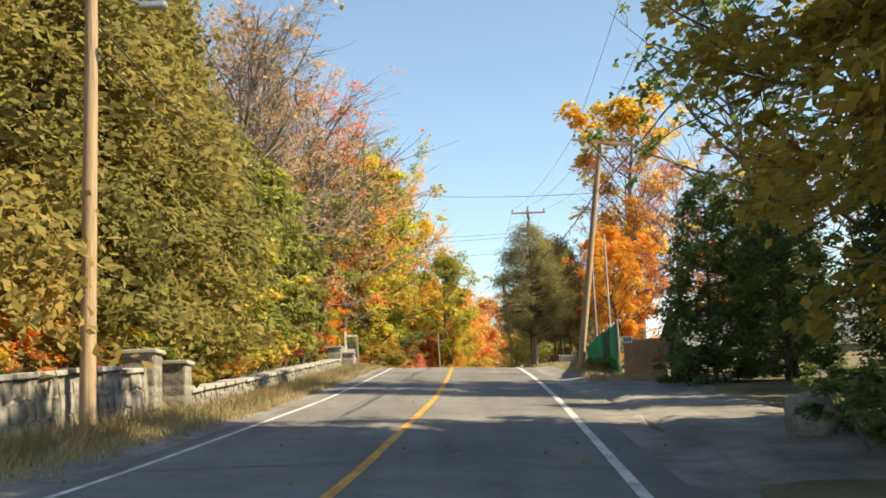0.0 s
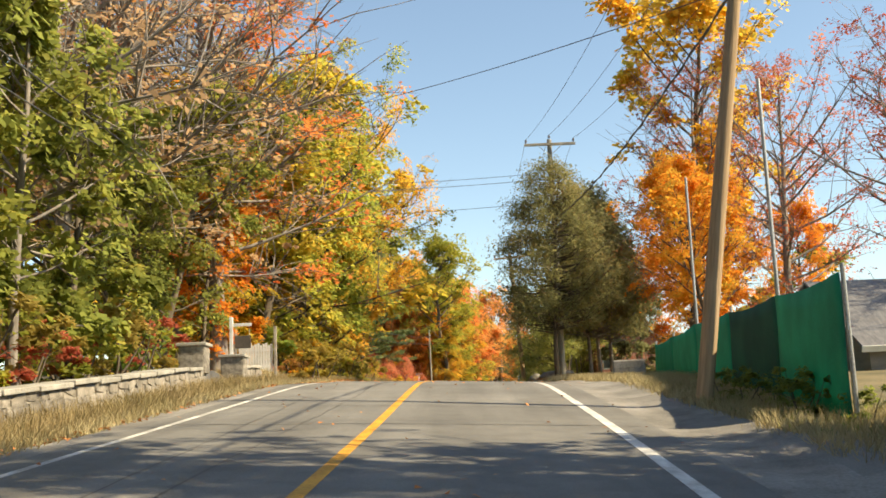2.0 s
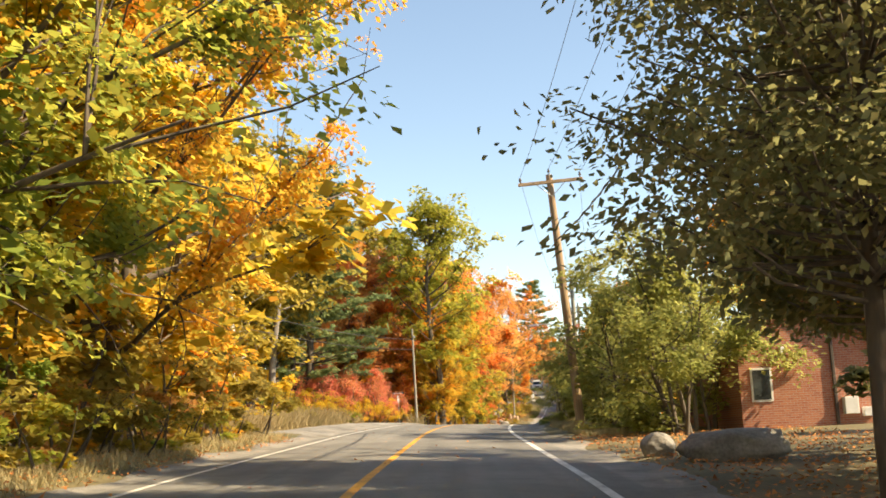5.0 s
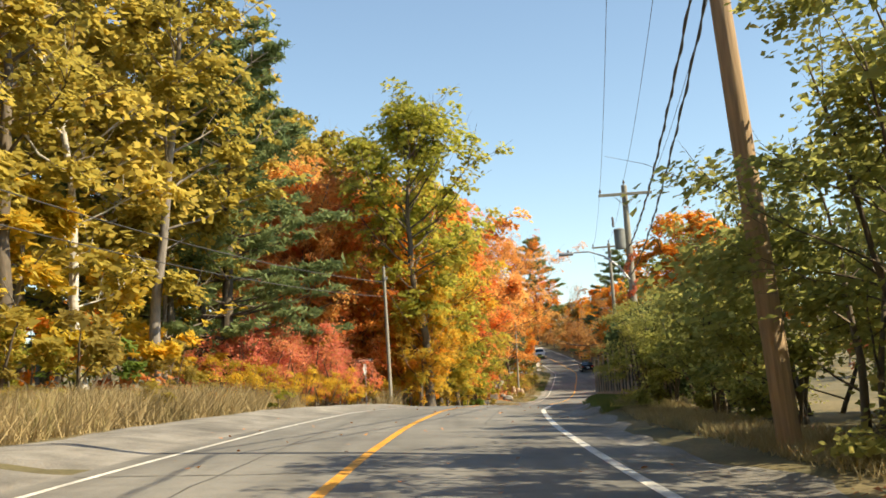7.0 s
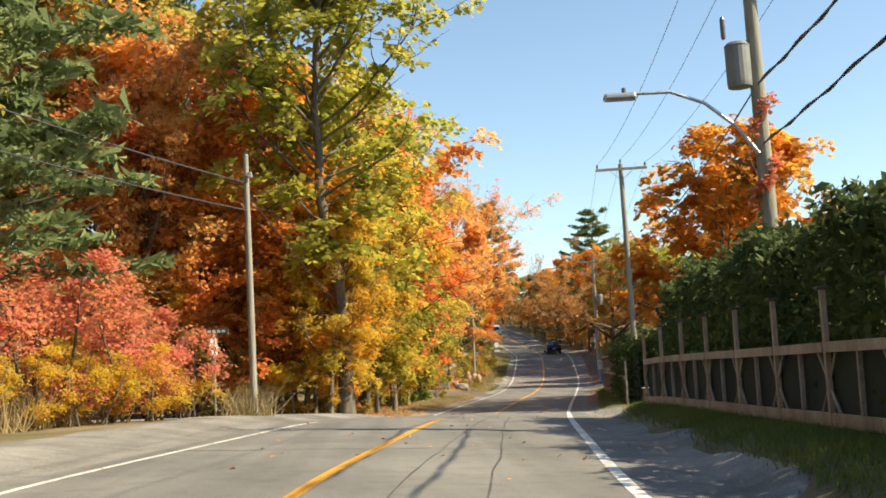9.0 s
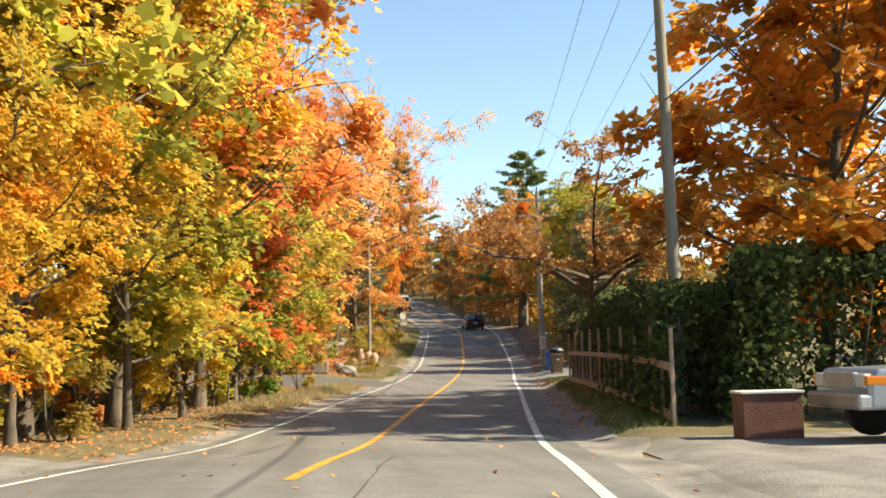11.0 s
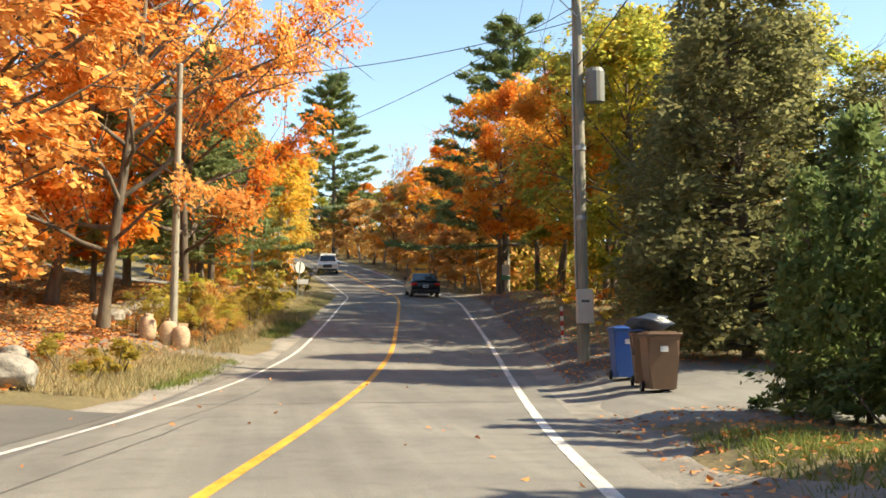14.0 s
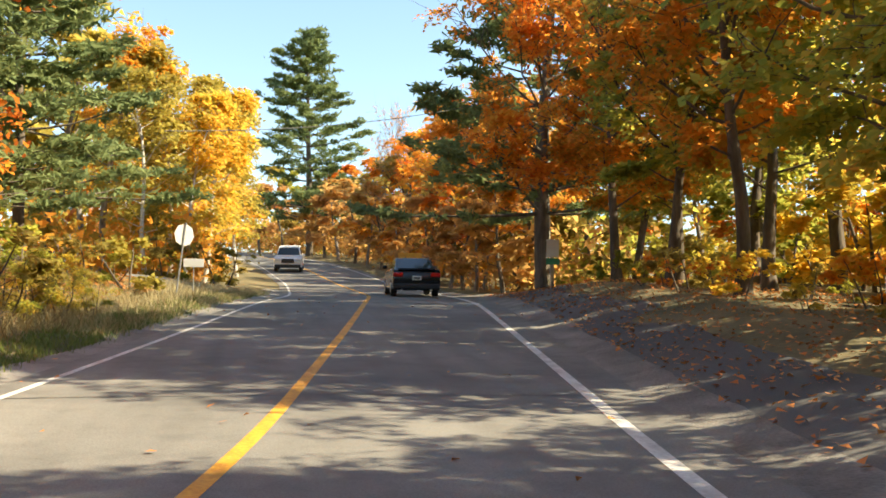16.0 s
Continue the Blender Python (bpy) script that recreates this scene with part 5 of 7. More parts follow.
part("lamp_head", boxed(-3.05, -2.42, -0.32, -0.08, 6.18, 6.32, 0.05), METAL, lamp_arm, "flat street lamp head")
part("photocell", turned(bmesh.new(), [(0.04, 6.26), (0.045, 6.36), (0.03, 6.38)], 8, pose(-2.65, -0.2, 0.05)), CERAMIC, lamp_arm)
# meter box, transformer and band on the pole beside the bins
BOX_GREY = surface("box_paint", (0.45, 0.46, 0.45), (0.58, 0.58, 0.56), 2, 30, 0.5, 0.05, grain=0.12)
mbox = part("meter_box", boxed(-0.2, 0.2, -0.46, -0.17, 1.0, 1.85, 0.02), BOX_GREY, p7, "pale grey metal meter box")
part("number_bar", boxed(-0.1, 0.1, -0.466, -0.459, 1.52, 1.58), CABLE, mbox, "dark bars in place of a number")
for z in (3.6, 5.4):
    part("band", turned(bmesh.new(), [(0.165, z), (0.17, z + 0.02), (0.17, z + 0.1), (0.165, z + 0.12)], 14), METAL, p7)
part("transformer", turned(bmesh.new(), [(0.05, 6.6), (0.24, 6.63), (0.25, 7.4), (0.2, 7.5), (0.05, 7.53)], 16, pose(0.42, -0.1, 0)), CAN_GREY, p7, "grey can transformer")
link("conduit", tubes("conduit", [([(-0.17, -0.06, 1.9), (-0.15, -0.06, 8.0)], [0.03, 0.03])], METAL, 6), p7)
# bracket and lamp on the pole by the wall
link("bracket", tubes("bracket", [([(0.1, 0, 8.2), (0.6, -0.1, 7.7), (1.0, -0.2, 7.5)], [0.03, 0.03, 0.03])], METAL, 6), p1)
part("lamp_head", boxed(0.9, 1.4, -0.3, -0.1, 7.42, 7.55, 0.04), METAL, p1)
part("lamp_head", boxed(0.05, 0.18, -0.22, -0.08, 6.35, 6.5, 0.02), METAL, sp, "small white lamp")

for a, b in ((top2, top3), (top3, top4), (top4, top5), (top5, top6), (top6, top7[:3]), (top7[:3], top8)):
    for k in range(3):
        cable(a[k], b[k], 0.5, "thin overhead power line between poles", 0.008)
back = Vector((3.5, -20, 9))
for k in range(3):
    cable(top2[k], back + Vector((k * 0.9 - 0.9, 0, 0)), 0.5, "thin overhead power line between poles", 0.008)


def creeper(m, z0, z1):
    """A climber wound about a pole."""
    rng = np.random.default_rng(61)
    t = thing("creeper", m, "red creeper climbing the weathered utility pole", "creeper")
    k = np.linspace(0, 1, 40)
    stem = np.stack([0.19 * np.cos(k * 19), 0.19 * np.sin(k * 19), z0 + (z1 - z0) * k], 1)
    link("stem", tubes("stem", [(stem, np.linspace(0.02, 0.008, 40))], BARK, 5), t)
    link("leaves", mesh_from("leaves", *sprays(rng, np.stack([stem[:-1], stem[1:]], 1), np.linspace(1.6, 0.5, 39), 900, 0.12, 0.2, 10), ROSE), t)


creeper(m5, 2.2, 6.2)


def on(m, x, y, z):
    return m @ Vector((x, y, z))


cable(on(m2, 0, 0, 7.6), on(m3, 0, 0, 7.4), 0.5, "thick twisted service cable between poles", 0.02, True)
cable(on(m2, 0, 0, 7.6), (6.5, -10, 7.5), 0.4, "thick twisted service cable between poles", 0.02, True)
cable(on(m3, 0, 0, 7.4), on(m4, 0, 0, 7.2), 0.5, "thick twisted service cable between poles", 0.02, True)
cable(on(m4, 0, 0, 7.6), on(m5, 0, 0, 6.4), 0.6, "thick twisted service cable between poles", 0.022, True)
cable(on(m4, 0, 0, 6.9), on(m5, 0, 0, 5.2), 0.6, "thick twisted service cable between poles", 0.018, True)
cable(on(m5, 0, 0, 6.4), on(m6, 0, 0, 7.0), 0.5, "thick service cable between poles", 0.018)
cable(on(m6, 0, 0, 7.0), on(m7, 0, 0, 7.6), 0.5, "thick service cable between poles", 0.018)
cable(on(m1, 0, 0, 8.0), (-14, 2, 9.0), 0.2, "overhead cable to the roadside pole", 0.025)
cable(on(m2, 0, 0, 7.6), (-5, 76, 17.0), 0.3, "overhead cable across the road", 0.012)
cable(on(m1, 0, 0, 7.4), (-6.4, 54, 8.9), 0.1, "overhead cable along the wall", 0.02)
cable(on(m1, 0, 0, 6.9), (-6.4, 54, 8.6), 0.4, "overhead cable along the wall", 0.016)
cable(on(msp, 0, 0, 6.25), (-13, 103, 12.3), 0.8, "overhead cable to the service pole", 0.018)
cable(on(msp, 0, 0, 5.5), (-13, 103, 11.2), 0.7, "overhead cable to the service pole", 0.016)
cable(on(msp, 0, 0, 6.0), (2.0, 178, 9.2), 0.6, "overhead cable to the service pole", 0.014)
cable(on(m3, 0, 0, 9.7), (-12, 77, 14.1), 0.35, "thin cable across the road", 0.012)
cable(on(m3, 0, 0, 9.4), (-12, 77, 13.8), 0.35, "thin cable across the road", 0.012)
cable(on(m3, 0, 0, 8.3), (-12, 80, 13.0), 0.3, "thin cable across the road", 0.012)
cable(on(m7, 0, 0, 8.8), on(mlp, 0, 0, 7.8), 0.4, "thin cable across the road", 0.012)
cable(on(m7, 0, 0, 9.2), (12, 236, 15.5), 0.5, "thin cable across the road", 0.012)
cable(on(m8, 0, 0, 8.6), (14, 240, 13.2), 0.5, "thin cable across the road", 0.012)


# ---- fences ----
def timber_fence(x0, y0, x1, y1, bays, label, ends=True):
    """Tall posts with one rail at chest height, thin struts and knee braces, a bottom board and dark mesh behind."""
    a, b = Vector((x0, y0, 0)), Vector((x1, y1, 0))
    ang = math.degrees(math.atan2(y1 - y0, x1 - x0))
    t = thing("fence", pose(x0, y0, 0, 0, 0, ang), label, "fence", kind="")
    L = (b - a).length
    w = L / bays
    zs = []
    for k in range(bays + 1):
        p = a.lerp(b, k / bays)
        zs.append(gz(p.x, p.y))
    for k in range(bays + 1):
        z = zs[k]
        part("post", boxed(k * w - 0.038, k * w + 0.038, -0.038, 0.038, z - 0.2, z + 1.88, 0.006), WOOD_WARM, t)
        part("post_cap", boxed(k * w - 0.09, k * w + 0.09, -0.09, 0.09, z + 1.88, z + 1.93, 0.008), WOOD_DARK, t)
    for k in range(bays):
        z0, z1 = zs[k], zs[k + 1]
        slope = math.degrees(math.atan2(z1 - z0, w))
        m = pose(k * w, 0, z0, 0, -slope, 0)
        part("rail", boxed(0.06, w - 0.06, -0.03, 0.06, 1.03, 1.17, 0.006, m), WOOD_WARM, t)
        part("bottom_board", boxed(0.06, w - 0.06, -0.025, 0.025, 0.04, 0.22, 0.005, m), WOOD_WARM, t)
        part("mesh_panel", boxed(0.02, w - 0.02, -0.085, -0.065, 0.2, 1.03, 0, m), MESH_DARK, t, "dark woven screen")
        part("strut", boxed(w / 2 - 0.03, w / 2 + 0.03, -0.03, 0.03, 0.2, 1.04, 0.004, m), STRUT_GREY, t)
        for u, s in ((0.06, 1), (w - 0.06, -1)):
            for z_out, z_in in ((1.03, 0.7), (0.22, 0.52)):
                link("knee_brace", tubes("knee_brace", [([m @ Vector((u + s * 0.28, 0, z_out)), m @ Vector((u, 0, z_in))], [0.026, 0.026])], STRUT_GREY, 4), t)
    return t


MESH_DARK = surface("dark_screen", (0.02, 0.024, 0.018), (0.045, 0.05, 0.035), 1.2, 30, 0.95, 0.3)
STRUT_GREY = surface("grey_timber", (0.24, 0.21, 0.18), (0.4, 0.36, 0.31), 2, 30, 0.85, 0.3)
timber_fence(8.15, 121.5, 9.25, 144.2, 10, "tall brown timber fence with rail, struts and dark screen")
timber_fence(13.0, 164.2, 15.85, 184.2, 9, "tall brown timber fence with rail, struts and dark screen")


def hedge(y0, y1, d0, d1, height, leaves, label, seed, slope=0.0, skew=0.0):
    """A clipped but ragged hedge: leaves in a shell over stems."""
    rng = np.random.default_rng(seed)
    n = leaves
    y, u, v = rng.uniform(y0, y1, n), rng.uniform(0, 1, n), rng.uniform(0, 1, n)
    shell = rng.uniform(0, 1, n) < 0.75
    face = rng.integers(0, 3, n)
    u = np.where(shell & (face == 0), u * 0.18, np.where(shell & (face == 1), 1 - u * 0.18, u))
    v = np.where(shell & (face == 2), 1 - v * 0.12, v)
    h = height * (1 + 0.07 * np.sin(y * 1.3) + 0.05 * np.sin(y * 3.1 + 1)) + slope * (y - y0)
    d = d0 + (d1 - d0) * (u + (0.5 - u) * 0.25 * v) + rng.normal(size=n) * 0.12 + skew * (y - y0)
    c = np.stack([cx(y) + d, y, cz(y) + rise(y, d) + 0.15 + v * h + rng.normal(size=n) * 0.1], 1)
    t = thing("hedge", pose(float(cx((y0 + y1) / 2)) + (d0 + d1) / 2, (y0 + y1) / 2, gz(float(cx((y0 + y1) / 2)) + (d0 + d1) / 2, (y0 + y1) / 2)), label, "hedge")
    inv = t.matrix_basis.inverted()
    lv, lq = leaf_cards(rng, c, 0.17, 0.6, 0.4, kite=True)
    me = mesh_from("foliage", lv, lq, CEDAR_GREEN)
    me.transform(inv)
    link("foliage", me, t)
    paths = []
    for k in range(int((y1 - y0) * 2.2)):
        yy = rng.uniform(y0, y1)
        dd = d0 + (d1 - d0) * rng.uniform(0.3, 0.7) + skew * (yy - y0)
        p = np.array([float(cx(yy)) + dd, yy, gz(float(cx(yy)) + dd, yy) - 0.1])
        paths.append((bent(rng, p, (rng.normal() * 0.1, rng.normal() * 0.1, 1), height * 0.9, 5, 0.1, 0.1), np.linspace(0.03, 0.01, 6)))
    ms = tubes("stems", paths, BARK, 4)
    ms.transform(inv)
    tagged(link("stems", ms, t), kind="stuff")
    return t


CEDAR_GREEN = leafy("hedge_leaves", [(0.024, 0.036, 0.014), (0.042, 0.06, 0.022), (0.075, 0.092, 0.032), (0.13, 0.135, 0.05)], 0.3, 0.2)
hedge(120.5, 145.6, 7.35, 10.0, 3.0, 40000, "tall dark green hedge behind the timber fence", 41, skew=-0.066)
hedge(163.8, 166.5, 7.0, 13.5, 3.1, 15000, "hedge at the back of the driveway", 42)
hedge(165, 187, 5.65, 8.4, 2.45, 32000, "tall dark green hedge behind the timber fence", 43)


def fabric_fence():
    t = thing("screen_fence", pose(6.4, 40.4, gz(6.4, 40.4)), "bright green fabric screen on a post fence", "fence")
    inv = t.matrix_basis.inverted()
    P = [(6.4, 40.4, 2.0), (6.75, 44.5, 1.8), (7.1, 49, 1.6), (7.5, 54, 1.4), (7.9, 59, 1.2), (8.3, 64, 1.1)]
    for k, (x, y, h) in enumerate(P):
        z = gz(x, y)
        link("post", tubes("post", [([inv @ Vector((x + 0.05, y, z - 0.2)), inv @ Vector((x + 0.05, y, z + h + (3.9 if k in (1, 3) else 0.12)))], [0.04, 0.035])], METAL, 8), t)
        if k:
            x0, y0, h0 = P[k - 1]
            n, r = 14, 6
            V = []
            for i in range(n + 1):
                u = i / n
                for j in range(r + 1):
                    xx, yy = x0 + (x - x0) * u, y0 + (y - y0) * u
                    top = h0 + (h - h0) * u - 0.07 * math.sin(math.pi * u)
                    puff = 0.05 * math.sin(math.pi * u) * math.sin(math.pi * j / r) + 0.012 * math.sin(u * 25 + j)
                    V.append(tuple(inv @ Vector((xx - puff, yy, gz(xx, yy) + 0.03 + (top - 0.03) * j / r))))
            q = [(i * (r + 1) + j, (i + 1) * (r + 1) + j, (i + 1) * (r + 1) + j + 1, i * (r + 1) + j + 1) for i in range(n) for j in range(r)]
            ob = link("screen_panel", mesh_from("screen_panel", V, q, GREEN_CLOTH if k != 2 else GREEN_CLOTH_DARK, True), t)
            sol = ob.modifiers.new("thickness", "SOLIDIFY")
            sol.thickness = 0.012
    return t


def cloth(name, dark, light):
    """Woven fabric that lets part of the light through."""
    m = surface(name, dark, light, 1.2, 60, 0.7, 0.2)
    t = m.node_tree
    tr, mx = t.nodes.new("ShaderNodeBsdfTranslucent"), t.nodes.new("ShaderNodeMixShader")
    mx.inputs[0].default_value = 0.45
    t.links.new(t.nodes["Principled BSDF"].inputs["Base Color"].links[0].from_socket, tr.inputs[0])
    t.links.new(t.nodes["Principled BSDF"].outputs[0], mx.inputs[1])
    t.links.new(tr.outputs[0], mx.inputs[2])
    t.links.new(mx.outputs[0], t.nodes["Material Output"].inputs[0])
    return m


GREEN_CLOTH = cloth("green_cloth", (0.004, 0.2, 0.14), (0.012, 0.3, 0.21))
GREEN_CLOTH_DARK = cloth("dark_green_cloth", (0.002, 0.08, 0.062), (0.01, 0.12, 0.09))
fabric_fence()


def lattice_gate():
    z = gz(6.9, 38.8)
    t = thing("lattice_gate", pose(6.35, 38.8, z, 0, 0, -12), "terracotta brown lattice gate panel with a number plate", "gate")
    w, h = 1.5, 1.35
    for name, a in (("stile", (0, 0.07, 0, h)), ("stile", (w - 0.07, w, 0, h)), ("rail", (0.07, w - 0.07, h - 0.09, h)), ("rail", (0.07, w - 0.07, 0.02, 0.12))):
        part(name, boxed(a[0], a[1], -0.03, 0.03, a[2], a[3], 0.004), LATTICE, t)
    for s in (-1, 1):
        for k in range(-14, 15):
            c0 = k * 0.11
            seg = []
            for u in np.linspace(0.07, w - 0.07, 60):
                v = (u - w / 2) * s + h / 2 + c0
                if 0.12 < v < h - 0.09:
                    seg.append((u, v))
            if len(seg) > 2:
                (u0, v0), (u1, v1) = seg[0], seg[-1]
                ln, an = math.hypot(u1 - u0, v1 - v0), math.atan2(v1 - v0, u1 - u0)
                m = Matrix.Translation((u0, 0.008 * s, v0)) @ Matrix.Rotation(-an, 4, "Y")
                part("slat", boxed(0, ln, -0.006, 0.006, -0.02, 0.02, 0, m), LATTICE, t)
    # sheet in darkened lattice colour, standing in for shade between the slats
    part("shade_backing", boxed(0.05, w - 0.05, 0.035, 0.05, 0.05, h - 0.05), LATTICE_SHADE, t)
    plate = part("number_plate", boxed(-0.02, 0.34, -0.05, -0.032, h - 0.12, h + 0.13, 0.004), WHITE_BOARD, t, "white plate")
    for u in (0.05, 0.14, 0.23):
        part("bar", boxed(u, u + 0.06, -0.058, -0.048, h - 0.06, h + 0.07), CABLE, plate)
    post = thing("gate_post", pose(8.0, 38.4, gz(8.0, 38.4)), "dark wooden gate post beside a driveway", "post")
    part("shaft", boxed(-0.08, 0.08, -0.08, 0.08, -0.2, 1.75, 0.01), WOOD_DARK, post)
    part("cap", boxed(-0.1, 0.1, -0.1, 0.1, 1.75, 1.8, 0.01), WOOD_DARK, post)


# lattice colour with shade painted in, for the sheet behind the slats
LATTICE_SHADE = surface("shaded_lattice_wood", (0.16, 0.09, 0.055), (0.24, 0.145, 0.09), 2, 30, 0.8, 0.3)
LATTICE = surface("lattice_wood", (0.4, 0.24, 0.145), (0.54, 0.35, 0.23), 2, 30, 0.8, 0.3)
WHITE_BOARD = surface("white_board", (0.6, 0.6, 0.58), (0.78, 0.78, 0.76), 2, 30, 0.6, 0.1, grain=0.12)
lattice_gate()


# ---- the stone wall ----
def stone_mesh(seed, w=1.0, h=1.0, t=1.0, jitter=0.12):
    """A rough block with worn corners, one unit in size."""
    rng = random.Random(seed)
    bm = bmesh.new()
    for sx in (-0.5, 0.5):
        for sy in (-0.5, 0.5):
            for sz in (-0.5, 0.5):
                c = Vector((sx * w, sy * t, sz * h))
                for axis in range(3):
                    p = c.copy()
                    p[axis] *= 0.68 + rng.uniform(-jitter, jitter)
                    bm.verts.new([q * (1 + rng.uniform(-jitter, jitter) * 0.5) for q in p])
    bmesh.ops.convex_hull(bm, input=bm.verts)
    me = bpy.data.meshes.new("stone")
    bm.to_mesh(me)
    bm.free()
    me.materials.append(STONE)
    return me


STONES = [stone_mesh(k) for k in range(9)]
WALL_D = -5.55


def wall_x(y):
    return float(cx(y)) + WALL_D


def build_wall(y0, y1, height, label):
    """A mortared core with faced stones, and flat slabs along its top."""
    wall = thing("stone_wall", pose(wall_x(y0), y0, gz(wall_x(y0), y0)), label, "wall", kind="")
    inv = wall.matrix_basis.inverted()
    ys = np.arange(y0, y1 + 0.01, 0.5)
    V, F = [], []
    for k, y in enumerate(ys):
        x, z = wall_x(y), float(cz(y)) + float(rise(y, WALL_D + 0.15))
        for dx, dz in ((0.0, -0.3), (0.0, height), (-0.42, height), (-0.42, -0.3)):
            V.append(tuple(inv @ Vector((x + dx, y, z + dz))))
        if k:
            a, b = 4 * (k - 1), 4 * k
            F += [(a + i, a + (i + 1) % 4, b + (i + 1) % 4, b + i) for i in range(4)]
    n = 4 * (len(ys) - 1)
    F += [(3, 2, 1, 0), (n, n + 1, n + 2, n + 3)]
    link("core", mesh_from("core", V, F, MORTAR), wall)
    y = y0
    k = 0
    rng = random.Random(int(y0 * 10))
    while y < y1 - 0.3:
        ln = min(rng.uniform(0.9, 1.5), y1 - y)
        ym = y + ln / 2
        x, z = wall_x(ym), float(cz(ym)) + float(rise(ym, WALL_D + 0.15)) + height
        slope = math.degrees(math.atan((cz(ym + 0.5) - cz(ym - 0.5)) / 1.0))
        m = inv @ pose(x - 0.19, ym, z + 0.045 + rng.uniform(-0.01, 0.015), slope, rng.uniform(-2, 2), 0)
        part("capstone", boxed(-0.3, 0.29, -ln / 2 + 0.008, ln / 2 - 0.008, -0.045, 0.045, 0.015, m), CAPSTONE, wall)
        y += ln
    return wall, inv


def face_stones(wall, inv, y0, y1, height, rng, out):
    rows = 3
    for r in range(rows):
        y = y0 + rng.uniform(0, 0.2)
        while y < y1:
            ln = rng.uniform(0.2, 0.6)
            h = height / rows
            ym = y + ln / 2
            z = float(cz(ym)) + float(rise(ym, WALL_D + 0.15)) + (r + 0.5) * h
            slope = math.degrees(math.atan(cz(ym + 0.5) - cz(ym - 0.5)))
            m = inv @ pose(wall_x(ym) + rng.uniform(-0.07, -0.035), ym, z + rng.uniform(-0.035, 0.035), slope + rng.uniform(-14, 14), 0, 0)
            out.append((m @ Matrix.Diagonal((0.16, ln * 1.02, h * rng.uniform(0.72, 1.15), 1)), ym, wall))
            y += ln + 0.02


stone_places = []
srng = random.Random(12)
for y0, y1, h in ((6, 22.4, 1.0), (25.4, 53.9, 0.55), (58.6, 61.8, 0.62)):
    w, iv = build_wall(y0, y1, h, "old fieldstone wall with flat slabs, partly overgrown")
    face_stones(w, iv, y0, y1, h, srng, stone_places)


def gate_pillar(y, d, height, label, w=0.62):
    x = float(cx(y)) + d
    m = pose(x, y, gz(x, y) - 0.06)
    t = thing("stone_pillar", m, label, "pillar", "stone pillars")
    part("core", boxed(-w / 2 + 0.05, w / 2 - 0.05, -w / 2 + 0.05, w / 2 - 0.05, -0.2, height), MORTAR, t)
    rng = random.Random(int(y * 7))
    rows = int(height / 0.2)
    for r in range(rows):
        z = (r + 0.5) * height / rows
        for side in range(4):
            cuts = sorted([rng.uniform(0.35, 0.65)])
            for a, b in zip([0] + cuts, cuts + [1]):
                mm = Matrix.Rotation(side * math.pi / 2, 4, "Z") @ pose((a + b) / 2 * w - w / 2, -w / 2 + 0.04, z, 0, rng.uniform(-4, 4), 0)
                ob = link("stone", STONES[rng.randrange(9)], t)
                ob.matrix_basis = mm @ Matrix.Diagonal(((b - a) * w * 1.02, 0.13, height / rows * 1.02, 1))
    part("cap_slab", boxed(-w / 2 - 0.09, w / 2 + 0.09, -w / 2 - 0.09, w / 2 + 0.09, height, height + 0.09, 0.02), CAPSTONE, t)
    return t, m


gate_pillar(22.8, -5.75, 1.15, "rough fieldstone gate pillar with a flat slab")
gate_pillar(25.0, -5.75, 0.95, "rough fieldstone gate pillar with a flat slab")
gate_pillar(54.3, -5.85, 0.7, "rough fieldstone gate pillar beside a driveway")
pil, mp = gate_pillar(58.1, -5.6, 0.95, "rough fieldstone gate pillar beside a driveway")

# signpost on the pillar
sg = thing("signpost", mp @ pose(-0.1, 0.15, 1.04), "white wooden signpost with a hanging dark board", "sign")
part("post", boxed(-0.05, 0.05, -0.05, 0.05, 0, 1.15, 0.006), WHITE_BOARD, sg)
part("arm", boxed(0.05, 0.6, -0.03, 0.03, 0.86, 0.95, 0.005), WHITE_BOARD, sg)
brd = part("board", boxed(0.1, 0.58, -0.02, 0.02, 0.2, 0.58, 0.004), WOOD_DARK, sg, "dark hanging board")
for u in (0.14, 0.54):
    link("hanger", tubes("hanger", [([(u, 0, 0.86), (u, 0, 0.57)], [0.006, 0.006])], METAL, 4), brd)

# white slatted panel between tree trunks
pan = thing("slat_panel", spot(66.8, -7.2), "weathered white slatted panel leaning among shrubs", "fence panel")
for k in range(13):
    h = 1.1 + 0.05 * math.sin(k * 2.1)
    part("slat", boxed(k * 0.1, k * 0.1 + 0.085, -0.012, 0.012, 0.05, h, 0.003), WHITE_BOARD, pan)
for z in (0.25, 0.85):
    part("rail", boxed(-0.02, 1.32, 0.014, 0.05, z, z + 0.07), WHITE_BOARD, pan)
for u in (1.38, -0.12):
    part("post", boxed(u - 0.05, u + 0.05, -0.05, 0.05, -0.15, 1.75, 0.006), STRUT_GREY, pan)


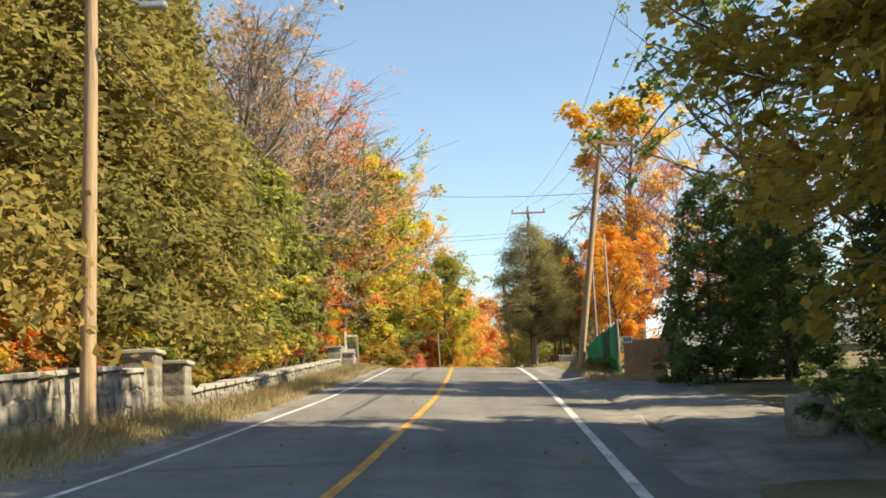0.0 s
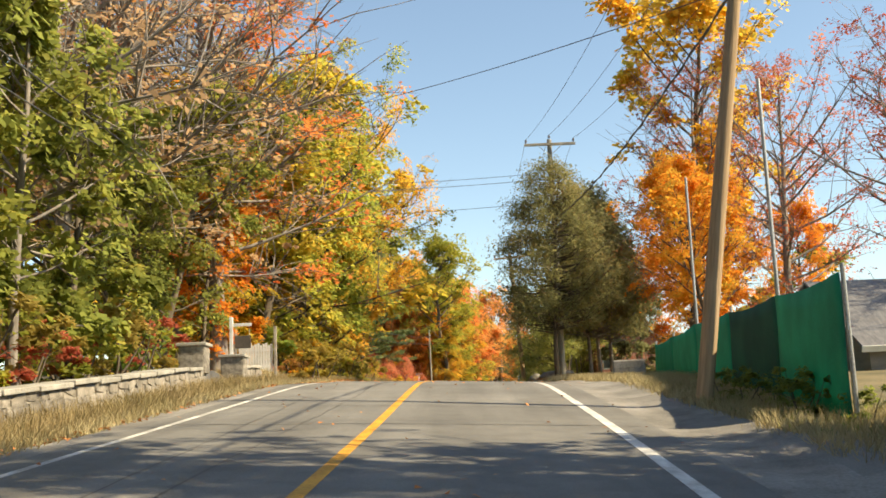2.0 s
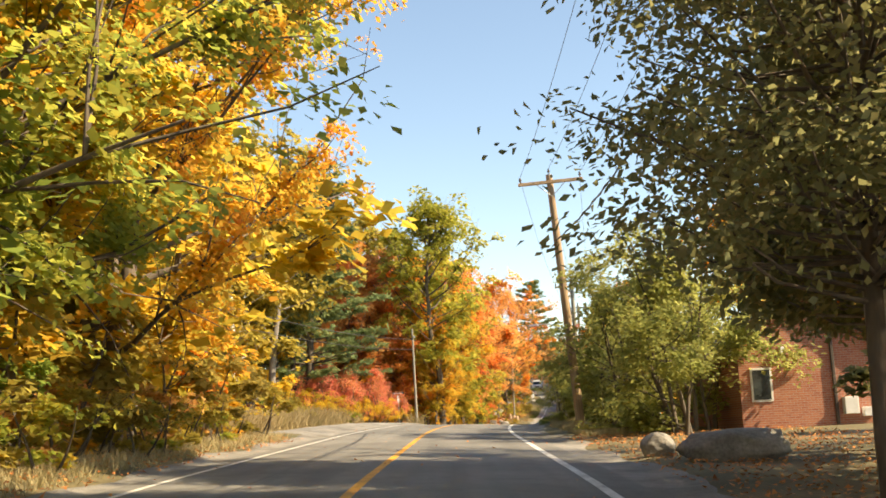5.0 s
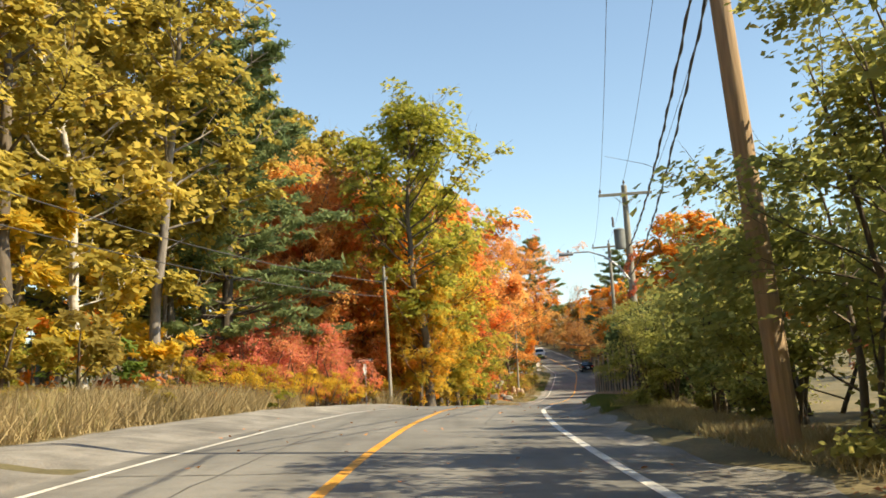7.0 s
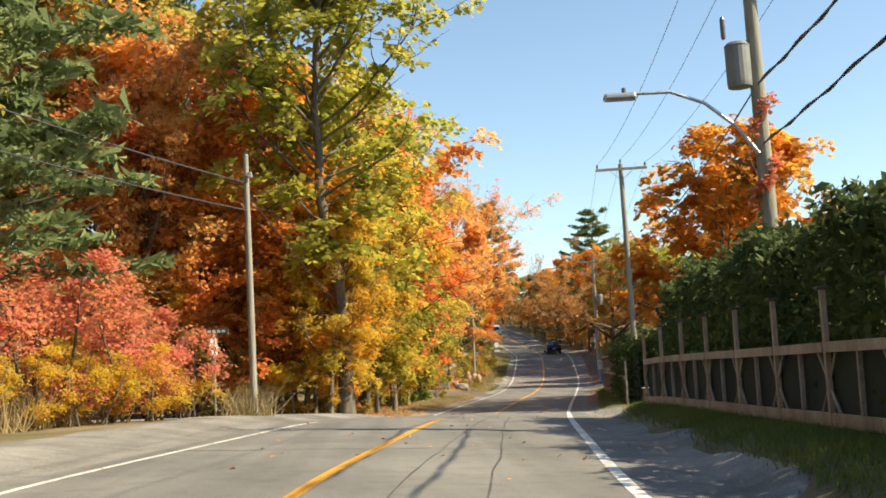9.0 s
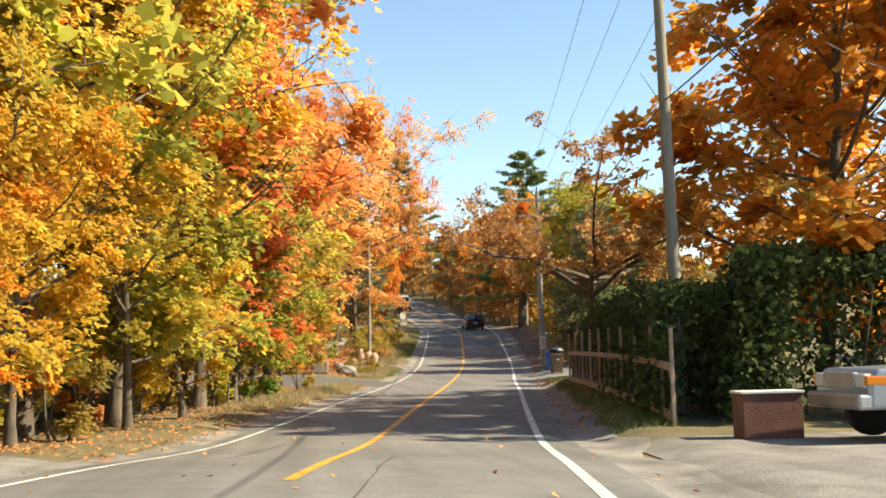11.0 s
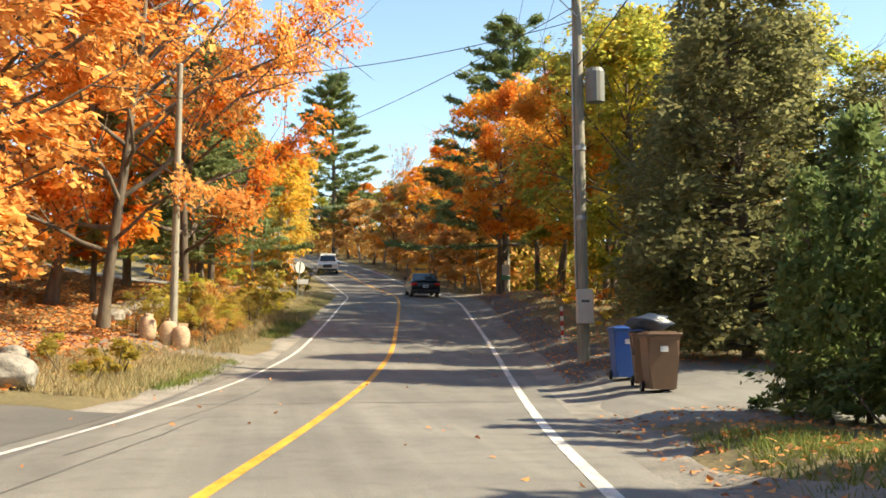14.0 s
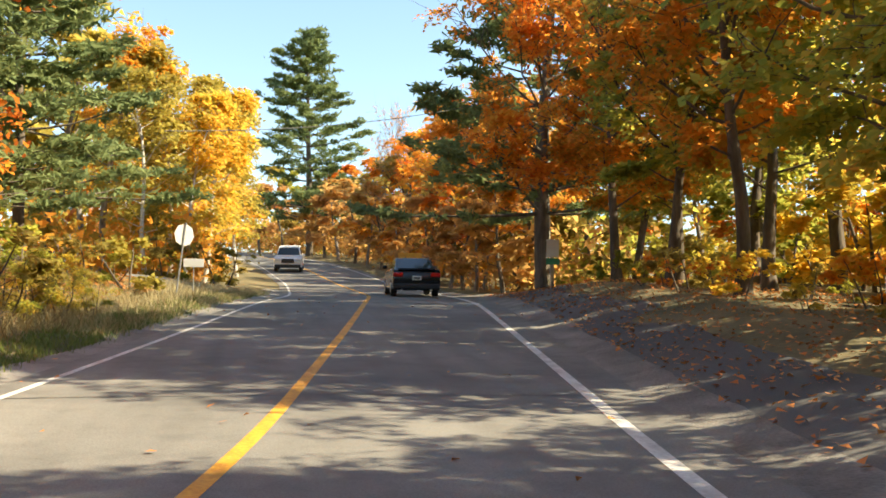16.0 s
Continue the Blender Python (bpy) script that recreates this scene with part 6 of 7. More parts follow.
# ---- rocks ----
def boulder(y, d, size, label, seed, turn=0.0, name="boulder"):
    """A weathered rock: a subdivided ball pushed about by noise and flattened facets."""
    bm = bmesh.new()
    bmesh.ops.create_icosphere(bm, subdivisions=4, radius=1.0)
    off = Vector((seed * 3.7, seed * 1.3, seed * 7.1))
    for v in bm.verts:
        n = v.co.normalized()
        f = 1 + 0.13 * noise.noise(n * 1.3 + off) + 0.1 * noise.noise(n * 3.1 + off) + 0.03 * noise.noise(n * 9 + off)
        p = n * f * (max(abs(n.x), abs(n.y), abs(n.z)) ** -0.55) * 0.86
        for k in range(7):
            a = Vector((math.sin(k * 2.4 + seed), math.cos(k * 1.7 + seed * 2), math.sin(k * 3.1 + seed * 0.5))).normalized()
            over = p.dot(a) - 0.8
            if over > 0:
                p -= a * over * 0.85
        v.co = Vector((p.x * size[0] / 2, p.y * size[1] / 2, max(-0.15, p.z * size[2] * 0.62 + size[2] * 0.38)))
    t = thing(name, spot(y, d, turn, -0.05), label, "rock")
    part("rock", bm, ROCK, t, smooth=True)
    return t


boulder(17.2, 6.7, (0.95, 0.8, 0.75), "rough grey boulder among weeds in the shade", 1)
boulder(86.6, 5.35, (0.75, 0.7, 0.5), "pale grey granite boulder on fallen leaves", 2)
boulder(84.4, 6.35, (2.2, 1.1, 0.62), "long pale granite boulder on fallen leaves", 3, -12)
boulder(204.2, -6.1, (1.25, 0.9, 0.62), "rounded grey boulder beside the driveway", 4)
boulder(206.5, -6.9, (0.7, 0.6, 0.4), "small grey rock in the dry grass", 5)
boulder(189.5, -7.4, (1.3, 0.9, 0.7), "grey boulder at the wood's edge", 6)
blk = thing("concrete_block", spot(59.8, 5.85, -8), "long weathered concrete block in dry grass", "concrete block")
part("block", boxed(0, 1.0, 0, 2.9, -0.15, 0.56, 0.05), ROCK, blk)
for k in range(5):
    boulder(221 + 1.6 * k, -9.5 - 0.3 * (k % 2), (1.2 + 0.2 * (k % 3), 0.8, 0.5), "dark flat stone of a low garden wall", 10 + k)


# ---- bins, bags and small things ----
def plastic(name, c):
    return surface(name, tuple(v * 0.85 for v in c), c, 3, 40, 0.45, 0.02, grain=0.1)


BLUE_PLASTIC, BROWN_PLASTIC = plastic("blue_plastic", (0.03, 0.1, 0.36)), plastic("brown_plastic", (0.16, 0.095, 0.06))
BLACK_PLASTIC = plain("black_plastic", (0.015, 0.015, 0.018), 0.4)


def wheelie_bin(m, body, label, open_lid=False):
    t = thing("wheelie_bin", m, label, "refuse bin", "refuse bins")
    bm = bmesh.new()
    rings = []
    for z, w, dp in ((0.06, 0.48, 0.5), (0.5, 0.53, 0.58), (0.93, 0.58, 0.66), (0.98, 0.62, 0.72), (1.0, 0.62, 0.72)):
        rings.append([bm.verts.new((sx * w / 2, sy * dp / 2, z)) for sx, sy in ((-1, -1), (1, -1), (1, 1), (-1, 1))])
    for a, b in zip(rings, rings[1:]):
        for k in range(4):
            bm.faces.new((a[k], a[(k + 1) % 4], b[(k + 1) % 4], b[k]))
    bm.faces.new(rings[0][::-1])
    bm.faces.new(rings[-1])
    bmesh.ops.bevel(bm, geom=[e for e in bm.edges if abs(e.verts[0].co.z - e.verts[1].co.z) > 0.02], offset=0.05, segments=3, affect="EDGES")
    part("body", bm, body, t)
    lid_m = pose(0, 0.36, 1.0, 35 if open_lid else 0)
    bm = boxed(-0.32, 0.32, -0.75, 0.02, 0.004, 0.06, 0.025, lid_m)
    lid = part("lid", bm, body, t)
    part("lid_ridge", boxed(-0.24, 0.24, -0.62, -0.1, 0.055, 0.085, 0.02, lid_m), body, lid)
    part("handle", boxed(-0.24, 0.24, 0.37, 0.41, 0.9, 0.94, 0.012), body, t)
    for s in (-1, 1):
        part("wheel", turned(bmesh.new(), [(0.08, -0.03), (0.1, -0.025), (0.1, 0.025), (0.08, 0.03)], 16, pose(s * 0.27, 0.24, 0.1, 0, 90)), BLACK_PLASTIC, t)
    part("emblem", boxed(-0.07, 0.07, -0.335, -0.325, 0.72, 0.82, 0, pose(0, 0.0, 0, 0)), WHITE_BOARD, t, "plain white emblem")
    return t


wheelie_bin(spot(204.95, 5.5, -8), BLUE_PLASTIC, "blue plastic wheelie bin with closed lid")
wheelie_bin(spot(202.5, 5.75, -6), BROWN_PLASTIC, "brown plastic wheelie bin beside a blue one")
wheelie_bin(spot(203.5, 5.7, -14), BROWN_PLASTIC, "brown plastic wheelie bin with its lid askew", True)
sack = bmesh.new()
bmesh.ops.create_icosphere(sack, subdivisions=3, radius=0.3)
for v in sack.verts:
    v.co = Vector((v.co.x * 1.5, v.co.y * 1.1, v.co.z * 0.5 - 0.25 * max(0, v.co.x) ** 1.5)) * (1 + 0.45 * noise.noise(v.co * 6) + 0.15 * noise.noise(v.co * 17))
st = thing("refuse_sack", spot(203.55, 5.78, 20, 1.2), "dark blue plastic sack lying on the bins", "refuse sack")
part("sack", sack, plastic("dark_blue_plastic", (0.03, 0.045, 0.08)), st, smooth=True)

PAPER = surface("kraft_paper", (0.36, 0.25, 0.16), (0.5, 0.37, 0.26), 3, 20, 0.85, 0.4)


def leaf_bag(m, label):
    t = thing("leaf_bag", m, label, "paper bag", "leaf bags")
    bm = bmesh.new()
    rings = []
    rng = random.Random(int(m.translation.x * 100))
    for z, w in ((0, 0.38), (0.15, 0.47), (0.38, 0.5), (0.54, 0.44), (0.62, 0.32), (0.66, 0.14)):
        rings.append([bm.verts.new((math.cos(a) * w / 2 * (1 + rng.uniform(-0.12, 0.12)), math.sin(a) * w / 2 * (1 + rng.uniform(-0.12, 0.12)), z)) for a in np.linspace(0, 2 * math.pi, 12, endpoint=False)])
    for a, b in zip(rings, rings[1:]):
        for k in range(12):
            bm.faces.new((a[k], a[(k + 1) % 12], b[(k + 1) % 12], b[k]))
    bm.faces.new(rings[0][::-1])
    bm.faces.new(rings[-1])
    part("paper_sack", bm, PAPER, t, smooth=True)
    crown = boxed(-0.14, 0.14, -0.02, 0.02, 0.64, 0.73, 0.01, pose(0, 0, 0, 0, 4, rng.uniform(0, 180)))
    part("folded_top", crown, PAPER, t)


for y, d in ((215.2, -6.75), (215.5, -6.25), (215.3, -5.85)):
    leaf_bag(spot(y, d, y * 50), "full brown paper leaf bag beside a pole")

crate = thing("slatted_crate", spot(203.3, -7.4, -5), "pale slatted wooden crate at the yard's edge", "crate")
for k in range(5):
    part("slat", boxed(-0.4, 0.4, -0.27, -0.25, 0.02 + k * 0.11, 0.11 + k * 0.11), STRUT_GREY, crate)
for u in (-0.4, 0.36):
    part("corner_post", boxed(u, u + 0.05, -0.25, 0.25, 0, 0.56), STRUT_GREY, crate)
part("back", boxed(-0.4, 0.4, 0.25, 0.27, 0.0, 0.56), STRUT_GREY, crate)

cab = thing("wooden_cabinet", spot(161, 7.0, -5), "brown wooden cabinet with a pale top by the hedge", "cabinet")
part("body", boxed(-0.5, 0.5, -0.3, 0.3, 0, 0.75, 0.01), surface("red_brown_wood", (0.12, 0.05, 0.035), (0.2, 0.09, 0.06), 2, 30, 0.7, 0.3), cab)
part("top", boxed(-0.53, 0.53, -0.33, 0.33, 0.75, 0.79, 0.006), WHITE_BOARD, cab)


# ---- signs ----
def octagon(r, t, m):
    return turned(bmesh.new(), [(r, -t), (r, t)], 8, m)


def stop_sign(m, face_turn, label, name_board):
    t = thing("stop_sign", m, label, "road sign", "stop signs")
    link("post", tubes("post", [([(0, 0, -0.3), (0, 0, 2.3)], [0.025, 0.025])], METAL, 8), t)
    pm = pose(0, 0, 1.95, 0, 0, face_turn) @ pose(0, 0.035, 0, 90, 0, 22.5)
    part("plate", octagon(0.33, 0.004, pm), BOX_GREY, t, "bare metal back of the plate")
    pf = pose(0, 0, 1.95, 0, 0, face_turn) @ pose(0, 0.043, 0, 90, 0, 22.5)
    part("face", octagon(0.32, 0.003, pf), plain("sign_red", (0.5, 0.02, 0.02), 0.4), t, "red face")
    if name_board:
        nb = part("name_board", boxed(-0.42, 0.42, -0.012, 0.012, 2.32, 2.5, 0.004, pose(0, 0, 0, 0, 0, -10)), WOOD_DARK, t, "dark street-name board")
        for k in range(5):
            part("bar", boxed(-0.34 + k * 0.14, -0.24 + k * 0.14, -0.018, -0.011, 2.37, 2.45, 0, pose(0, 0, 0, 0, 0, -10)), WHITE_BOARD, nb)


stop_sign(pose(-2.39, 147.6, gz(-2.39, 147.6)), 55, "stop sign seen from behind at the side road", True)
stop_sign(pose(14.36, 240.8, gz(14.36, 240.8) - 0.25, 0, 6), 15, "tilted stop sign seen from behind among birches", False)
ws = thing("small_sign", pose(14.75, 242.4, gz(14.75, 242.4)), "small white sign on a thin post", "sign")
link("post", tubes("post", [([(0, 0, -0.2), (0, 0, 1.0)], [0.02, 0.02])], METAL, 6), ws)
part("board", boxed(-0.3, 0.3, -0.03, -0.015, 0.8, 1.05, 0.004), WHITE_BOARD, ws)
cs = thing("curve_sign", pose(24.2, 263.8, gz(24.2, 263.8), 0, 0, -8), "yellow bend marker board with a black arrow", "road sign")
for u in (-0.3, 0.3):
    link("post", tubes("post", [([(u, 0.03, -0.3), (u, 0.03, 1.9)], [0.025, 0.025])], METAL, 6), cs)
part("board", boxed(-0.6, 0.6, -0.01, 0.01, 1.15, 1.85, 0.003), surface("sign_yellow", (0.55, 0.28, 0.02), (0.65, 0.34, 0.03), 3, 30, 0.5, 0.05), cs)
ar = bmesh.new()
pts = [(-0.45, 1.5), (-0.2, 1.68), (-0.2, 1.56), (0.45, 1.56), (0.45, 1.44), (-0.2, 1.44), (-0.2, 1.32)]
ar.faces.new([ar.verts.new((x, -0.016, z)) for x, z in pts])
part("arrow", ar, CABLE, cs, "black arrow")
ms = thing("post_sign", pose(26.4, 244.6, gz(26.4, 244.6)), "grey notice board over a green plate on a post", "sign")
part("post", boxed(-0.05, 0.05, -0.05, 0.05, -0.2, 1.4, 0.006), STRUT_GREY, ms)
part("board", boxed(-0.22, 0.22, -0.08, -0.05, 1.0, 1.6, 0.006), BOX_GREY, ms)
part("green_plate", boxed(-0.24, 0.24, -0.085, -0.05, 0.75, 0.96, 0.006), plain("sign_green", (0.02, 0.2, 0.12), 0.5), ms)
rk = thing("marker_stake", pose(22.23, 218.0, gz(22.23, 218.0), 0, -2), "red and white striped marker stake", "marker stake")
for k in range(7):
    part("band", boxed(-0.045, 0.045, -0.02, 0.02, -0.02 + k * 0.155, 0.132 + k * 0.155, 0.003), plain("stake_red", (0.45, 0.03, 0.03), 0.5) if k % 2 else WHITE_BOARD, rk)


# ---- vehicles ----
GLASS_DARK = plain("dark_glass", (0.02, 0.025, 0.03), 0.06)
TYRE = surface("tyre_rubber", (0.015, 0.015, 0.015), (0.03, 0.03, 0.03), 3, 40, 0.85, 0.2)
RED_LENS, CLEAR_LENS = plain("red_lens", (0.45, 0.015, 0.012), 0.15), plain("clear_lens", (0.6, 0.6, 0.62), 0.1)
AMBER_LENS = plain("amber_lens", (0.7, 0.22, 0.02), 0.15)


def slab(profile, half, bevel, inset=0.0):
    """A side outline (x, z) carried across the width; upper points may stand further in."""
    bm = bmesh.new()
    top = max(z for _, z in profile)
    low = min(z for _, z in profile)
    L, R = [], []
    for x, z in profile:
        h = half - inset * (z - low) / (top - low)
        L.append(bm.verts.new((x, h, z)))
        R.append(bm.verts.new((x, -h, z)))
    n = len(profile)
    bm.faces.new(L)
    bm.faces.new(R[::-1])
    for k in range(n):
        bm.faces.new((L[k], R[k], R[(k + 1) % n], L[(k + 1) % n]))
    bmesh.ops.recalc_face_normals(bm, faces=bm.faces)
    bmesh.ops.bevel(bm, geom=list(bm.edges), offset=bevel, segments=3, affect="EDGES", profile=0.6)
    return bm


def quad_panel(corners, off):
    """A thin pane laid a little over four corners."""
    a, b, c, d = [Vector(p) for p in corners]
    n = (b - a).cross(d - a).normalized() * off
    bm = bmesh.new()
    lo = [bm.verts.new(p - n * 0.5) for p in (a, b, c, d)]
    hi = [bm.verts.new(p + n) for p in (a, b, c, d)]
    bm.faces.new(hi)
    bm.faces.new(lo[::-1])
    for k in range(4):
        bm.faces.new((lo[k], lo[(k + 1) % 4], hi[(k + 1) % 4], hi[k]))
    return bm


def wheel(t, x, y, r, w):
    s = 1 if y > 0 else -1
    ty = part("wheel", turned(bmesh.new(), [(r * 0.62, -w / 2), (r * 0.95, -w / 2), (r, -w * 0.35), (r, w * 0.35), (r * 0.95, w / 2), (r * 0.62, w / 2)], 26, pose(x, y, r, 90)), TYRE, t)
    part("rim", turned(bmesh.new(), [(r * 0.12, -0.02), (r * 0.6, -0.03), (r * 0.63, 0.0), (r * 0.6, 0.03), (r * 0.12, 0.02)], 20, pose(x, y + s * (w / 2 - 0.01), r, 90)), METAL, ty)


def car(m, paint, label, cat, L, W, body, cabin, inset, r, wheels, rear=True):
    t = thing(cat.replace(" ", "_"), m, label, cat)
    half = W / 2
    part("body", slab(body, half, 0.07), paint, t, smooth=False)
    part("cabin", slab(cabin, half - 0.08, 0.05, inset), paint, t)
    (xa, lo), (xb, _), (xc, hi), (xd, _) = cabin
    r0, f0, f1, r1 = min(xa, xb), max(xa, xb), max(xc, xd), min(xc, xd)

    def at(u, v, front):
        x = (f0 + (f1 - f0) * v) if front else (r0 + (r1 - r0) * v)
        h = half - 0.08 - inset * v
        return (x, u * h, lo + (hi - lo) * v)
    part("rear_window", quad_panel([at(0.86, 0.12, False), at(-0.86, 0.12, False), at(-0.86, 0.86, False), at(0.86, 0.86, False)], 0.012), GLASS_DARK, t, "dark rear window")
    part("windscreen", quad_panel([at(-0.9, 0.1, True), at(0.9, 0.1, True), at(0.9, 0.88, True), at(-0.9, 0.88, True)], 0.012), GLASS_DARK, t, "dark windscreen")
    for s in (-1, 1):
        for u0, u1 in ((0.08, 0.48), (0.52, 0.92)):
            def sp_(u, v):
                x0, x1 = r0 + (r1 - r0) * v, f0 + (f1 - f0) * v
                return (x0 + (x1 - x0) * u, s * (half - 0.08 - inset * v), lo + (hi - lo) * v)
            c = [sp_(u0, 0.16), sp_(u1, 0.16), sp_(u1, 0.86), sp_(u0, 0.86)]
            part("side_window", quad_panel(c if s < 0 else c[::-1], 0.01), GLASS_DARK, t)
        for x in wheels:
            wheel(t, x, s * (half - 0.1), r, 0.21)
        part("mirror", boxed(f0 - 0.32, f0 - 0.16, s * (half + 0.08) - 0.09, s * (half + 0.08) + 0.09, lo + 0.02, lo + 0.16, 0.03), paint, t)
    return t


DARK_PAINT = plain("dark_car_paint", (0.012, 0.014, 0.018), 0.18, 0.3)
WHITE_CAR = plain("white_car_paint", (0.68, 0.68, 0.67), 0.25)
SILVER_CAR = plain("silver_car_paint", (0.32, 0.36, 0.42), 0.28, 0.5)
TRIM_DARK = plain("dark_trim", (0.02, 0.02, 0.022), 0.6)

slope_car = math.degrees(math.atan((cz(255) - cz(249)) / 6))
sed = car(spot(251.5, 1.75, 88) @ pose(0, 0, 0.02, 0, -slope_car), DARK_PAINT, "dark grey sedan on the road, seen from behind", "car", 4.5, 1.78,
          [(-2.15, 0.24), (-2.25, 0.42), (-2.26, 0.7), (-2.2, 0.92), (-2.08, 1.02), (-1.5, 1.05), (0.9, 0.98), (1.6, 0.9), (2.05, 0.76), (2.22, 0.56), (2.18, 0.24)],
          [(-1.85, 1.0), (1.05, 0.97), (0.15, 1.45), (-0.8, 1.45)], 0.17, 0.32, (-1.35, 1.4))
for s in (-1, 1):
    part("tail_light", boxed(-2.28, -2.02, s * 0.7 - 0.19, s * 0.7 + 0.19, 0.74, 0.9, 0.03), RED_LENS, sed)
    part("exhaust", turned(bmesh.new(), [(0.03, -0.06), (0.035, 0.06)], 10, pose(-2.24, s * 0.55, 0.26, 0, 90)), METAL, sed)
pl = part("licence_plate", boxed(-2.285, -2.24, -0.17, 0.17, 0.62, 0.78, 0.004), WHITE_BOARD, sed, "white plate with bars")
part("bar", boxed(-2.29, -2.283, -0.12, 0.12, 0.67, 0.73), CABLE, pl)
part("bumper", boxed(-2.3, -2.0, -0.86, 0.86, 0.28, 0.5, 0.06), TRIM_DARK, sed)
part("spoiler", boxed(-2.2, -2.0, -0.7, 0.7, 1.0, 1.04, 0.012), DARK_PAINT, sed)

slope_suv = math.degrees(math.atan((cz(288) - cz(282)) / 6))
suv = car(spot(285, -1.4, 266) @ pose(0, 0, 0.02, 0, slope_suv), WHITE_CAR, "white sport utility car coming down the hill", "car", 4.6, 1.86,
          [(-2.25, 0.3), (-2.28, 0.95), (-2.2, 1.06), (0.95, 1.06), (2.0, 0.98), (2.25, 0.75), (2.25, 0.3)],
          [(-2.15, 1.04), (1.05, 1.04), (0.35, 1.66), (-1.95, 1.68)], 0.16, 0.36, (-1.4, 1.42))
for s in (-1, 1):
    part("headlight", boxed(2.08, 2.3, s * 0.68 - 0.2, s * 0.68 + 0.2, 0.76, 0.93, 0.04), CLEAR_LENS, suv)
part("grille", boxed(2.2, 2.3, -0.42, 0.42, 0.62, 0.9, 0.02), TRIM_DARK, suv)
part("bumper", boxed(2.1, 2.33, -0.88, 0.88, 0.3, 0.52, 0.05), TRIM_DARK, suv)

trk = car(pose(16.5, 159.3, gz(16.5, 159.3) + 0.01, 0, 0, 176), SILVER_CAR, "silver pickup truck parked in the driveway behind the fence", "pickup truck", 5.4, 1.95,
          [(-2.9, 0.55), (-2.92, 1.12), (-0.6, 1.14), (0.95, 1.14), (2.3, 1.1), (2.45, 0.9), (2.45, 0.5)],
          [(-0.75, 1.12), (1.25, 1.12), (0.55, 1.8), (-0.65, 1.82)], 0.16, 0.41, (-1.75, 1.6))
for s in (-1, 1):
    part("headlight", boxed(2.25, 2.49, s * 0.75 - 0.16, s * 0.75 + 0.16, 0.82, 1.03, 0.03), CLEAR_LENS, trk)
    part("turn_light", boxed(2.1, 2.48, s * 0.93 - 0.05, s * 0.93 + 0.05, 0.86, 1.0, 0.02), AMBER_LENS, trk)
part("grille", boxed(2.4, 2.5, -0.55, 0.55, 0.8, 1.05, 0.02), METAL, trk)
part("bumper", boxed(2.35, 2.62, -0.97, 0.97, 0.5, 0.74, 0.05), METAL, trk)


# ---- houses ----
def brick_surface():
    m, t, b, l = nodes_of("red_brick")
    tc, mp = t.nodes.new("ShaderNodeTexCoord"), t.nodes.new("ShaderNodeMapping")
    mp.inputs["Rotation"].default_value = (radians(90), 0, 0)
    br = t.nodes.new("ShaderNodeTexBrick")
    br.inputs["Color1"].default_value, br.inputs["Color2"].default_value = (0.32, 0.1, 0.06, 1), (0.42, 0.16, 0.095, 1)
    br.inputs["Mortar"].default_value = (0.35, 0.27, 0.22, 1)
    br.inputs["Scale"].default_value = 1.0
    br.inputs["Brick Width"].default_value, br.inputs["Row Height"].default_value, br.inputs["Mortar Size"].default_value = 0.22, 0.075, 0.008
    l.new(tc.outputs["Object"], mp.inputs[0])
    l.new(mp.outputs[0], br.inputs["Vector"])
    l.new(br.outputs[0], b.inputs["Base Color"])
    b.inputs["Roughness"].default_value = 0.9
    return m


BRICK = brick_surface()
SHINGLE = surface("grey_shingles", (0.1, 0.1, 0.11), (0.17, 0.17, 0.18), 3, 20, 0.9, 0.5, (1, 4, 1))


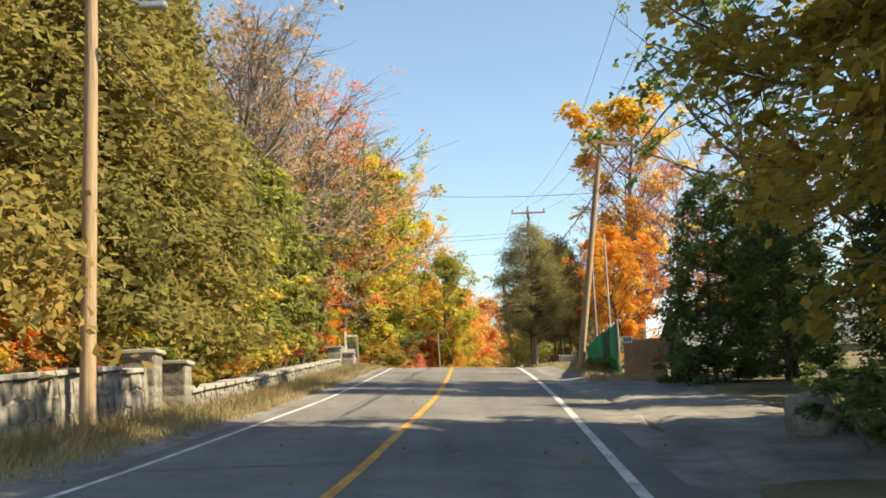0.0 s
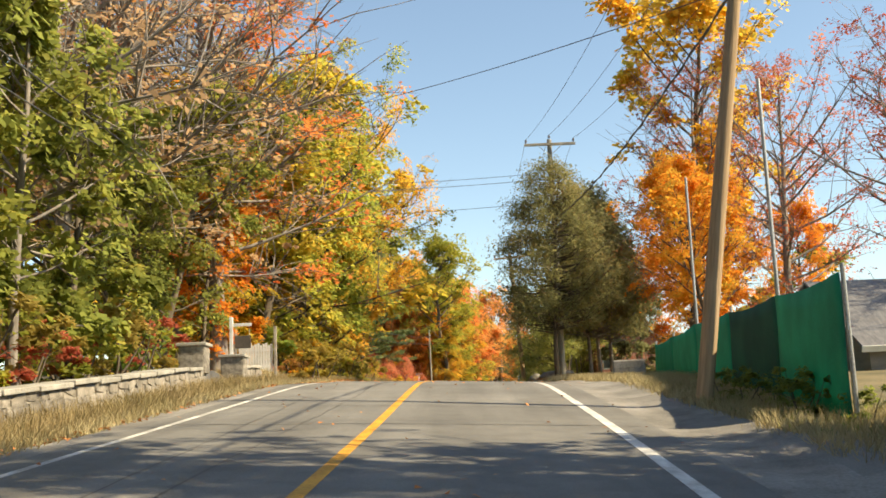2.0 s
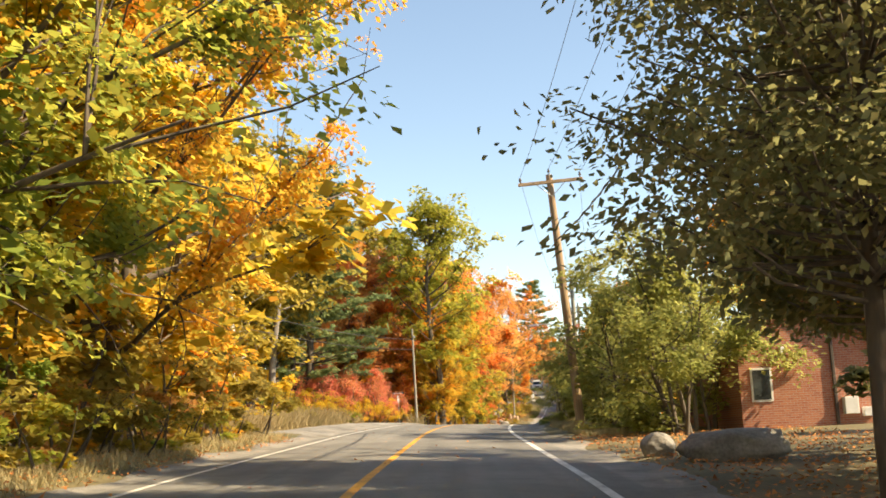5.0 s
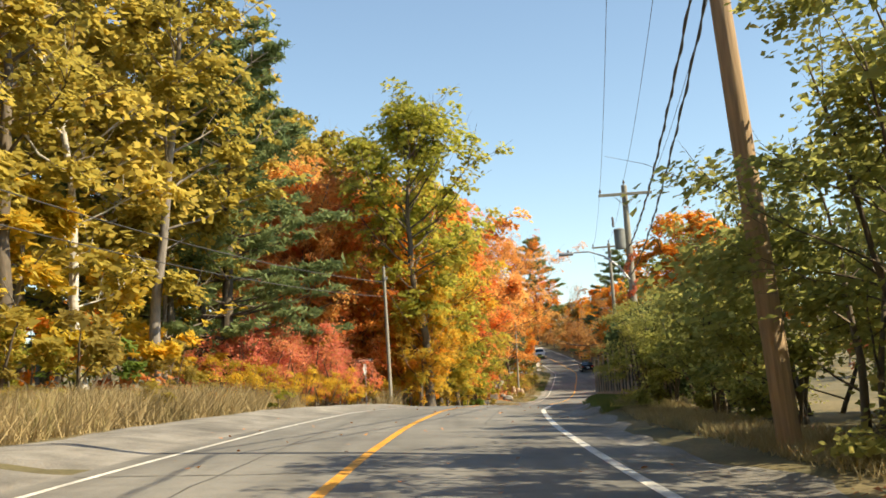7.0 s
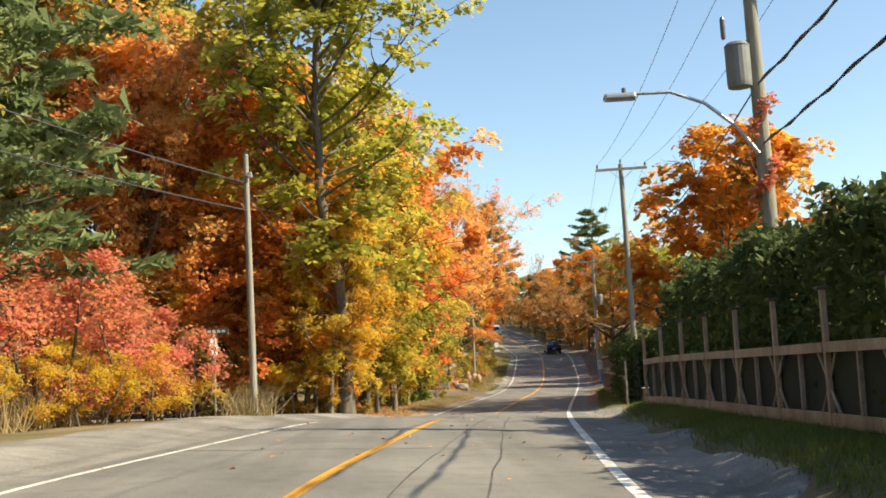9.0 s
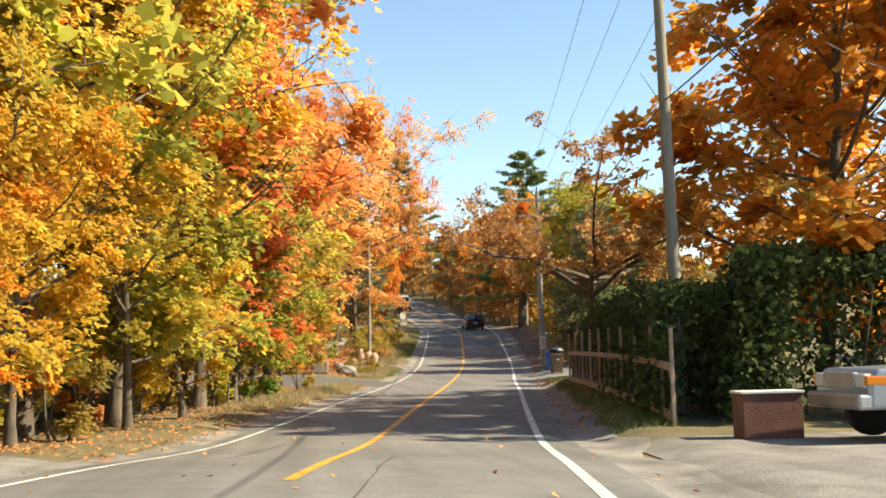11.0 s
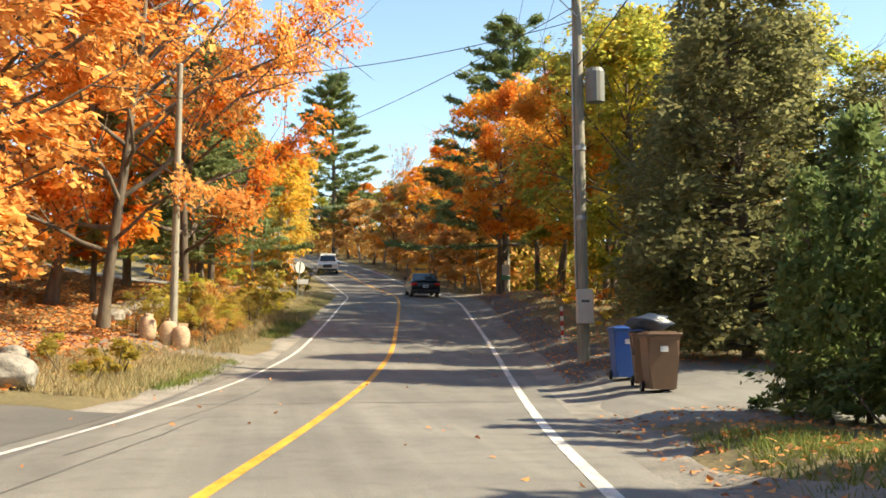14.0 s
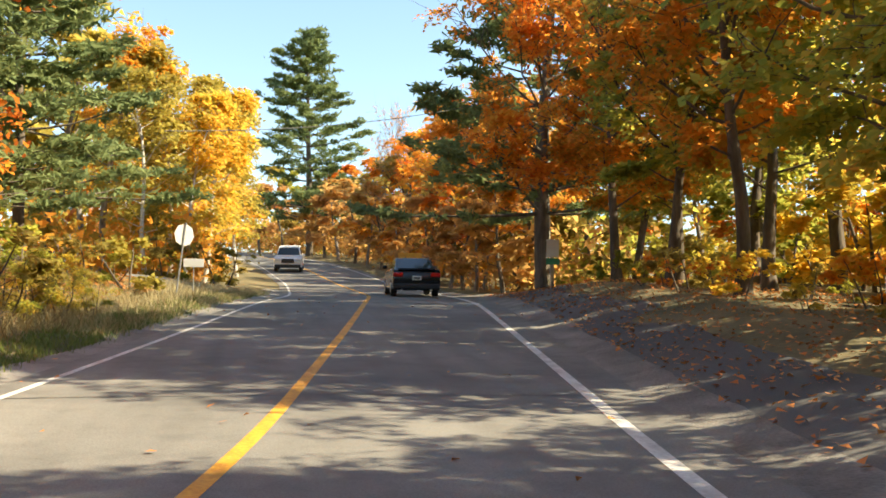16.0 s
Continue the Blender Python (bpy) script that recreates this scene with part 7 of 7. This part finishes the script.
def house(x0, x1, y0, y1, base, eave, ridge, wall_mat, label, over=0.3, at=None):
    """A gabled house with its gable end towards the road's foot."""
    xm = (x0 + x1) / 2
    t = thing("house", at or pose(xm, y0, base), label, "house")
    w, dp = (x1 - x0) / 2, y1 - y0
    bm = bmesh.new()
    f = [bm.verts.new(p) for p in ((-w, 0, -0.6), (w, 0, -0.6), (w, 0, eave), (0, 0, ridge), (-w, 0, eave))]
    b = [bm.verts.new((v.co.x, dp, v.co.z)) for v in f]
    bm.faces.new(f)
    bm.faces.new(b[::-1])
    for k in range(5):
        bm.faces.new((f[(k + 1) % 5], f[k], b[k], b[(k + 1) % 5]))
    part("wall", bm, wall_mat, t)
    for s in (-1, 1):
        rise_, run = ridge - eave, w
        ln = math.hypot(rise_, run) + over
        an = math.degrees(math.atan2(rise_, run))
        m = pose(0, 0, ridge + 0.02, 0, s * an, 0)
        roof = part("roof", boxed(0.0 if s > 0 else -ln, ln if s > 0 else 0.0, -over, dp + over, 0, 0.09, 0.01, m), SHINGLE, t, "grey shingle roof")
        part("fascia", boxed(s * ln - 0.02, s * ln + 0.02, -over, dp + over, -0.1, 0.085, 0.004, m), WHITE_BOARD, roof)
    return t


hz = gz(13.3, 100)
hs = house(11.1, 15.6, 100, 108, hz, 2.6, 4.4, BRICK, "small red brick house behind the boulders")
for x, z, w, h in ((1.0, 0.3, 0.45, 0.55), (1.6, 0.2, 0.35, 0.3)):
    part("wall_unit", boxed(x, x + w, -0.25, 0.002, z, z + h, 0.02), WHITE_BOARD, hs, "white wall unit")
part("downpipe", boxed(0.75, 0.85, -0.1, 0.004, 0.0, 2.9, 0.02), WOOD_DARK, hs)
part("wall_lamp", boxed(-0.9, -0.75, -0.18, 0.004, 2.3, 2.55, 0.03), WHITE_BOARD, hs, "white lamp")
win = part("window", boxed(-1.9, -1.2, -0.03, 0.02, 0.8, 1.9, 0.01), WHITE_BOARD, hs, "white window frame")
part("pane", boxed(-1.83, -1.27, -0.045, -0.028, 0.87, 1.83), GLASS_DARK, win)
SIDING = surface("brown_siding", (0.15, 0.13, 0.11), (0.22, 0.19, 0.165), 1, 20, 0.8, 0.2, (1, 1, 6))
hg = gz(15, 58)
house(-4, 4, 0, 10, hg, 1.7, 3.9, SIDING, "low brown house with a dark grey roof", at=pose(12.7, 60, hg - 1.15, 0, 0, -90))

# faced stones of the walls: those the camera passes nearest are pieces of their own, the rest one joined part
near = [s for s in stone_places if 16 < s[1] < 45][:300]
chosen = {id(s) for s in near}
for m, y, w in near:
    ob = link("stone", STONES[srng.randrange(9)], w)
    ob.matrix_basis = m
rest = {}
for s in stone_places:
    if id(s) not in chosen:
        rest.setdefault(s[2].name, (s[2], []))[1].append(s[0])
for w, ms_ in rest.values():
    bm = bmesh.new()
    for m in ms_:
        k = len(bm.verts)
        bm.from_mesh(STONES[srng.randrange(9)])
        bm.verts.ensure_lookup_table()
        for v in bm.verts[k:]:
            v.co = m @ v.co
    tagged(part("stones", bm, STONE, w), kind="stuff")
